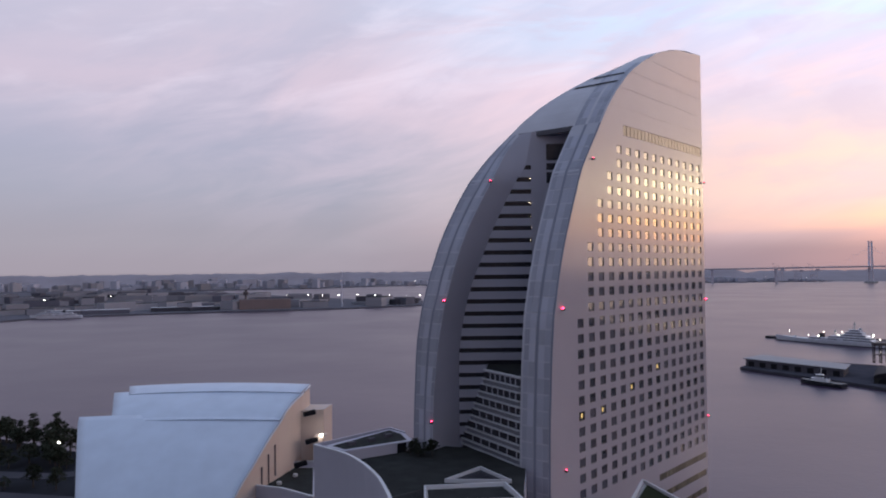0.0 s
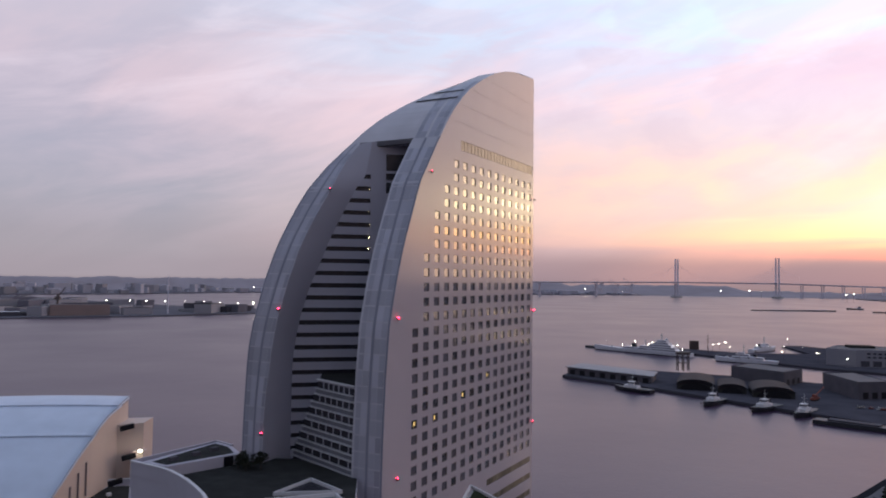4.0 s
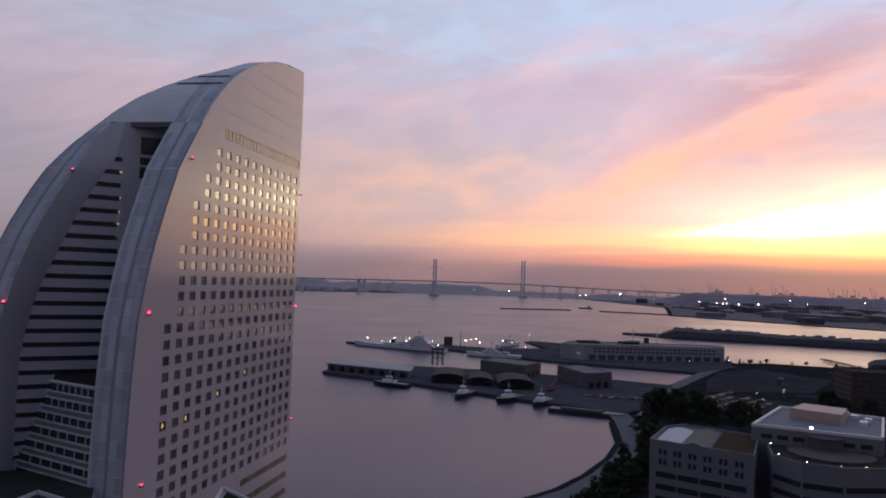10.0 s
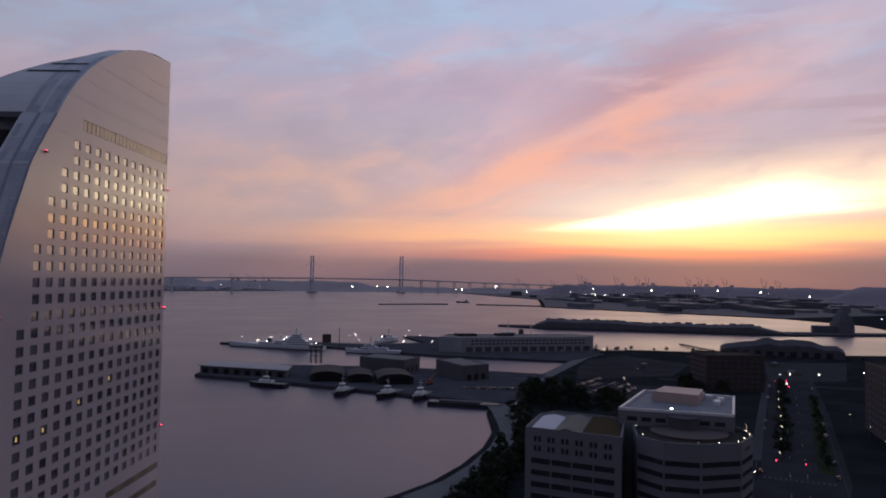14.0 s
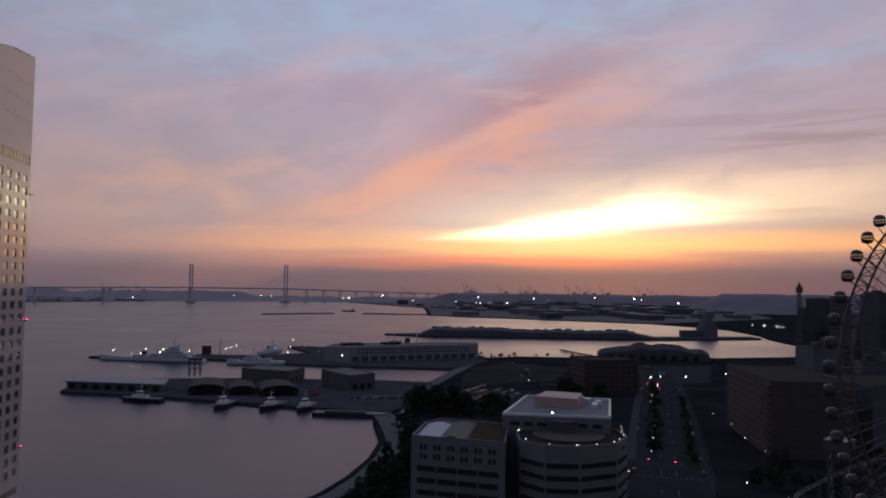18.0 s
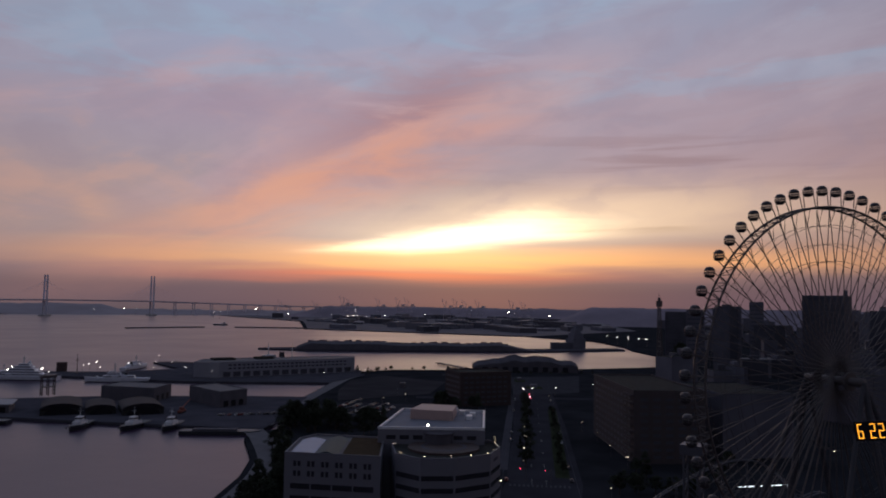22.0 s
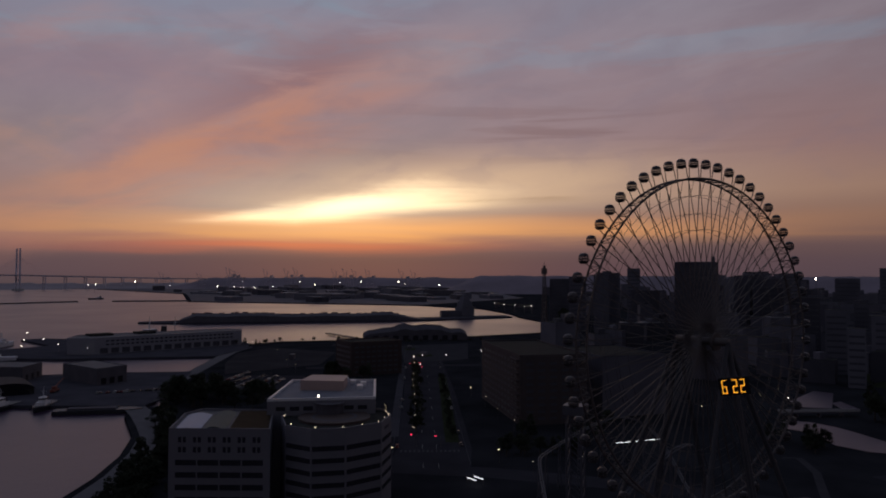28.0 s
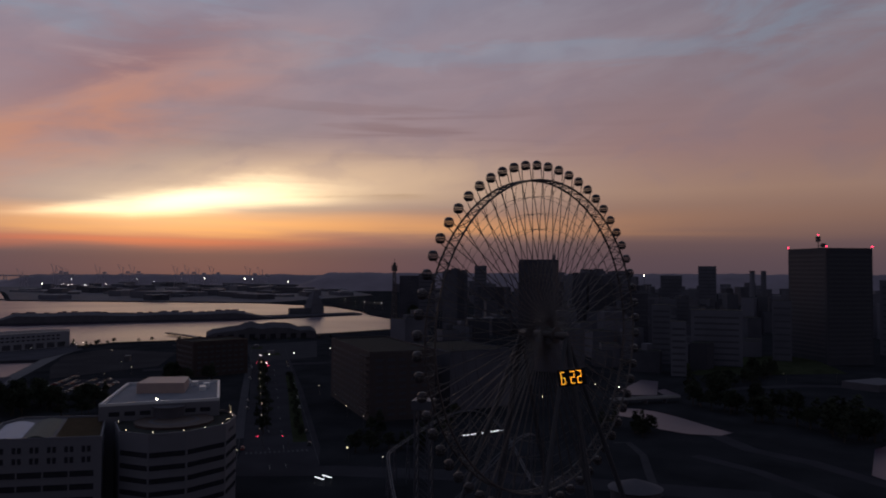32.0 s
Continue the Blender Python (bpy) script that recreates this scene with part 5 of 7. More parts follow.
def barrel(name, label, cx, cy, w, d, wall_h, rise, yaw, wall=ROOFDARK, group="barrel sheds"):
    b = thing(name, label, "shed", pose(cx, cy, 2.4, 0, 0, yaw), group)
    part("wall", slab(rect(0, 0, w, d, 0), 0, wall_h), wall, b)
    bm = bmesh.new()
    n = 12
    prev = None
    rings = []
    for y in (-d / 2 - 0.6, d / 2 + 0.6):
        rings.append([bm.verts.new((-(w / 2 + 0.4) * math.cos(math.pi * i / n), y, wall_h + rise * math.sin(math.pi * i / n))) for i in range(n + 1)])
    for i in range(n):
        bm.faces.new((rings[0][i], rings[0][i + 1], rings[1][i + 1], rings[1][i]))
    for r in rings:
        bm.faces.new(r)
    part("vault_roof", bm, SHEDROOF, b, "grey vaulted sheet roof", True)
    bm = bmesh.new()
    pts = [bm.verts.new((-(w / 2 - 2.5) * math.cos(math.pi * i / n), -d / 2 - 0.65, (wall_h + rise - 2.5) * math.sin(math.pi * i / n))) for i in range(n + 1)]
    bm.faces.new(pts)
    part("arched_opening", bm, DARK, b, "dark arched opening")
    return b


barrel("barrel_shed", "vaulted grey tug shed with a dark arched mouth", 326, 540, 27, 46, 4, 4.2, -32)
barrel("barrel_shed", "vaulted grey tug shed with a dark arched mouth", 343, 518, 20, 40, 3.5, 3.6, -32)
barrel("barrel_shed", "vaulted grey tug shed with a dark arched mouth", 360, 494, 28, 40, 4, 4.2, -30)
for pts, z in (([(396, 527), (427, 545), (411, 592), (380, 574)], 13.5), ([(407, 461), (434, 460), (448, 512), (421, 514)], 14.5)):
    wb = building("warehouse", "plain grey flat-roofed quay warehouse", pts, 2.4, z, CONCDARK, ROOFGREY, 0.5, "quay warehouses")
    windows(wb, pts[0], pts[1], [5.0], 3, 4.5, 4.6, DARK, False, 0.08, "roller_door")
gan = thing("quay_gantry", "tall dark steel quay gantry", "gantry", pose(370, 635, 2.4, 0, 0, -15))
for x in (-5, 0, 5):
    for y in (-2.5, 2.5):
        part("leg", rodded((x, y, 0), (x, y, 15), 0.5, 5), STEEL, gan)
part("top_deck", boxed(-6, -3.4, 15, 6, 3.4, 17.4), STEEL, gan)
part("crossbeam", boxed(-5.4, -3, 7, 5.4, 3, 7.7), STEEL, gan)
red = thing("mobile_crane", "red mobile crane parked on the quay", "crane", pose(372, 462, 2.4, 0, 0, 28))
part("carriage", boxed(-4.5, -1.4, 0.9, 4.5, 1.4, 2.4), RUST, red)
part("cab", boxed(-1.6, -1.3, 2.4, 1.6, 1.3, 4.4), RUST, red)
part("boom", rodded((0, 0, 3.6), (15, 0, 8.5), 0.5, 5, 0.3), RUST, red)
for x in (-3.3, -1.2, 1.2, 3.3):
    part("wheel", rodded((x, -1.5, 0.75), (x, 1.5, 0.75), 0.75, 10), RUBBER, red)
bl = thing("cargo_barge", "low dark barge moored along the quay", "barge", pose(337, 382, 0, 0, 0, -55))
part("hull", slab([(-24, -5), (22, -5), (27, 0), (22, 5), (-24, 5)], -0.6, 2.6), HULLDARK, bl)
part("deck_cargo", boxed(-16, -3.2, 2.6, 12, 3.2, 3.6), CONCDARK, bl)

# ---- vessels ----


def hull(L, B, hgt, draft=1.0, flare=0.8, sheer=0.25, n=14):
    """Boat hull with a pointed bow at +x."""
    bm = bmesh.new()
    prev = None
    for i in range(n + 1):
        f = i / n
        x = -L / 2 + L * f
        half = B / 2 * (1.0 if f < 0.55 else max(0.02, 1 - ((f - 0.55) / 0.45) ** 2.2)) * (0.85 + 0.15 * min(1, f * 6))
        top_ = hgt * (1 + sheer * max(0, (f - 0.5) * 2) ** 2)
        row = [bm.verts.new((x - (0.06 * L * max(0, f - 0.8) * 2), y, z)) if z < 0 else bm.verts.new((x, y, z)) for y, z in
               ((-half, top_), (-half * flare, -draft), (half * flare, -draft), (half, top_))]
        if prev:
            for k in range(3):
                bm.faces.new((prev[k], prev[k + 1], row[k + 1], row[k]))
            bm.faces.new((prev[3], prev[0], row[0], row[3]))
        else:
            bm.faces.new(row)
        prev = row
    bm.faces.new(prev[::-1])
    bmesh.ops.recalc_face_normals(bm, faces=bm.faces)
    return bm


def tug(x, y, yaw, L=33):
    t = thing("tug_boat", "harbour tug with dark hull and white wheelhouse moored stern-on", "boat", pose(x, y, 0, 0, 0, yaw), "moored tugs")
    part("hull", hull(L, 9.5, 2.2), HULLDARK, t, "dark rubber-fendered hull")
    part("bulwark", hull(L * 0.985, 9.3, 2.9, -2.2), HULLDARK, t)
    part("deckhouse", slab([(-5, -2.8), (6.5, -2.8), (8, 0), (6.5, 2.8), (-5, 2.8)], 2.2, 5.0, 0.95), WHITE, t, "white deckhouse")
    wh = part("wheelhouse", slab([(-1.5, -2.1), (3.6, -2.1), (4.6, 0), (3.6, 2.1), (-1.5, 2.1)], 5.0, 7.8, 0.92), WHITE, t, "white wheelhouse")
    part("wheelhouse_window", slab([(-1.45, -2.12), (3.6, -2.12), (4.62, 0), (3.6, 2.12), (-1.45, 2.12)], 6.3, 7.1, 0.99), SLOTGLASS, wh)
    part("mast", rodded((0.5, 0, 7.8), (0.2, 0, 14.0), 0.25, 6, 0.12), WSTEEL, t)
    part("yard", rodded((0.4, -1.8, 11.2), (0.4, 1.8, 11.2), 0.1, 5), WSTEEL, t)
    for yy in (-1.7, 1.7):
        part("funnel", rodded((-3.4, yy, 5.0), (-3.6, yy, 8.2), 0.55, 8), CONCDARK, t)
    part("winch", rodded((9.5, -1.2, 2.6), (9.5, 1.2, 2.6), 0.8, 8), STEEL, t)
    for i in range(6):
        part("tyre_fender", rodded((-10 + 4 * i, -4.95, 1.4), (-10 + 4 * i, -4.5, 1.4), 0.6, 8), RUBBER, t)
    return t


for bow, stern in (((262.4, 549.5), (278, 524)), ((284, 462), (314, 484)), ((304, 438), (336, 452)), ((320, 415), (348, 434))):
    dx, dy = bow[0] - stern[0], bow[1] - stern[1]
    tug((bow[0] + stern[0]) / 2, (bow[1] + stern[1]) / 2, math.degrees(math.atan2(dy, dx)))


SHIPWHITE = mat("dull_white_ship_paint", (0.60, 0.61, 0.66), 0.6, var=0.2, scale=0.3, spec=0.2)


def ship(name, label, bow, stern, B, hgt, tiers, masts, funnel, hullm=SHIPWHITE):
    L = math.hypot(bow[0] - stern[0], bow[1] - stern[1])
    s = thing(name, label, "ship", pose((bow[0] + stern[0]) / 2, (bow[1] + stern[1]) / 2, 0, 0, 0, math.degrees(math.atan2(bow[1] - stern[1], bow[0] - stern[0]))))
    part("hull", hull(L, B, hgt, 1.0, 0.85, 0.45), hullm, s, "long pale hull")
    part("boot_stripe", hull(L * 0.996, B * 1.005, 0.7, 1.0, 0.95, 0.0), HULLDARK, s)
    for (x0, x1, w, z0, z1) in tiers:
        d = part("deckhouse", slab([(x0, -w / 2), (x1 - 2, -w / 2), (x1, -w / 5), (x1, w / 5), (x1 - 2, w / 2), (x0, w / 2)], z0, z1, 0.97), SHIPWHITE, s, "white superstructure tier")
        part("window_band", slab([(x0 + 0.4, -w / 2 - 0.02), (x1 - 2, -w / 2 - 0.02), (x1 + 0.02, -w / 5), (x1 + 0.02, w / 5), (x1 - 2, w / 2 + 0.02), (x0 + 0.4, w / 2 + 0.02)], z0 + (z1 - z0) * 0.5, z0 + (z1 - z0) * 0.78, 0.995), SLOTGLASS, d)
    for x, z, h in masts:
        m = part("mast", rodded((x, 0, z), (x, 0, z + h), 0.7, 6, 0.25), WSTEEL, s)
        for k in (0.45, 0.7, 0.85):
            part("yard", rodded((x, -3.2 * (1.1 - k), z + h * k), (x, 3.2 * (1.1 - k), z + h * k), 0.25, 5), WSTEEL, m)
        part("radar", boxed(x - 1.6, -0.3, z + h * 0.55, x + 1.6, 0.3, z + h * 0.55 + 0.8), WSTEEL, m)
    for x, z, w, h in funnel:
        part("funnel", slab([(x - w, -w * 0.6), (x + w, -w * 0.6), (x + w, w * 0.6), (x - w, w * 0.6)], z, z + h, 0.85), HULLDARK, s, "dark funnel")
    part("foredeck_gun", rodded((L * 0.3, 0, hgt * 1.05), (L * 0.3, 0, hgt * 1.05 + 2), 1.5, 8, 1.0), WSTEEL, s)
    for x in (-L * 0.12, L * 0.02):
        for yy in (-B / 2 + 1, B / 2 - 1):
            part("lifeboat", rodded((x - 3, yy, hgt + 2.2), (x + 3, yy, hgt + 2.2), 1.0, 8), SHIPWHITE, s)
    return s


def deck_lamp(s, x, y, z):
    """A bare white deck lamp on a short stem."""
    d = part("deck_lamp", ball(0.42, z + 0.4, x, y), LAMPW, s, "bright white deck lamp")
    part("stem", rodded((x, y, z - 0.9), (x, y, z + 0.1), 0.08, 4), STEEL, d)


cutter = ship("patrol_ship", "large white coastguard patrol ship lit at its berth", (386, 872), (455, 762), 13, 4.3,
     [(-52, 22, 11, 4.3, 6.8), (-47, 0, 10, 6.8, 9.3), (-42, -13, 9.5, 9.3, 12.0), (-38, -18, 8.5, 12.0, 14.7), (-35, -22, 6.5, 14.7, 17.2)], [(-28, 17.2, 9), (-7, 9.3, 8), (-46, 9.3, 7)], [(8, 6.8, 2.6, 4.6)])
for k in range(12):
    xx = -44 + 5.6 * k
    part("hull_scuttle", boxed(xx, -6.56, 2.2, xx + 0.8, -6.40, 2.8), SLOTGLASS, cutter)
part("radar_dome", ball(1.6, 18.4, -34.0, 0, 2), SHIPWHITE, cutter, "white radar dome")
part("deck_crane", rodded((14, 2, 6.8), (20, 2, 12.0), 0.5, 6, 0.25), SHIPWHITE, cutter, "white deck crane")
part("landing_deck", boxed(-62, -5.2, 6.4, -52.2, 5.2, 6.9), CONCDARK, cutter, "grey landing deck at the stern")
for k in range(10):
    part("rail_post", rodded((24 + 3.4 * k, -5.0 + 0.42 * k, 4.4), (24 + 3.4 * k, -5.0 + 0.42 * k, 6.6), 0.1, 4), SHIPWHITE, cutter)
for x, y, z in ((24, 0, 7.4), (12, 0, 7.8), (-15, 0, 13.2), (-12, 2, 10.4), (-45, -3, 11.0), (-54, 0, 7.6)):
    deck_lamp(cutter, x, y, z)
pont = thing("berth_pontoon", "low dark berth behind the patrol ship", "pontoon")
part("deck", slab([(384, 894), (452, 786), (461, 792), (391, 899)], -0.6, 2.6), HULLDARK, pont)
for k in range(9):
    part("bollard", rodded((389 + 7.6 * k, 893 - 12 * k, 2.6), (389 + 7.6 * k, 893 - 12 * k, 3.4), 0.35, 6), STEEL, pont)
ship("patrol_boat", "smaller white coastguard patrol boat at the quay", (462, 728), (506, 682), 9, 4.0,
     [(-18, 14, 7, 4, 6.6), (-4, 10, 6, 6.6, 9.2), (1, 8, 5, 9.2, 11)], [(2, 11, 9)], [(-9, 6.6, 1.6, 3.0)])
ship("training_ship", "white ship with two masts behind the base building", (632, 690), (728, 655), 14, 8,
     [(-30, 26, 12, 8, 12), (-18, 20, 11, 12, 16), (2, 18, 10, 16, 20)], [(10, 20, 15), (-22, 16, 18)], [(-8, 16, 3, 7)])
ship("moored_cutter", "white cutter moored beyond the long jetty", (612, 830), (560, 806), 9, 4.0,
     [(-16, 12, 7, 4, 6.6), (-2, 9, 6, 6.6, 9.4)], [(2, 9.4, 9)], [(-9, 6.6, 1.6, 3.0)])
ship("harbour_ferry", "long white and red harbour ferry by the far pier", (-775, 1400), (-690, 1428), 16, 6,
     [(-36, 34, 13, 6, 9), (-30, 28, 12, 9, 12)], [(18, 12, 6)], [(-14, 12, 2.4, 4)])
ship("coaster", "small dark coaster crossing the bay", (1770, 2052), (1815, 2032), 10, 3.5,
     [(-18, -8, 8, 3.5, 9)], [(-12, 9, 6)], [(-15, 9, 1.2, 2)], HULLDARK)

# ---- coastguard base ----
K1 = [(548, 664), (562, 640), (712, 574), (733, 590), (722, 612), (582, 690)]
base = building("coastguard_building", "long pale coastguard base building with dark ground-floor bays", K1, 2.4, 18.5, mat("pale_base_wall", (0.23, 0.23, 0.27), 0.6, var=0.1, scale=0.1), ROOFGREY, 0.8)
windows(base, K1[1], K1[2], [5.6], 14, 8.0, 5.4, CITYGLASS, False, 0.02, "ground_bay")
windows(base, K1[1], K1[2], [12.0, 15.6], 28, 3.2, 1.3)
for x0, y0, w in ((585, 655, 24), (628, 634, 20)):
    part("roof_hall", boxed(-w / 2, -8, 18.56, w / 2, 8, 20.8, m=pose(x0 + 8, y0 + 14, 0, 0, 0, -24)), ROOFDARK, base, "dark roof hall")
building("pilot_hut", "dark square hut on the jetty", rect(500, 832, 11, 9, -30), 2.4, 12, BROWN, ROOFDARK, 0.4)
sm = thing("signal_mast", "tall dark signal mast on the quay", "mast", pose(492, 789, 2.4))
part("pole", rodded((0, 0, 0), (0, 0, 22), 0.6, 6, 0.3), STEEL, sm)
part("yard", rodded((-3, 0, 15), (3, 0, 15), 0.2, 5), STEEL, sm)
for pts, nm in (([(1366, 1955), (1604, 1899), (1605, 1910), (1368, 1966)], "breakwater"), ([(1664, 1828), (1790, 1650), (1800, 1656), (1674, 1836)], "breakwater")):
    tagged(link("breakwater", slab(pts, -1, 3.2, 1.0), CONCDARK), "low dark stone breakwater", "breakwater")
jt = thing("timber_jetty", "short dark jetty reaching into the basin", "jetty")
part("deck", slab([(850, 492), (905, 574), (899, 578), (843, 496)], 1.6, 2.6), CONCDARK, jt)
for i in range(6):
    part("pile", rodded((848 + 10 * i, 497 + 15 * i, -1), (848 + 10 * i, 497 + 15 * i, 1.6), 0.6, 6), STEEL, jt)

# ---- cruise terminal with its rolling green deck ----
term = thing("pier_terminal", "long cruise pier with a rolling dark deck", "pier")
A, Bv = Vector((1003, 938, 0)), Vector((1262, 600, 0))
ax = (Bv - A).normalized()
nx = Vector((-ax.y, ax.x, 0))
Lp = (Bv - A).length
bm = bmesh.new()
prev = None
for i in range(49):
    f = i / 48
    hgt = (17 + 0.9 * math.sin(f * 9.0) + 0.9 * math.sin(f * 23 + 1) - 3 * f) * min(1, f * 9 + 0.45) * min(1, (1 - f) * 5 + 0.25)
    c = A + ax * Lp * f
    row = [bm.verts.new(c + nx * o + Vector((0, 0, z))) for o, z in ((-36, 0), (-34, hgt * 0.75), (-16, hgt), (14, hgt * 0.9), (32, hgt * 0.7), (35, 0))]
    if prev:
        for k in range(5):
            bm.faces.new((prev[k], row[k], row[k + 1], prev[k + 1]))
    prev = row
part("deck", bm, CONCDARK, term, "rolling timber and grass deck")
prng = random.Random(21)
for k in range(26):
    f = 0.06 + 0.86 * (k + prng.uniform(-0.3, 0.3)) / 26
    c = A + ax * Lp * f + nx * prng.uniform(-18, 14)
    hz = (17 + 0.9 * math.sin(f * 9.0) + 0.9 * math.sin(f * 23 + 1) - 3 * f) * min(1, f * 9 + 0.45) * min(1, (1 - f) * 5 + 0.25)
    part("deck_kiosk", boxed(-prng.uniform(2, 7), -2.5, hz - 2.5, prng.uniform(2, 7), 2.5, hz + prng.uniform(0.2, 1.1), m=pose(c.x, c.y, 0, 0, 0, math.degrees(math.atan2(ax.y, ax.x)))), CONCDARK, term, "small shelter on the pier deck")
tip = A - ax * 70
part("pier_apron", slab([(A.x - 30, A.y - 24), (Bv.x - 30, Bv.y - 24), (1400, 470), (1440, 500), (Bv.x + 32, Bv.y + 25), (A.x + 30, A.y + 26), (tip.x + 8, tip.y + 8), (tip.x - 8, tip.y - 8)], -1, 2.6), QUAY, term)

# ---- container port and far shore ----


def crane(x, y, yaw, hgt=105):
    c = thing("container_crane", "tall container crane on the far quay", "crane", pose(x, y, 2, 0, 0, yaw), "container cranes")
    for px in (-14, 14):
        for py in (-12, 12):
            part("leg", rodded((px, py, 0), (px * 0.8, py, hgt * 0.55), 1.0, 5), STEELFAR, c)
        part("portal_beam", rodded((px, -12, hgt * 0.3), (px, 12, hgt * 0.3), 1.5, 5), STEELFAR, c)
    part("girder", boxed(-45, -5, hgt * 0.54, 26, 5, hgt * 0.565), STEELFAR, c)
    part("boom", rodded((14, 0, hgt * 0.56), (34, 0, hgt), 1.2, 5, 0.7), STEELFAR, c)
    part("apex", rodded((8, 0, hgt * 0.56), (4, 0, hgt * 0.85), 1.3, 5), STEELFAR, c)
    part("stay", rodded((4, 0, hgt * 0.85), (32, 0, hgt * 0.95), 0.5, 4), STEELFAR, c)
    part("machine_house", boxed(-30, -6, hgt * 0.58, -14, 6, hgt * 0.66), STEELFAR, c)


for a, d, h in ((50.3, 4100, 120), (50.6, 4150, 112), (51.0, 4080, 96), (53.0, 4200, 112), (54.5, 4250, 116), (55.2, 4200, 118), (58.1, 3900, 112), (58.9, 3950, 115), (59.6, 4000, 108), (60.6, 3900, 112), (63.2, 3700, 108), (64.1, 3700, 102), (45.7, 4300, 96), (48.3, 4200, 88), (24.2, 4350, 100), (25.4, 4400, 92), (26.4, 4400, 98)):
    crane(*at(0, a, d)[:2], 90 - a + 60, h)
rng = random.Random(11)


def town(n, a0, a1, d0, d1, ok, name, label, group, sizes, heights, mats):
    made = 0
    for i in range(n * 8):
        if made >= n:
            break
        a, d = rng.uniform(a0, a1), rng.uniform(d0, d1)
        x, y, _ = at(0, a, d)
        w, dd = rng.uniform(*sizes[0]), rng.uniform(*sizes[1])
        pts = rect(x, y, w, dd, rng.uniform(0, 90))
        if not all(ok(px, py) for px, py in pts):
            continue
        if name == "far_town_block":
            tagged(link(name, slab(pts, 2, rng.uniform(*heights)), rng.choice(mats)), label, "building", group)
            made += 1
            continue
        b = building(name, label, pts, 2, rng.uniform(*heights), rng.choice(mats), PORTGREY if name == "port_shed" else rng.choice((ROOFDARK, ROOFGREY)), 0, group)
        if name == "city_building" and d < 1800:
            z1 = b.children[0].data.vertices[-1].co.z
            part("roof_house", slab(rect(x, y, w * rng.uniform(0.25, 0.5), dd * 0.4, 40), z1 + 0.06, z1 + rng.uniform(3, 6)), rng.choice(mats), b)
        made += 1


def inside(poly):
    def test(x, y):
        r = False
        for (x0, y0), (x1, y1) in zip(poly, poly[1:] + poly[:1]):
            if (y0 > y) != (y1 > y) and x < (x1 - x0) * (y - y0) / (y1 - y0) + x0:
                r = not r
        return r
    return test


# grey shed walls with some distance haze mixed into the colour
PORTGREY = mat("port_grey_wall", (0.13, 0.125, 0.15), 0.8, var=0.2, scale=0.03, tone=0.8)
PIERL = [(-3500, 1150), (-1500, 1150), (-786, 1327), (-747, 1445), (-478, 1565), (-230, 1648), (-59, 1764), (100, 1830), (90, 1990), (-60, 1990), (-250, 2150), (-417, 2355), (-674, 2700), (-1100, 3300), (-3500, 3300)]
in_near, in_pier = inside(NEAR), inside(PIERL)
in_far = inside([(-3500, 3200), (-1000, 3350), (-650, 3500), (-120, 4035), (600, 4000), (1388, 3884), (2050, 3950), (2448, 4200), (3300, 3500), (4900, 3300), (4900, 4900), (-4900, 4900), (-4900, 3200)])
town(150, -34, 3, 1700, 3200, in_pier, "far_shed", "pale industrial shed across the water", "far sheds", ((25, 110), (18, 40)), (7, 24), (TOWNDARK, TOWNPALE, TOWNPALE))
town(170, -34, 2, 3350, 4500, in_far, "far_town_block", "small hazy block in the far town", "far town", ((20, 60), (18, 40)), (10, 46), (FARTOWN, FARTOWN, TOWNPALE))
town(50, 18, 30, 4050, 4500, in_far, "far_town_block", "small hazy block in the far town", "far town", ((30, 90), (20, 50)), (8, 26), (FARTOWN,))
town(90, 44, 72, 2150, 4200, in_near, "port_shed", "long port shed and stacks across the bay", "port sheds", ((60, 200), (30, 60)), (8, 26), (TOWNDARK, PORTGREY, CONCDARK))
town(240, 74, 118, 640, 3200, lambda x, y: in_near(x, y) and x > 560 and not (x < 1500 and y > 220) and not (x < 980 and -120 > y > -330), "city_building", "dim city block at dawn", "city blocks", ((14, 40), (12, 32)), (12, 50), (TOWNDARK, TOWNDARK, TOWNDARK, CITYPALE))
town(40, 76, 92, 900, 2600, lambda x, y: in_near(x, y) and x > 960 and y < 260, "city_building", "taller dim city block at dawn", "city blocks", ((18, 40), (16, 34)), (55, 88), (TOWNDARK,))
# long white-roofed sheds and a tall mast on the far pier
for x, y, w in ((-690, 1530, 90), (-560, 1610, 130), (-760, 1500, 60), (-420, 1660, 100)):
    building("long_shed", "long far shed with a pale roof", rect(x, y, w, 26, 20), 2.5, 11, TOWNDARK, WHITE, 0, "long sheds")
building("grain_store", "tall brown store on the far pier", rect(-395, 1655, 110, 34, 17), 2.5, 24, mat("dusty_brown_wall", (0.24, 0.18, 0.17), 0.8, var=0.15, scale=0.05), ROOFGREY, 0.5)
pm = thing("tall_mast", "tall thin pale mast on the far pier", "mast", pose(*at(2.5, -7.72, 1740)))
part("pole", rodded((0, 0, 0), (0, 0, 82), 1.4, 6, 0.7), HAZE, pm)
jc = thing("jib_crane", "dark jib crane on the far pier", "crane", pose(*at(2.5, -14.8, 1760)))
part("tower", rodded((0, 0, 0), (0, 0, 42), 3.0, 6, 2.2), STEEL, jc)
part("jib", rodded((0, 0, 36), (14, 4, 56), 1.6, 5, 0.8), STEEL, jc)
part("cab", boxed(-5, -4, 30, 5, 4, 37), STEEL, jc)

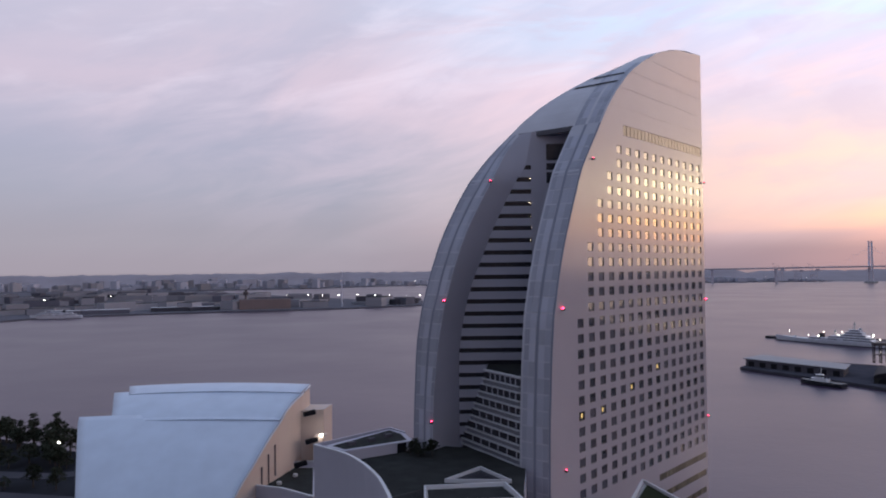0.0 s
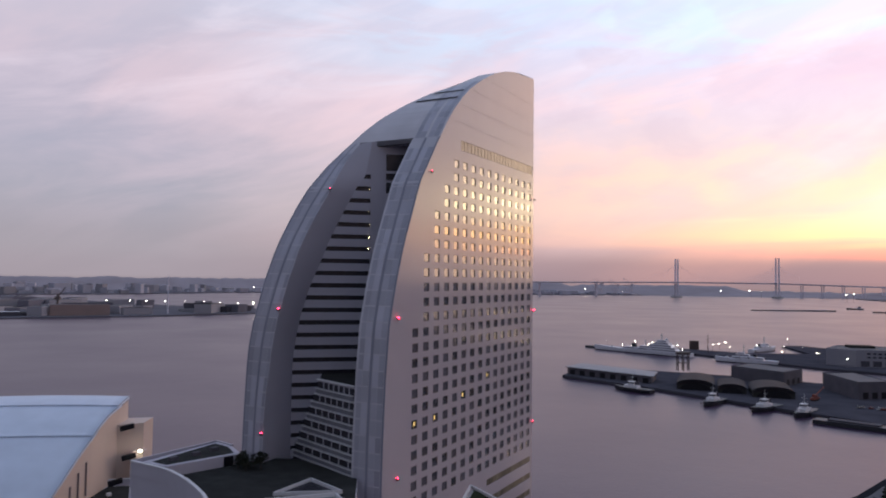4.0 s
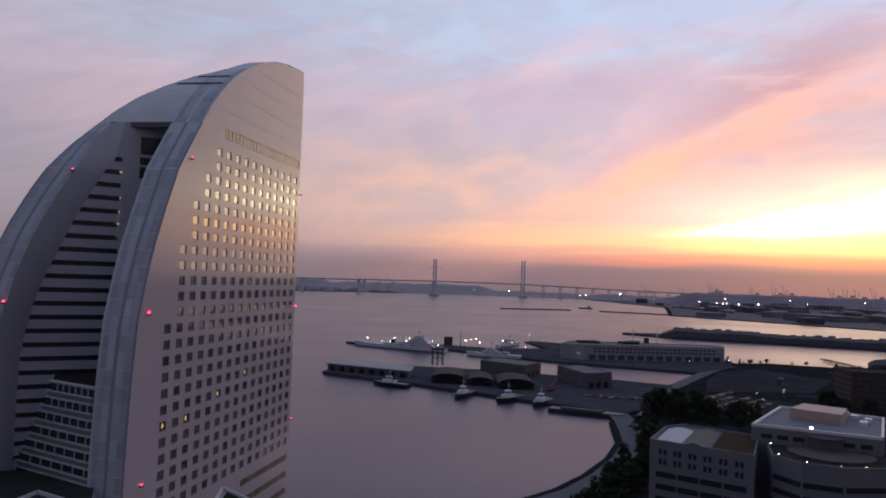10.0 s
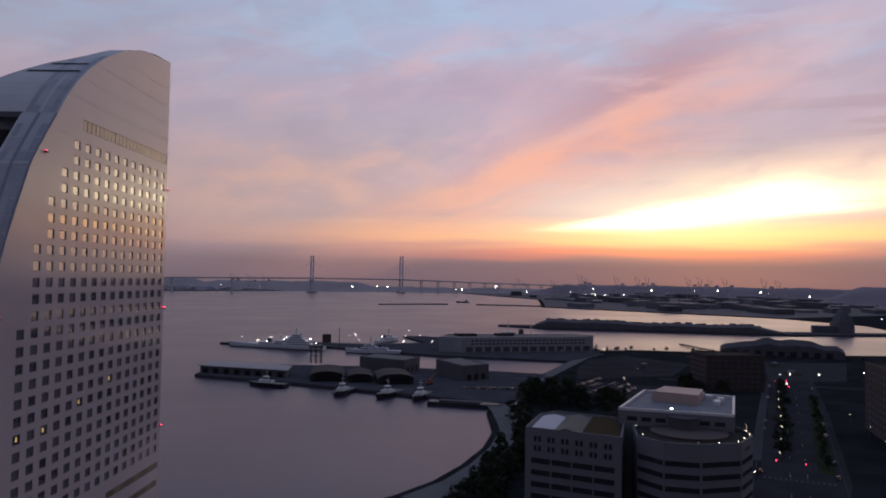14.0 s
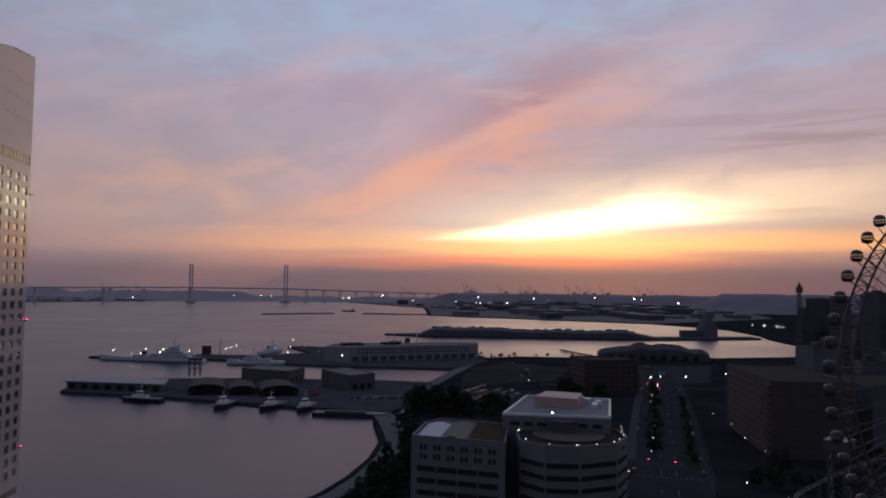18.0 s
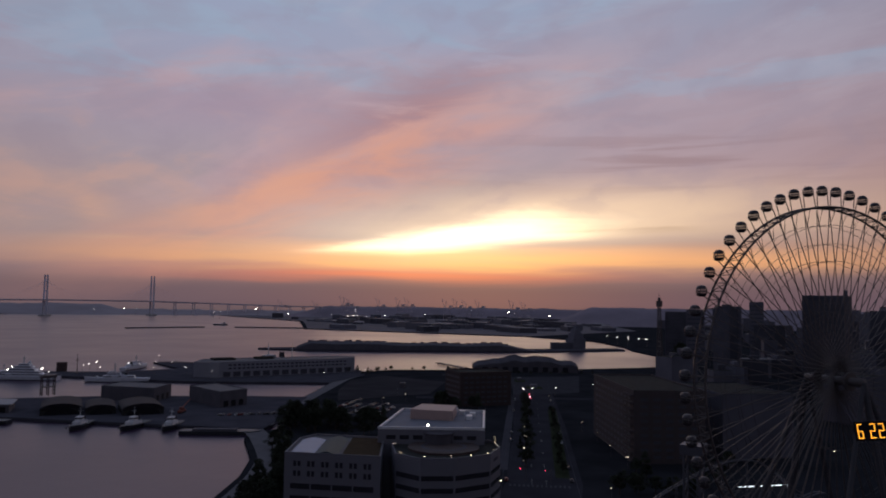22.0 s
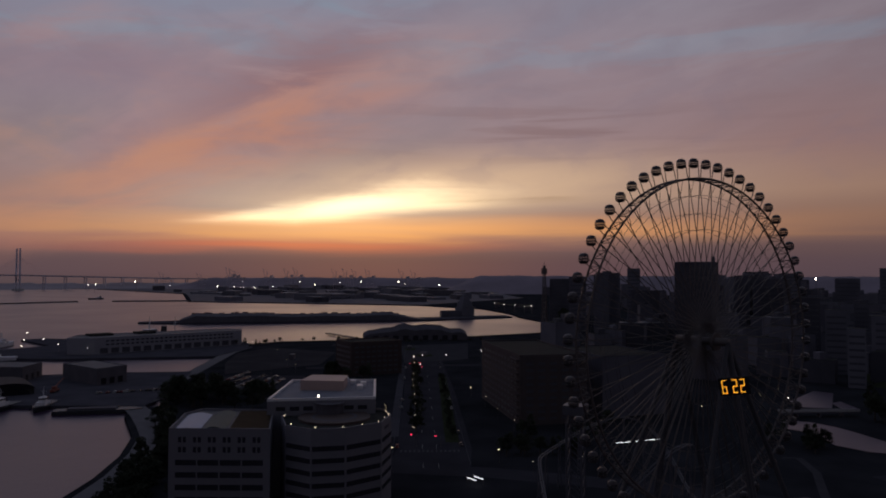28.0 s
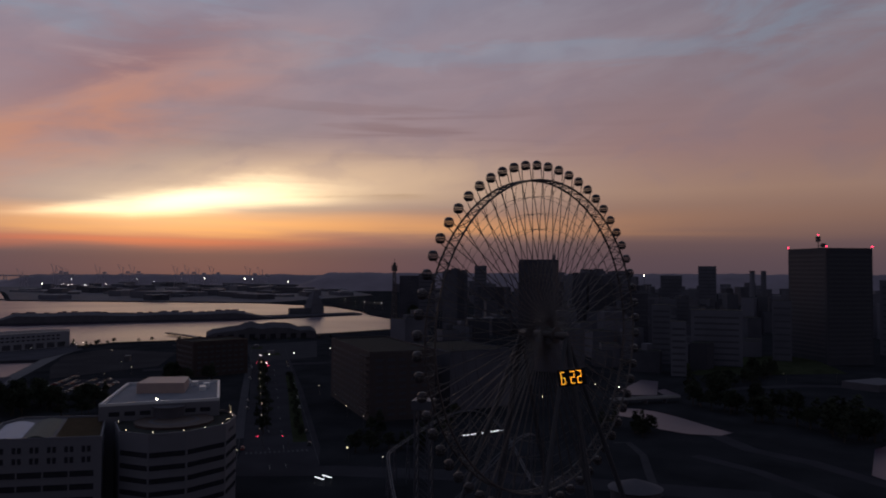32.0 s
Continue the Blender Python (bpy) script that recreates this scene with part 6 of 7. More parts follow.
# ---- roads, paths and canal ----


def strip_road(name, pts, width, material, label, z=2.03, cat="road"):
    bm = bmesh.new()
    prev = None
    for i, p in enumerate(pts):
        a, b = Vector(pts[max(0, i - 1)]), Vector(pts[min(len(pts) - 1, i + 1)])
        t = (b - a).normalized()
        n = Vector((-t.y, t.x)) * width / 2
        row = [bm.verts.new((p[0] + n.x, p[1] + n.y, z)), bm.verts.new((p[0] - n.x, p[1] - n.y, z))]
        if prev:
            bm.faces.new((prev[0], prev[1], row[1], row[0]))
        prev = row
    return tagged(link(name, bm, material), label, cat, kind="structure")


PROM = mat("pale_promenade", (0.16, 0.155, 0.165), 0.9, var=0.2, scale=0.1, spec=0.0)
strip_road("road_avenue", [(290, 135), (330, 150), (480, 222), (640, 302), (760, 362)], 36, ASPHALT, "wide dark avenue towards the harbour")
strip_road("road_cross", [(280, 190), (300, 110), (306, 40), (300, -60)], 16, ASPHALT, "dark cross street by the wheel", 2.04)
strip_road("road_far_cross", [(560, 380), (620, 300), (680, 190)], 14, ASPHALT, "dark cross street farther down the avenue", 2.04)
strip_road("road_quay", [(440, 420), (540, 475), (640, 530), (690, 548)], 12, PROM, "pale quay access road", 2.04)
strip_road("road_bank", [(560, -60), (600, -140), (610, -240)], 12, ASPHALT, "dark road along the canal", 2.04)
strip_road("pavement_walk", [(345, 180), (480, 246), (600, 304)], 5, PAVING, "pale paved walk beside the avenue", 2.05, "pavement")
strip_road("beach_promenade", [(380, 382), (356, 372), (338, 345), (315, 316), (298, 296), (266, 270), (232, 248), (204, 234), (176, 226)], 14, PROM, "curved pale promenade round the small bay", 2.05, "promenade")
strip_road("path_park", [(-260, 330), (-192, 316), (-165, 312), (-140, 320)], 9, PAVING, "pale path through the waterside park", 2.05, "path")
strip_road("path_park_near", [(-240, 290), (-172, 284), (-130, 275)], 12, PAVING, "pale path beside the hall", 2.05, "path")
for i, (x, y) in enumerate([(300 + 32 * k, 138 + 15.6 * k) for k in range(10)]):
    for o in (-3.4, 3.4):
        q = boxed(-4, -0.07, 2.06, 4, 0.07, 2.07, m=pose(x - 0.43 * o, y + 0.9 * o, 0, 0, 0, 26))
        tagged(link("lane_mark", q, CONC), "white lane dash on the avenue", "road marking", "lane marks", "structure")
KERB = mat("worn_kerb_stone", (0.085, 0.083, 0.095), 0.9, var=0.3, scale=0.2, spec=0.0)
for o in (-17.6, 17.6):
    q = [(300 + 46 * k - 0.43 * o, 138 + 22.4 * k + 0.9 * o) for k in range(11)]
    for (xa, ya), (xb, yb) in zip(q, q[1:]):
        L = math.hypot(xb - xa, yb - ya)
        tagged(link("kerb", boxed(0, -0.15, 2.0, L - 0.02, 0.15, 2.2, m=pose(xa, ya, 0, 0, 0, math.degrees(math.atan2(yb - ya, xb - xa)))), KERB), "pale stone kerb of the avenue", "kerb", "avenue kerbs", "structure")
for k in range(14):
    m = pose(324, 150, 0, 0, 0, 26) @ pose(0, -14 + 2.1 * k, 0)
    tagged(link("crossing_bar", boxed(-2.0, -0.45, 2.075, 2.0, 0.45, 2.085, m=m), KERB), "worn white bar of a zebra crossing", "road marking", "zebra crossing", "structure")
strip_road("median_grass", [(345, 147), (400, 173), (480, 210), (560, 248)], 7, GRASS, "dark planted strip along the middle of the avenue", 2.08, "verge")
land("car_park", [(430, 330), (455, 318), (520, 352), (500, 400), (470, 412), (420, 392)], 2.04, ASPHALT, "dark car park behind the trees", "car park", 1.9)
land("vacant_lot", [(500, 420), (590, 385), (690, 430), (700, 520), (640, 520), (560, 470)], 2.06, mat("bare_gravel", (0.050, 0.047, 0.052), 0.95, var=0.5, scale=0.03, spec=0.0), "bare vacant lot by the quay", "lot", 1.9)
for nm, pts in (("canal_reach", [(478, -4), (475, -19), (467, -30), (454, -40), (423, -59), (416, -64), (408, -57), (408, -41), (417, -27), (443, -20), (451, -5)]),
                ("canal_bend", [(393, -124), (402, -132), (345, -120), (336, -110), (343, -107)]),
                ("canal_pool", [(527, -17), (530, -33), (597, -38), (604, -26), (548, -9)]), ("canal_inlet", [(517, -41), (534, -49), (560, -40), (552, -34)])):
    tagged(link(nm, slab(pts[::-1], 1.9, 2.08), WATER), "still canal water among dark banks", "water", kind="structure")
FOOTWAY = mat("worn_footway", (0.055, 0.054, 0.062), 0.95, var=0.3, scale=0.1, spec=0.0)
strip_road("path_ride", [(379, -3), (381, -10), (356, -16), (322, -17), (293, -19)], 3.5, FOOTWAY, "pale curved path through the funfair ground", 2.06, "path")
strip_road("road_canal", [(424, -48), (379, -66), (360, -88), (333, -105), (300, -130)], 9, ASPHALT, "dim road beside the canal", 2.05)
strip_road("road_ramp", [(361, -39), (338, -62), (307, -80), (270, -100)], 7, ASPHALT, "dim ramp road towards the city", 2.06)
land("paved_lot", [(779, 398), (845, 340), (689, 277), (629, 317)][::-1], 2.05, FOOTWAY, "paved lot beyond the brown block", "lot", 1.9)
building("station_shed", "long low shed with a pale roof by the canal road", [(597, -167), (579, -186), (604, -212), (621, -199)], 2, 7, CONCDARK, FARYARD, 0)
fb = thing("footbridge", "low dim footbridge over the canal", "bridge", pose(497, -24, 2, 0, 0, -62))
part("deck", boxed(-24, -2.2, 2.2, 24, 2.2, 3.0), CONCDARK, fb)
for o in (-2.1, 2.1):
    part("parapet", boxed(-24, o - 0.15, 3.0, 24, o + 0.15, 4.1), CONC, fb, "pale bridge parapet")
for o in (-14, 0, 14):
    part("pier", boxed(o - 0.6, -1.8, -3.0, o + 0.6, 1.8, 2.2), CONCDARK, fb)
wall = thing("embankment", "grassy embankment beyond the canal", "embankment")
part("bank", slab([(640, -70), (680, -195), (800, -195), (740, -60)], 2, 5, 0.9), GRASS, wall)

plot_rng = random.Random(33)
PLOTS = (((455, 262), 24, 16), ((486, 290), 18, 12), ((640, 372), 30, 18), ((668, 400), 22, 14), ((720, 430), 34, 20), ((610, 430), 26, 12), ((760, 470), 20, 14), ((700, 330), 24, 16), ((752, 372), 28, 12), ((800, 420), 22, 14))
for (px_, py_), w_, d_ in PLOTS:
    yaw_ = 27 + plot_rng.uniform(-6, 6)
    land("plot", rect(px_, py_, w_, d_, yaw_), 2.09, plot_rng.choice((FOOTWAY, PAVING, GRASS)), "small worn plot of ground near the quay", "ground", 1.9)
    if plot_rng.random() < 0.6:
        building("site_hut", "low dim hut on a plot near the quay", rect(px_ + 3, py_ + 2, w_ * 0.35, d_ * 0.4, yaw_), 2.09, 2 + plot_rng.uniform(3, 5.5), plot_rng.choice((CONCDARK, CITYPALE)), plot_rng.choice((ROOFGREY, FARYARD)), 0, "site huts")

# ---- trees ----


def tree_mesh(seed, hgt, spread, clumps=30, leaves=44):
    r = random.Random(seed)
    tr = bmesh.new()
    rod(tr, (0, 0, 0), (0.1, 0, hgt * 0.45), hgt * 0.035, 7, hgt * 0.022)
    tips = []
    for i in range(6):
        a = 2 * math.pi * i / 6 + r.uniform(-0.4, 0.4)
        t = (math.cos(a) * spread * 0.55, math.sin(a) * spread * 0.55, hgt * r.uniform(0.55, 0.85))
        rod(tr, (0.1, 0, hgt * r.uniform(0.3, 0.45)), t, hgt * 0.014, 5, hgt * 0.005)
        tips.append(t)
    cr = bmesh.new()
    for i in range(clumps):
        a, q = r.uniform(0, 2 * math.pi), math.sqrt(r.random())
        zf = r.uniform(0.32, 1.0)
        rad = spread * (1 - 0.75 * max(0, zf - 0.55) / 0.45) * q
        c = Vector((math.cos(a) * rad, math.sin(a) * rad, hgt * zf))
        for k in range(leaves):
            d = Vector((r.gauss(0, 1), r.gauss(0, 1), r.gauss(0, 0.7))) * spread * 0.16
            s = r.uniform(0.16, 0.36) * hgt / 9
            e = Euler((r.uniform(-1, 1), r.uniform(-1, 1), r.uniform(0, 6.3))).to_matrix()
            cr.faces.new([cr.verts.new(c + d + e @ Vector(v) * s) for v in ((-1, -0.6, 0), (1, -0.6, 0.2), (0.8, 0.7, 0), (-0.8, 0.6, -0.2))])
    out_ = []
    for nm, b, m in (("trunk", tr, BARK), ("crown", cr, LEAF)):
        me = bpy.data.meshes.new(nm)
        b.to_mesh(me)
        b.free()
        me.materials.append(m)
        out_.append(me)
    return out_


TREES = [tree_mesh(1, 10, 4.2), tree_mesh(2, 11, 4.8), tree_mesh(3, 9, 3.6, 22), tree_mesh(4, 12, 3.2, 24)]
rng = random.Random(5)


def tree(x, y, s=1.0, z=2.0, group="waterside trees"):
    k = rng.randrange(4)
    m = pose(x, y, z, 0, 0, rng.uniform(0, 360)) @ Matrix.Diagonal((s, s, s * rng.uniform(0.85, 1.15), 1))
    t = thing("tree", "dark leafy tree on the waterfront", "tree", m, group)
    share("trunk", TREES[k][0], t)
    share("crown", TREES[k][1], t)


def row_of_trees(pts, n, jitter, s0, s1):
    for i in range(n):
        f = (i + 0.5) / n * (len(pts) - 1)
        k = min(int(f), len(pts) - 2)
        x = pts[k][0] + (pts[k + 1][0] - pts[k][0]) * (f - k) + rng.uniform(-jitter, jitter)
        y = pts[k][1] + (pts[k + 1][1] - pts[k][1]) * (f - k) + rng.uniform(-jitter, jitter)
        tree(x, y, rng.uniform(s0, s1))


row_of_trees([(366, 352), (384, 362), (404, 362), (400, 338), (384, 330), (366, 340)], 24, 7, 1.0, 1.5)
row_of_trees([(396, 335), (404, 318), (420, 318), (398, 296), (370, 300)], 16, 8, 0.9, 1.3)
row_of_trees([(330, 325), (300, 288), (270, 260), (240, 240), (215, 224), (190, 212)], 34, 5, 0.7, 1.15)
row_of_trees([(180, 205), (205, 205), (230, 222), (250, 235), (275, 240), (300, 262)], 26, 8, 0.7, 1.1)
row_of_trees([(640, 345), (700, 380), (760, 420)], 6, 8, 0.4, 0.7)
row_of_trees([(-228, 378), (-208, 366), (-190, 356), (-172, 340)], 14, 6, 0.9, 1.4)
row_of_trees([(-196, 328), (-176, 330), (-160, 322)], 7, 5, 0.7, 1.1)
row_of_trees([(-200, 300), (-178, 298), (-150, 290)], 6, 4, 0.5, 0.8)
row_of_trees([(690, 545), (730, 562), (770, 550), (830, 475)], 12, 5, 0.35, 0.6)
row_of_trees([(800, 440), (818, 410), (845, 370), (880, 338)], 13, 6, 0.3, 0.5)
row_of_trees([(355, 172), (430, 208), (520, 252), (600, 292)], 20, 3, 0.6, 0.9)
row_of_trees([(420, 4), (412, -16), (404, -20), (395, -12)], 8, 4, 0.7, 1.0)
row_of_trees([(505, -52), (480, -70), (450, -90), (420, -115), (400, -130)], 20, 9, 1.0, 1.5)
row_of_trees([(548, -52), (540, -76), (490, -98), (470, -122), (442, -138), (408, -122)], 22, 8, 0.9, 1.4)
row_of_trees([(560, -70), (600, -100), (640, -120), (690, -130)], 20, 9, 0.9, 1.3)
row_of_trees([(570, 350), (520, 330), (505, 310), (530, 292)], 12, 6, 0.8, 1.2)
row_of_trees([(600, 655), (640, 622), (680, 596), (715, 570)], 14, 3, 0.5, 0.7)
row_of_trees([(350, 150), (460, 201), (556, 247)], 26, 1.5, 0.35, 0.5)
row_of_trees([(395, 118), (330, 112), (345, 84), (420, 88)], 22, 6, 0.6, 0.9)
row_of_trees([(600, 210), (680, 240), (760, 262)], 18, 14, 0.6, 0.9)
row_of_trees([(1150, 300), (1160, 306)], 3, 5, 2.2, 2.6)
for x, y in ((-11, 240), (-8.5, 238), (-6.5, 240.5), (-4, 238.5), (-9.5, 242.5)):
    tree(x * 0.606, y * 0.606, 0.28, 50.02, "roof garden shrubs")

# ---- lamps ----
pole_me, head_me, bulb_me, far_me = [bpy.data.meshes.new(n) for n in ("pole", "arm", "bulb", "bulb")]
b = rodded((0, 0, 0), (0, 0, 7.6), 0.12, 6, 0.07)
b.to_mesh(pole_me)
b = rodded((0, 0, 7.5), (0.9, 0, 7.75), 0.07, 5)
b.to_mesh(head_me)
b = ball(0.21, 7.6, 1.0)
b.to_mesh(bulb_me)
far_bulb = ball(0.36, 7.6, 1.0)
pole_me.materials.append(STEEL)
head_me.materials.append(STEEL)
bulb_me.materials.append(LAMP)
bright_me = far_me
far_bulb.to_mesh(bright_me)
bright_me.materials.append(LAMPW)


def street_lamp(x, y, z=2.0, s=1.0, bright=False, label="street lamp with a small warm light", grp="street lamps"):
    t = thing("street_lamp", label, "street lamp", pose(x, y, z, 0, 0, (x * 37) % 360) @ Matrix.Diagonal((s, s, s, 1)), grp)
    share("pole", pole_me, t)
    share("arm", head_me, t)
    share("bulb", bright_me if bright else bulb_me, t)


for i in range(9):
    street_lamp(345 + 31 * i, 168 + 15.2 * i, 2, 0.8)
for x, y in ((478, 190), (447, 168), (410, 146), (385, 128), (316, 112), (302, 92), (318, 76), (362, 58), (300, 158)):
    street_lamp(x, y, 2, 0.8)
for x, y in ((622, 305), (634, 300), (572, 275), (650, 285), (700, 268), (740, 250)):
    street_lamp(x, y, 2, 1.0, True)
for x, y in ((495, 369), (470, 343), (530, 370), (408, 311), (640, 470), (560, 400)):
    street_lamp(x, y, 2, 0.9)
for x, y in ((766, 26), (805, -59), (512, -7), (461, 38), (743, -86), (614, -133), (620, -170), (520, 8)):
    street_lamp(x, y, 2, 1.0, x in (805, 512, 766))
for x, y in ((-206, 366), (-172, 335), (-178, 296)):
    street_lamp(x, y, 2, 1.1, True)
# quay lamps of the coastguard base
for x, y, s in ((402, 868, 1.7), (425, 838, 2.0), (440, 800, 1.9), (452, 785, 2.0), (505, 800, 1.8), (518, 806, 1.9), (508, 770, 1.6), (530, 810, 2.1), (545, 775, 2.0), (560, 772, 1.7), (580, 770, 1.9), (600, 765, 1.8), (655, 862, 1.8), (540, 720, 1.6), (560, 690, 1.9), (585, 700, 1.6), (552, 640, 1.7), (640, 560, 1.2), (686, 545, 1.3), (700, 548, 1.2)):
    street_lamp(x, y, 2.4, s * 0.62, True, "quay lamp with a bright white light", "quay lamps")
# lights on the far pier, the port and the far shores
for a, d in ((-11.8, 2050), (-10.3, 2020), (-9.1, 1990), (-7.9, 1960), (-6.6, 1930), (-5.2, 1900), (-4.0, 1880), (-2.8, 1850), (-1.7, 1840), (-0.5, 1850), (0.6, 1880), (-19.2, 2700), (-24, 2300), (-28, 2000)):
    street_lamp(*at(0, a, d)[:2], 2.5, 2.6, True, "tall yard lamp on the far pier", "yard lamps")
for a, d, s in ((-2.1, 4100, 3.0), (-1.7, 4050, 3.0), (-9.7, 3900, 3.2), (23.2, 4150, 4.5), (25.9, 4120, 3.0), (32.8, 4150, 4.2), (34.8, 4200, 4.8), (35.5, 4200, 4.5), (40.8, 3650, 4.0), (41.2, 3600, 4.6), (43.9, 3500, 6.5), (46.2, 3400, 4.0), (49.4, 3250, 4.2), (50.6, 3150, 3.6), (51.0, 3150, 3.6), (51.3, 3120, 3.6), (52.0, 3120, 3.6), (53.4, 3120, 4.0), (51.1, 4150, 5), (55.4, 4200, 5), (58.3, 4150, 5), (60.0, 4150, 5.5), (63.3, 3900, 5), (62.8, 2900, 7.0), (65.9, 2900, 5.5), (56.4, 3700, 4), (75.8, 1500, 5.5), (70.2, 1750, 2.0), (70.9, 1700, 2.0), (71.6, 1680, 2.0), (72.4, 1650, 2.0), (73.0, 1600, 2.2), (92.7, 3000, 9.0), (81, 1450, 2.2), (86, 1300, 2.0)):
    street_lamp(*at(0, a, d)[:2], 2.0, s, True, "bright floodlight mast of the far port", "floodlight masts")


def beacon_red(x, y, z, r=0.6, label="small red warning light", cat="warning light", grp="red lights"):
    t = thing("warning_light", label, cat, pose(x, y, z), grp)
    part("stem", rodded((0, 0, -1.0), (0, 0, 0), 0.12, 5), STEEL, t)
    part("lamp", ball(r, r * 0.6), REDLAMP, t)


for (x, y) in (Q1[0], Q1[1], Q1[3]):
    beacon_red(x, y, 109.3, 0.9, "red beacon on the office tower roof")
beacon_red(745, -190, 120, 0.8, "red beacon on the roof aerial")
for x, y in ((625.7, 309.2), (635.4, 304.3), (604.4, 287.8), (577.8, 278.5)):
    beacon_red(x, y, 3.0, 0.34, "small red light over the road")
for x, y in ((330, 159.5), (333, 148)):
    t = thing("traffic_light", "traffic light showing red over the avenue", "traffic light", pose(x, y, 2, 0, 0, 115), "traffic lights")
    part("pole", rodded((0, 0, 0), (0, 0, 6), 0.11, 6), STEEL, t)
    part("arm", rodded((0, 0, 5.7), (2.5, 0, 5.7), 0.07, 5), STEEL, t)
    part("signal_head", boxed(1.6, -0.2, 5.4, 3.0, 0.2, 6.0), STEEL, t)
    part("red_lens", ball(0.26, 5.7, 2.7, 0.22), REDLAMP, t)
for x, y in ((231, 133), (238, 130.2), (224.8, 137), (219.5, 145), (245, 131.8), (252, 133.8), (257, 137.6), (221, 156), (233, 167.6), (246, 170.5), (260, 162)):
    t = thing("helipad_light", "small white rooftop edge light", "lamp", pose(x, y, 32.9), "helipad lights")
    part("stem", boxed(-0.08, -0.08, -0.85, 0.08, 0.08, 0.1), STEEL, t)
    part("bulb", ball(0.12, 0.2), LAMP, t)
t = thing("roof_floodlight", "bright warm floodlight on the hospital roof", "lamp", pose(249, 163, 37.6))
part("pole", rodded((0, 0, -5.6), (0, 0, 0.4), 0.1, 5), STEEL, t)
part("bulb", ball(0.42, 0.6), LAMPW, t)
t = thing("edge_sign", "pale lit frame at the roof edge of the hospital block", "light", pose(260.6, 139.9, 32.0, 0, 0, 40))
SIGNGLOW = glow_mat("sign_edge_glow", (1.0, 0.88, 0.55), 0.5)
part("backing", boxed(-1.6, -0.1, 0.0, 1.6, 0.1, 2.6), CONCDARK, t)
for x0, z0, x1, z1 in ((-1.6, 0.0, -1.35, 2.6), (1.35, 0.0, 1.6, 2.6), (-1.34, 2.38, 1.34, 2.6), (-1.34, 0.0, 1.34, 0.2)):
    part("light_strip", boxed(x0, -0.22, z0, x1, -0.11, z1), SIGNGLOW, t, "pale glowing strip")
for k in range(5):
    part("wall_letter", boxed(-9.0 + 1.3 * k, -0.14, -2.6, -8.2 + 1.3 * k, -0.02, -1.6, m=pose(238, 129, 32, 0, 0, 14) @ pose(13, 0, 0)), CONCDARK, octo, "small dark sign character")
# strip lights of the funfair canopy
for (x0, y0), (x1, y1) in (((366, 70), (372, 64)), ((373.5, 62.5), (376.5, 59.5)), ((378, 58), (384, 52)), ((280, 113), (277, 108)), ((283, 111), (280, 106))):
    t = thing("canopy_light", "white strip light under a low canopy", "light", None, "canopy lights")
    part("tube", rodded((x0, y0, 4.6), (x1, y1, 4.6), 0.16, 6), glow_mat("tube_glow", (0.85, 0.9, 1.0), 2.5), t)
    part("post", rodded((x0, y0, 2), (x0, y0, 4.6), 0.08, 5), STEEL, t)
    part("post", rodded((x1, y1, 2), (x1, y1, 4.6), 0.08, 5), STEEL, t)

# ---- funfair at the foot of the wheel ----
fun = building("wheel_station", "dark boarding building at the foot of the wheel", rect(226, 18, 46, 26, -34), 2, 10, CONCDARK, ROOFDARK, 0.8)
for i in range(3):
    part("roof_canopy", boxed(-20 + 14 * i, -14, 10.3, -9 + 14 * i, 14, 11.2, m=pose(226, 18, 0, 0, 0, -34)), WSTEEL, fun)
co = thing("roller_coaster", "dim roller coaster with a looping track on trestles", "roller coaster")
pts = []
for i in range(73):
    a = 2 * math.pi * i / 72
    pts.append(Vector((278 + 46 * math.cos(a) + 10 * math.cos(3 * a), 52 + 30 * math.sin(a), 16 + 9 * math.sin(2 * a) + 5 * math.cos(3 * a))))
CO = mat("pale_track_paint", (0.075, 0.075, 0.095), 0.5, var=0.1)
for k, o in enumerate((-0.6, 0.6)):
    bm = bmesh.new()
    for p, q in zip(pts, pts[1:]):
        rod(bm, p + Vector((o, o, 0)), q + Vector((o, o, 0)), 0.22, 5)
    part("rail", bm, CO, co)
for i in range(0, 72, 3):
    p = pts[i]
    for dx, dy in ((-1.6, 0), (1.6, 0)):
        part("trestle_leg", rodded((p.x + dx * 1.6, p.y + dy, 2), (p.x + dx * 0.4, p.y, p.z), 0.2, 5), CO, co)
    part("trestle_tie", rodded((p.x - 1.6, p.y, p.z * 0.5), (p.x + 1.6, p.y, p.z * 0.5), 0.14, 4), CO, co)
tw = thing("lift_tower", "pale lattice lift tower of a ride", "tower", pose(*at(2, 76.2, 246)))
for x in (-2.4, 2.4):
    for y in (-2.4, 2.4):
        part("post", rodded((x, y, 0), (x, y, 39), 0.35, 5), CO, tw)
for z in range(3, 39, 4):
    for x in (-2.4, 2.4):
        part("brace", rodded((x, -2.4, z), (x, 2.4, z + 4), 0.16, 4), CO, tw)
    for y in (-2.4, 2.4):
        part("brace", rodded((-2.4, y, z), (2.4, y, z + 4), 0.16, 4), CO, tw)
part("head", boxed(-3.4, -3.4, 39, 3.4, 3.4, 42), CO, tw)
rd = thing("ride_dome", "pale round ride roof on the funfair ground", "ride", pose(*at(2, 92.0, 285)))
part("drum", rodded((0, 0, 0), (0, 0, 5), 9, 20), CONCDARK, rd)
part("cone_roof", rodded((0, 0, 5), (0, 0, 8), 10, 20, 1.0), CONCDARK, rd)

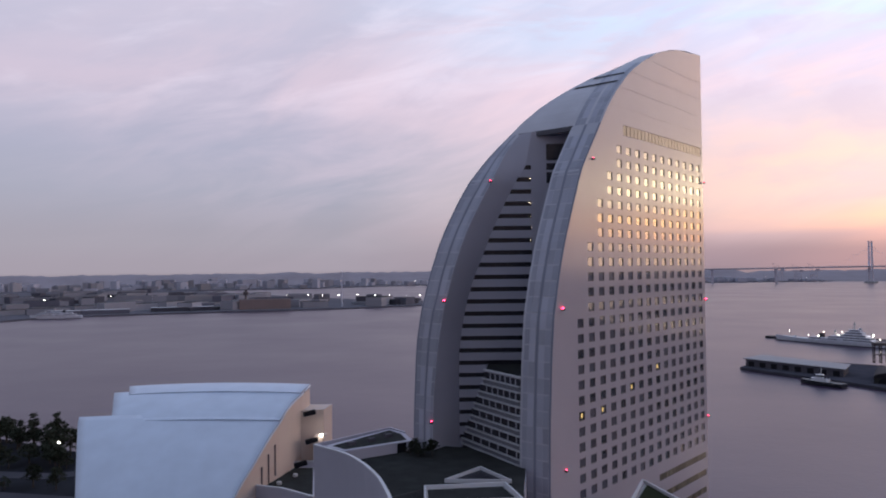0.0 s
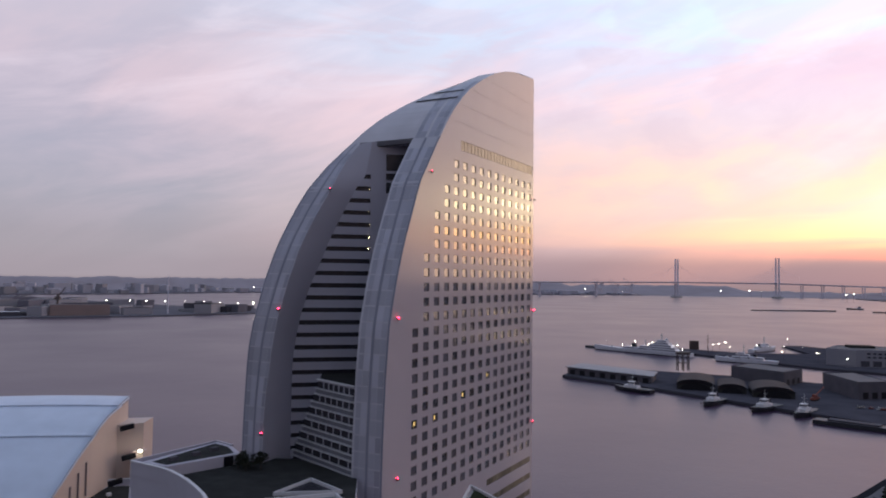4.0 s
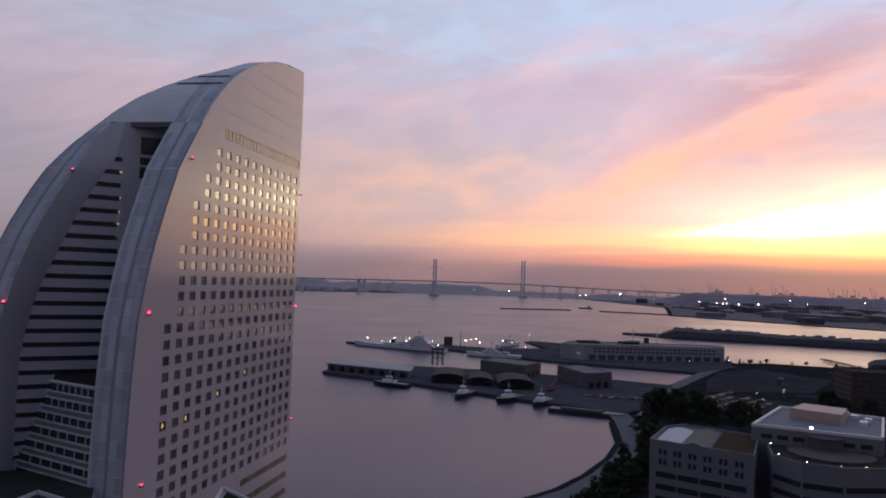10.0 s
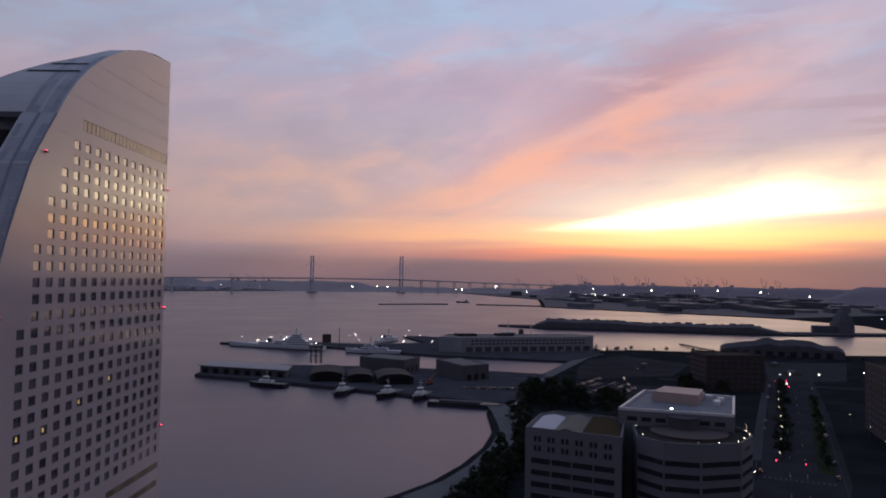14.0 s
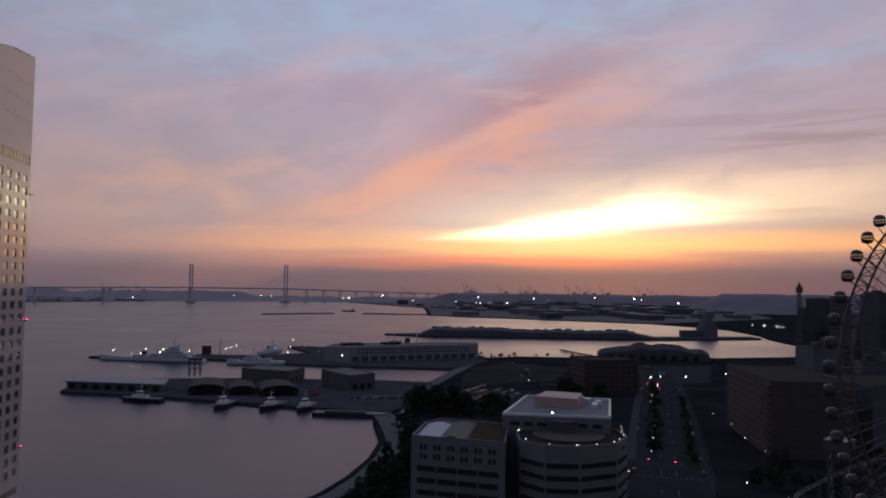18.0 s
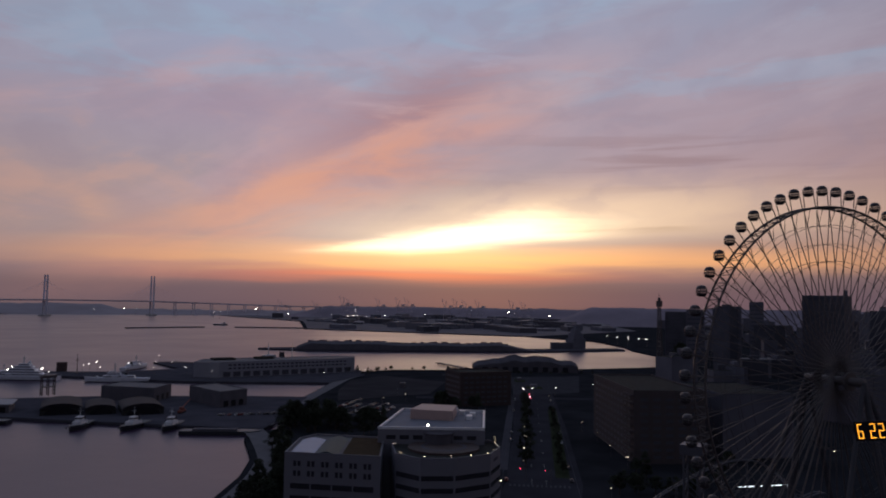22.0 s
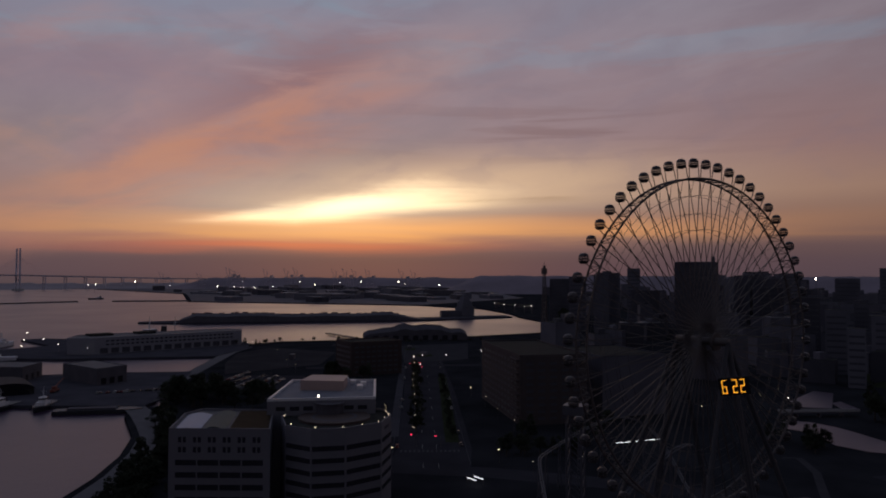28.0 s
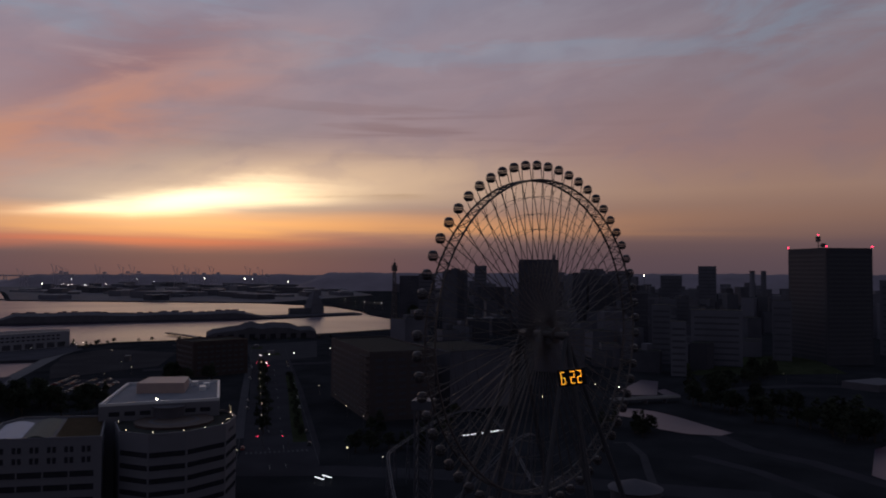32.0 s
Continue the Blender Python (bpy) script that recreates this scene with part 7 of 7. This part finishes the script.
# ---- cars ----
CARP = [mat("car_paint", c, 0.45, 0.1, var=0.05) for c in ((0.62, 0.62, 0.63), (0.05, 0.05, 0.06), (0.2, 0.21, 0.23), (0.36, 0.36, 0.35), (0.2, 0.03, 0.03))]


def car_proto(k):
    c = thing("car", "small parked car in the open car park", "car", pose(0, 0, -50), "parked cars")
    bm = bmesh.new()
    box(bm, -2.1, -0.85, 0.35, 2.1, 0.85, 0.95)
    bmesh.ops.bevel(bm, geom=list(bm.edges), offset=0.15, segments=2, affect="EDGES")
    part("body", bm, CARP[k], c)
    part("cabin", slab([(-1.5, -0.75), (1.0, -0.75), (1.0, 0.75), (-1.5, 0.75)], 0.9, 1.5, 0.75), SLOTGLASS, c)
    part("roof", slab([(-1.1, -0.58), (0.65, -0.58), (0.65, 0.58), (-1.1, 0.58)], 1.5, 1.55), CARP[k], c)
    for x in (-1.3, 1.3):
        for y in (-0.86, 0.86):
            part("wheel", rodded((x, y - 0.1, 0.33), (x, y + 0.1, 0.33), 0.33, 10), RUBBER, c)
    return c


cars = [car_proto(k) for k in range(5)]
spots = []
for r in range(5):
    for i in range(13):
        if rng.random() < 0.72:
            spots.append((440 + 5.2 * i + 3 * r, 338 + 1.8 * i + 12 * r, 2.0, 118))
for i in range(26):
    if rng.random() < 0.75:
        spots.append((380 + 1.9 * i * 0.9, 430 - 1.55 * i, 2.385, 20))
for k in range(11):
    for o in (-15.6, 15.6):
        if rng.random() < 0.6:
            f = 40 + 33 * k + rng.uniform(-8, 8)
            spots.append((300 + 0.899 * f - 0.43 * o, 138 + 0.438 * f + 0.9 * o, 2.03, 26))
for n, (x, y, z, yaw) in enumerate(spots):
    m = pose(x, y, z, 0, 0, yaw + rng.uniform(-3, 3))
    if n < 5:
        cars[n].matrix_world = m
    else:
        copy_thing(cars[rng.choice((0, 0, 1, 2, 3, 3, 4))], m)

# ---- the building that the camera looks from ----
home = thing("viewing_hotel", "plain pale hotel block that the view is taken from", "building")
part("wall", slab([(-40, -32), (24, -32), (6, -6), (-20, -4), (-40, -6)], 2, 98), CONC, home)
part("roof", slab([(-39.5, -31.5), (23, -31.5), (5.6, -6.5), (-20, -4.5), (-39.5, -6.5)], 98, 98.4), ROOFGREY, home)

# ---- more of the dim city to the south ----


def city_block(a, d, w, dep, top, mm, label, rows=0, yaw=None, group="city blocks", roof=None):
    x, y, _ = at(0, a, d)
    pts = rect(x, y, w, dep, -a if yaw is None else yaw)
    b = building("city_building", label, pts, 2, top, mm, roof or ROOFDARK, 0, group)
    if rows:
        step = (top - 6) / rows
        windows(b, pts[0], pts[1], [5 + step * i for i in range(rows)], 1, w * 0.86, min(1.7, step * 0.45), CITYGLASS, False, 0.0, "ribbon_window")
    return b


for a in (100.1, 100.84):
    ch = thing("chimney", "slim pale chimney over the dim city", "chimney", pose(*at(2, a, 1150)), "city chimneys")
    part("shaft", rodded((0, 0, 0), (0, 0, 84), 4.6, 12, 3.4), CITYPALE, ch)
    part("cap", rodded((0, 0, 84), (0, 0, 86), 3.8, 12, 3.8), TOWNDARK, ch)
city_block(97.1, 1500, 32, 26, 97, TOWNDARK, "dark flat-topped tower over the city roofs", 14)
city_block(97.7, 700, 42, 22, 53, TOWNDARK, "long dark office block with a lit top floor", 9)
city_block(93.9, 720, 17, 14, 56, CITYPALE, "pale grey narrow office block", 10)
city_block(95.1, 640, 12, 12, 46, CITYPALE, "pale grey narrow office block", 8)
city_block(92.2, 860, 22, 18, 62, TOWNDARK, "dark city office block", 10)
city_block(89.9, 980, 26, 20, 70, TOWNDARK, "dark city office block", 12)
city_block(91.0, 1400, 30, 22, 88, TOWNDARK, "dark city office block", 14)
city_block(88.6, 1250, 24, 20, 90, TOWNDARK, "dark city office block", 14)
city_block(94.6, 1300, 34, 22, 80, TOWNDARK, "dark city office block", 12)
city_block(78.6, 1120, 34, 24, 88, TOWNDARK, "dark city office block", 14)
city_block(76.4, 1180, 26, 22, 82, TOWNDARK, "dark city office block", 12)
city_block(80.5, 1350, 22, 20, 96, TOWNDARK, "dark city office block", 14)
city_block(75.2, 1290, 40, 24, 78, TOWNDARK, "dark city office block", 12)
city_block(109.2, 900, 40, 26, 78, TOWNDARK, "dark city office block", 12)
city_block(102.0, 760, 16, 16, 60, TOWNDARK, "dark city office block", 9)
for a, d, w, top in ((93.7, 1066, 19, 46), (94.5, 1002, 18, 32), (95.4, 897, 14, 56), (96.5, 859, 20, 45), (97.9, 874, 17, 41), (100.05, 819, 18, 19), (98.9, 919, 16, 41), (101.9, 1114, 21, 44), (92.7, 1131, 20, 58)):
    city_block(a, d, w, 13, top, CITYPALE, "pale grey small city block above the canal", int(top / 5))
# dark humped hall and low roofs before the basin
hump = thing("pier_hall", "low dark hall with a humped roof before the basin", "building")
HA, HB = Vector((826, 474, 0)), Vector((898, 366, 0))
hd = (HB - HA).normalized()
hn = Vector((-hd.y, hd.x, 0))
bm = bmesh.new()
prev = None
for i in range(21):
    f = i / 20
    hh_ = 2 + 20 * math.sin(math.pi * (0.06 + 0.86 * f)) ** 0.5 + 1.3 * math.sin(f * 21) + 0.9 * math.sin(f * 34 + 1)
    row = [bm.verts.new(HA + hd * (HB - HA).length * f + hn * o + Vector((0, 0, z))) for o, z in ((-16, 1.8), (-16, hh_ * 0.72), (-6, hh_), (8, hh_ * 0.96), (16, hh_ * 0.7), (16, 1.8))]
    if prev:
        for k in range(5):
            bm.faces.new((prev[k], row[k], row[k + 1], prev[k + 1]))
    else:
        bm.faces.new(row)
    prev = row
bm.faces.new(prev[::-1])
part("hall_shell", bm, CONCDARK, hump, "dark humped roof")
for i in range(9):
    p = HA + hd * (14 + 12.5 * i) - hn * 16.1
    part("hall_bay", boxed(-3.4, -0.1, 2.4, 3.4, 0.1, 8.5, m=pose(p.x, p.y, 0, 0, 0, math.degrees(math.atan2(hd.y, hd.x)))), SLOTGLASS, hump)
crng = random.Random(71)
for i in range(95):
    a, d = crng.uniform(84, 112), crng.uniform(660, 1300)
    x, y, _ = at(0, a, d)
    if not in_near(x, y) or (x < 980 and -120 > y > -330 and 100 < a) or y > 60:
        continue
    w = crng.uniform(12, 30)
    top = crng.uniform(14, 40) + (d - 660) * 0.03
    city_block(a, d, w, crng.uniform(10, 22), top, crng.choice((TOWNDARK, TOWNDARK, TOWNDARK, CITYPALE)), "dim low city block at dawn", int(top / 6) if d < 750 else 0, crng.uniform(0, 90))
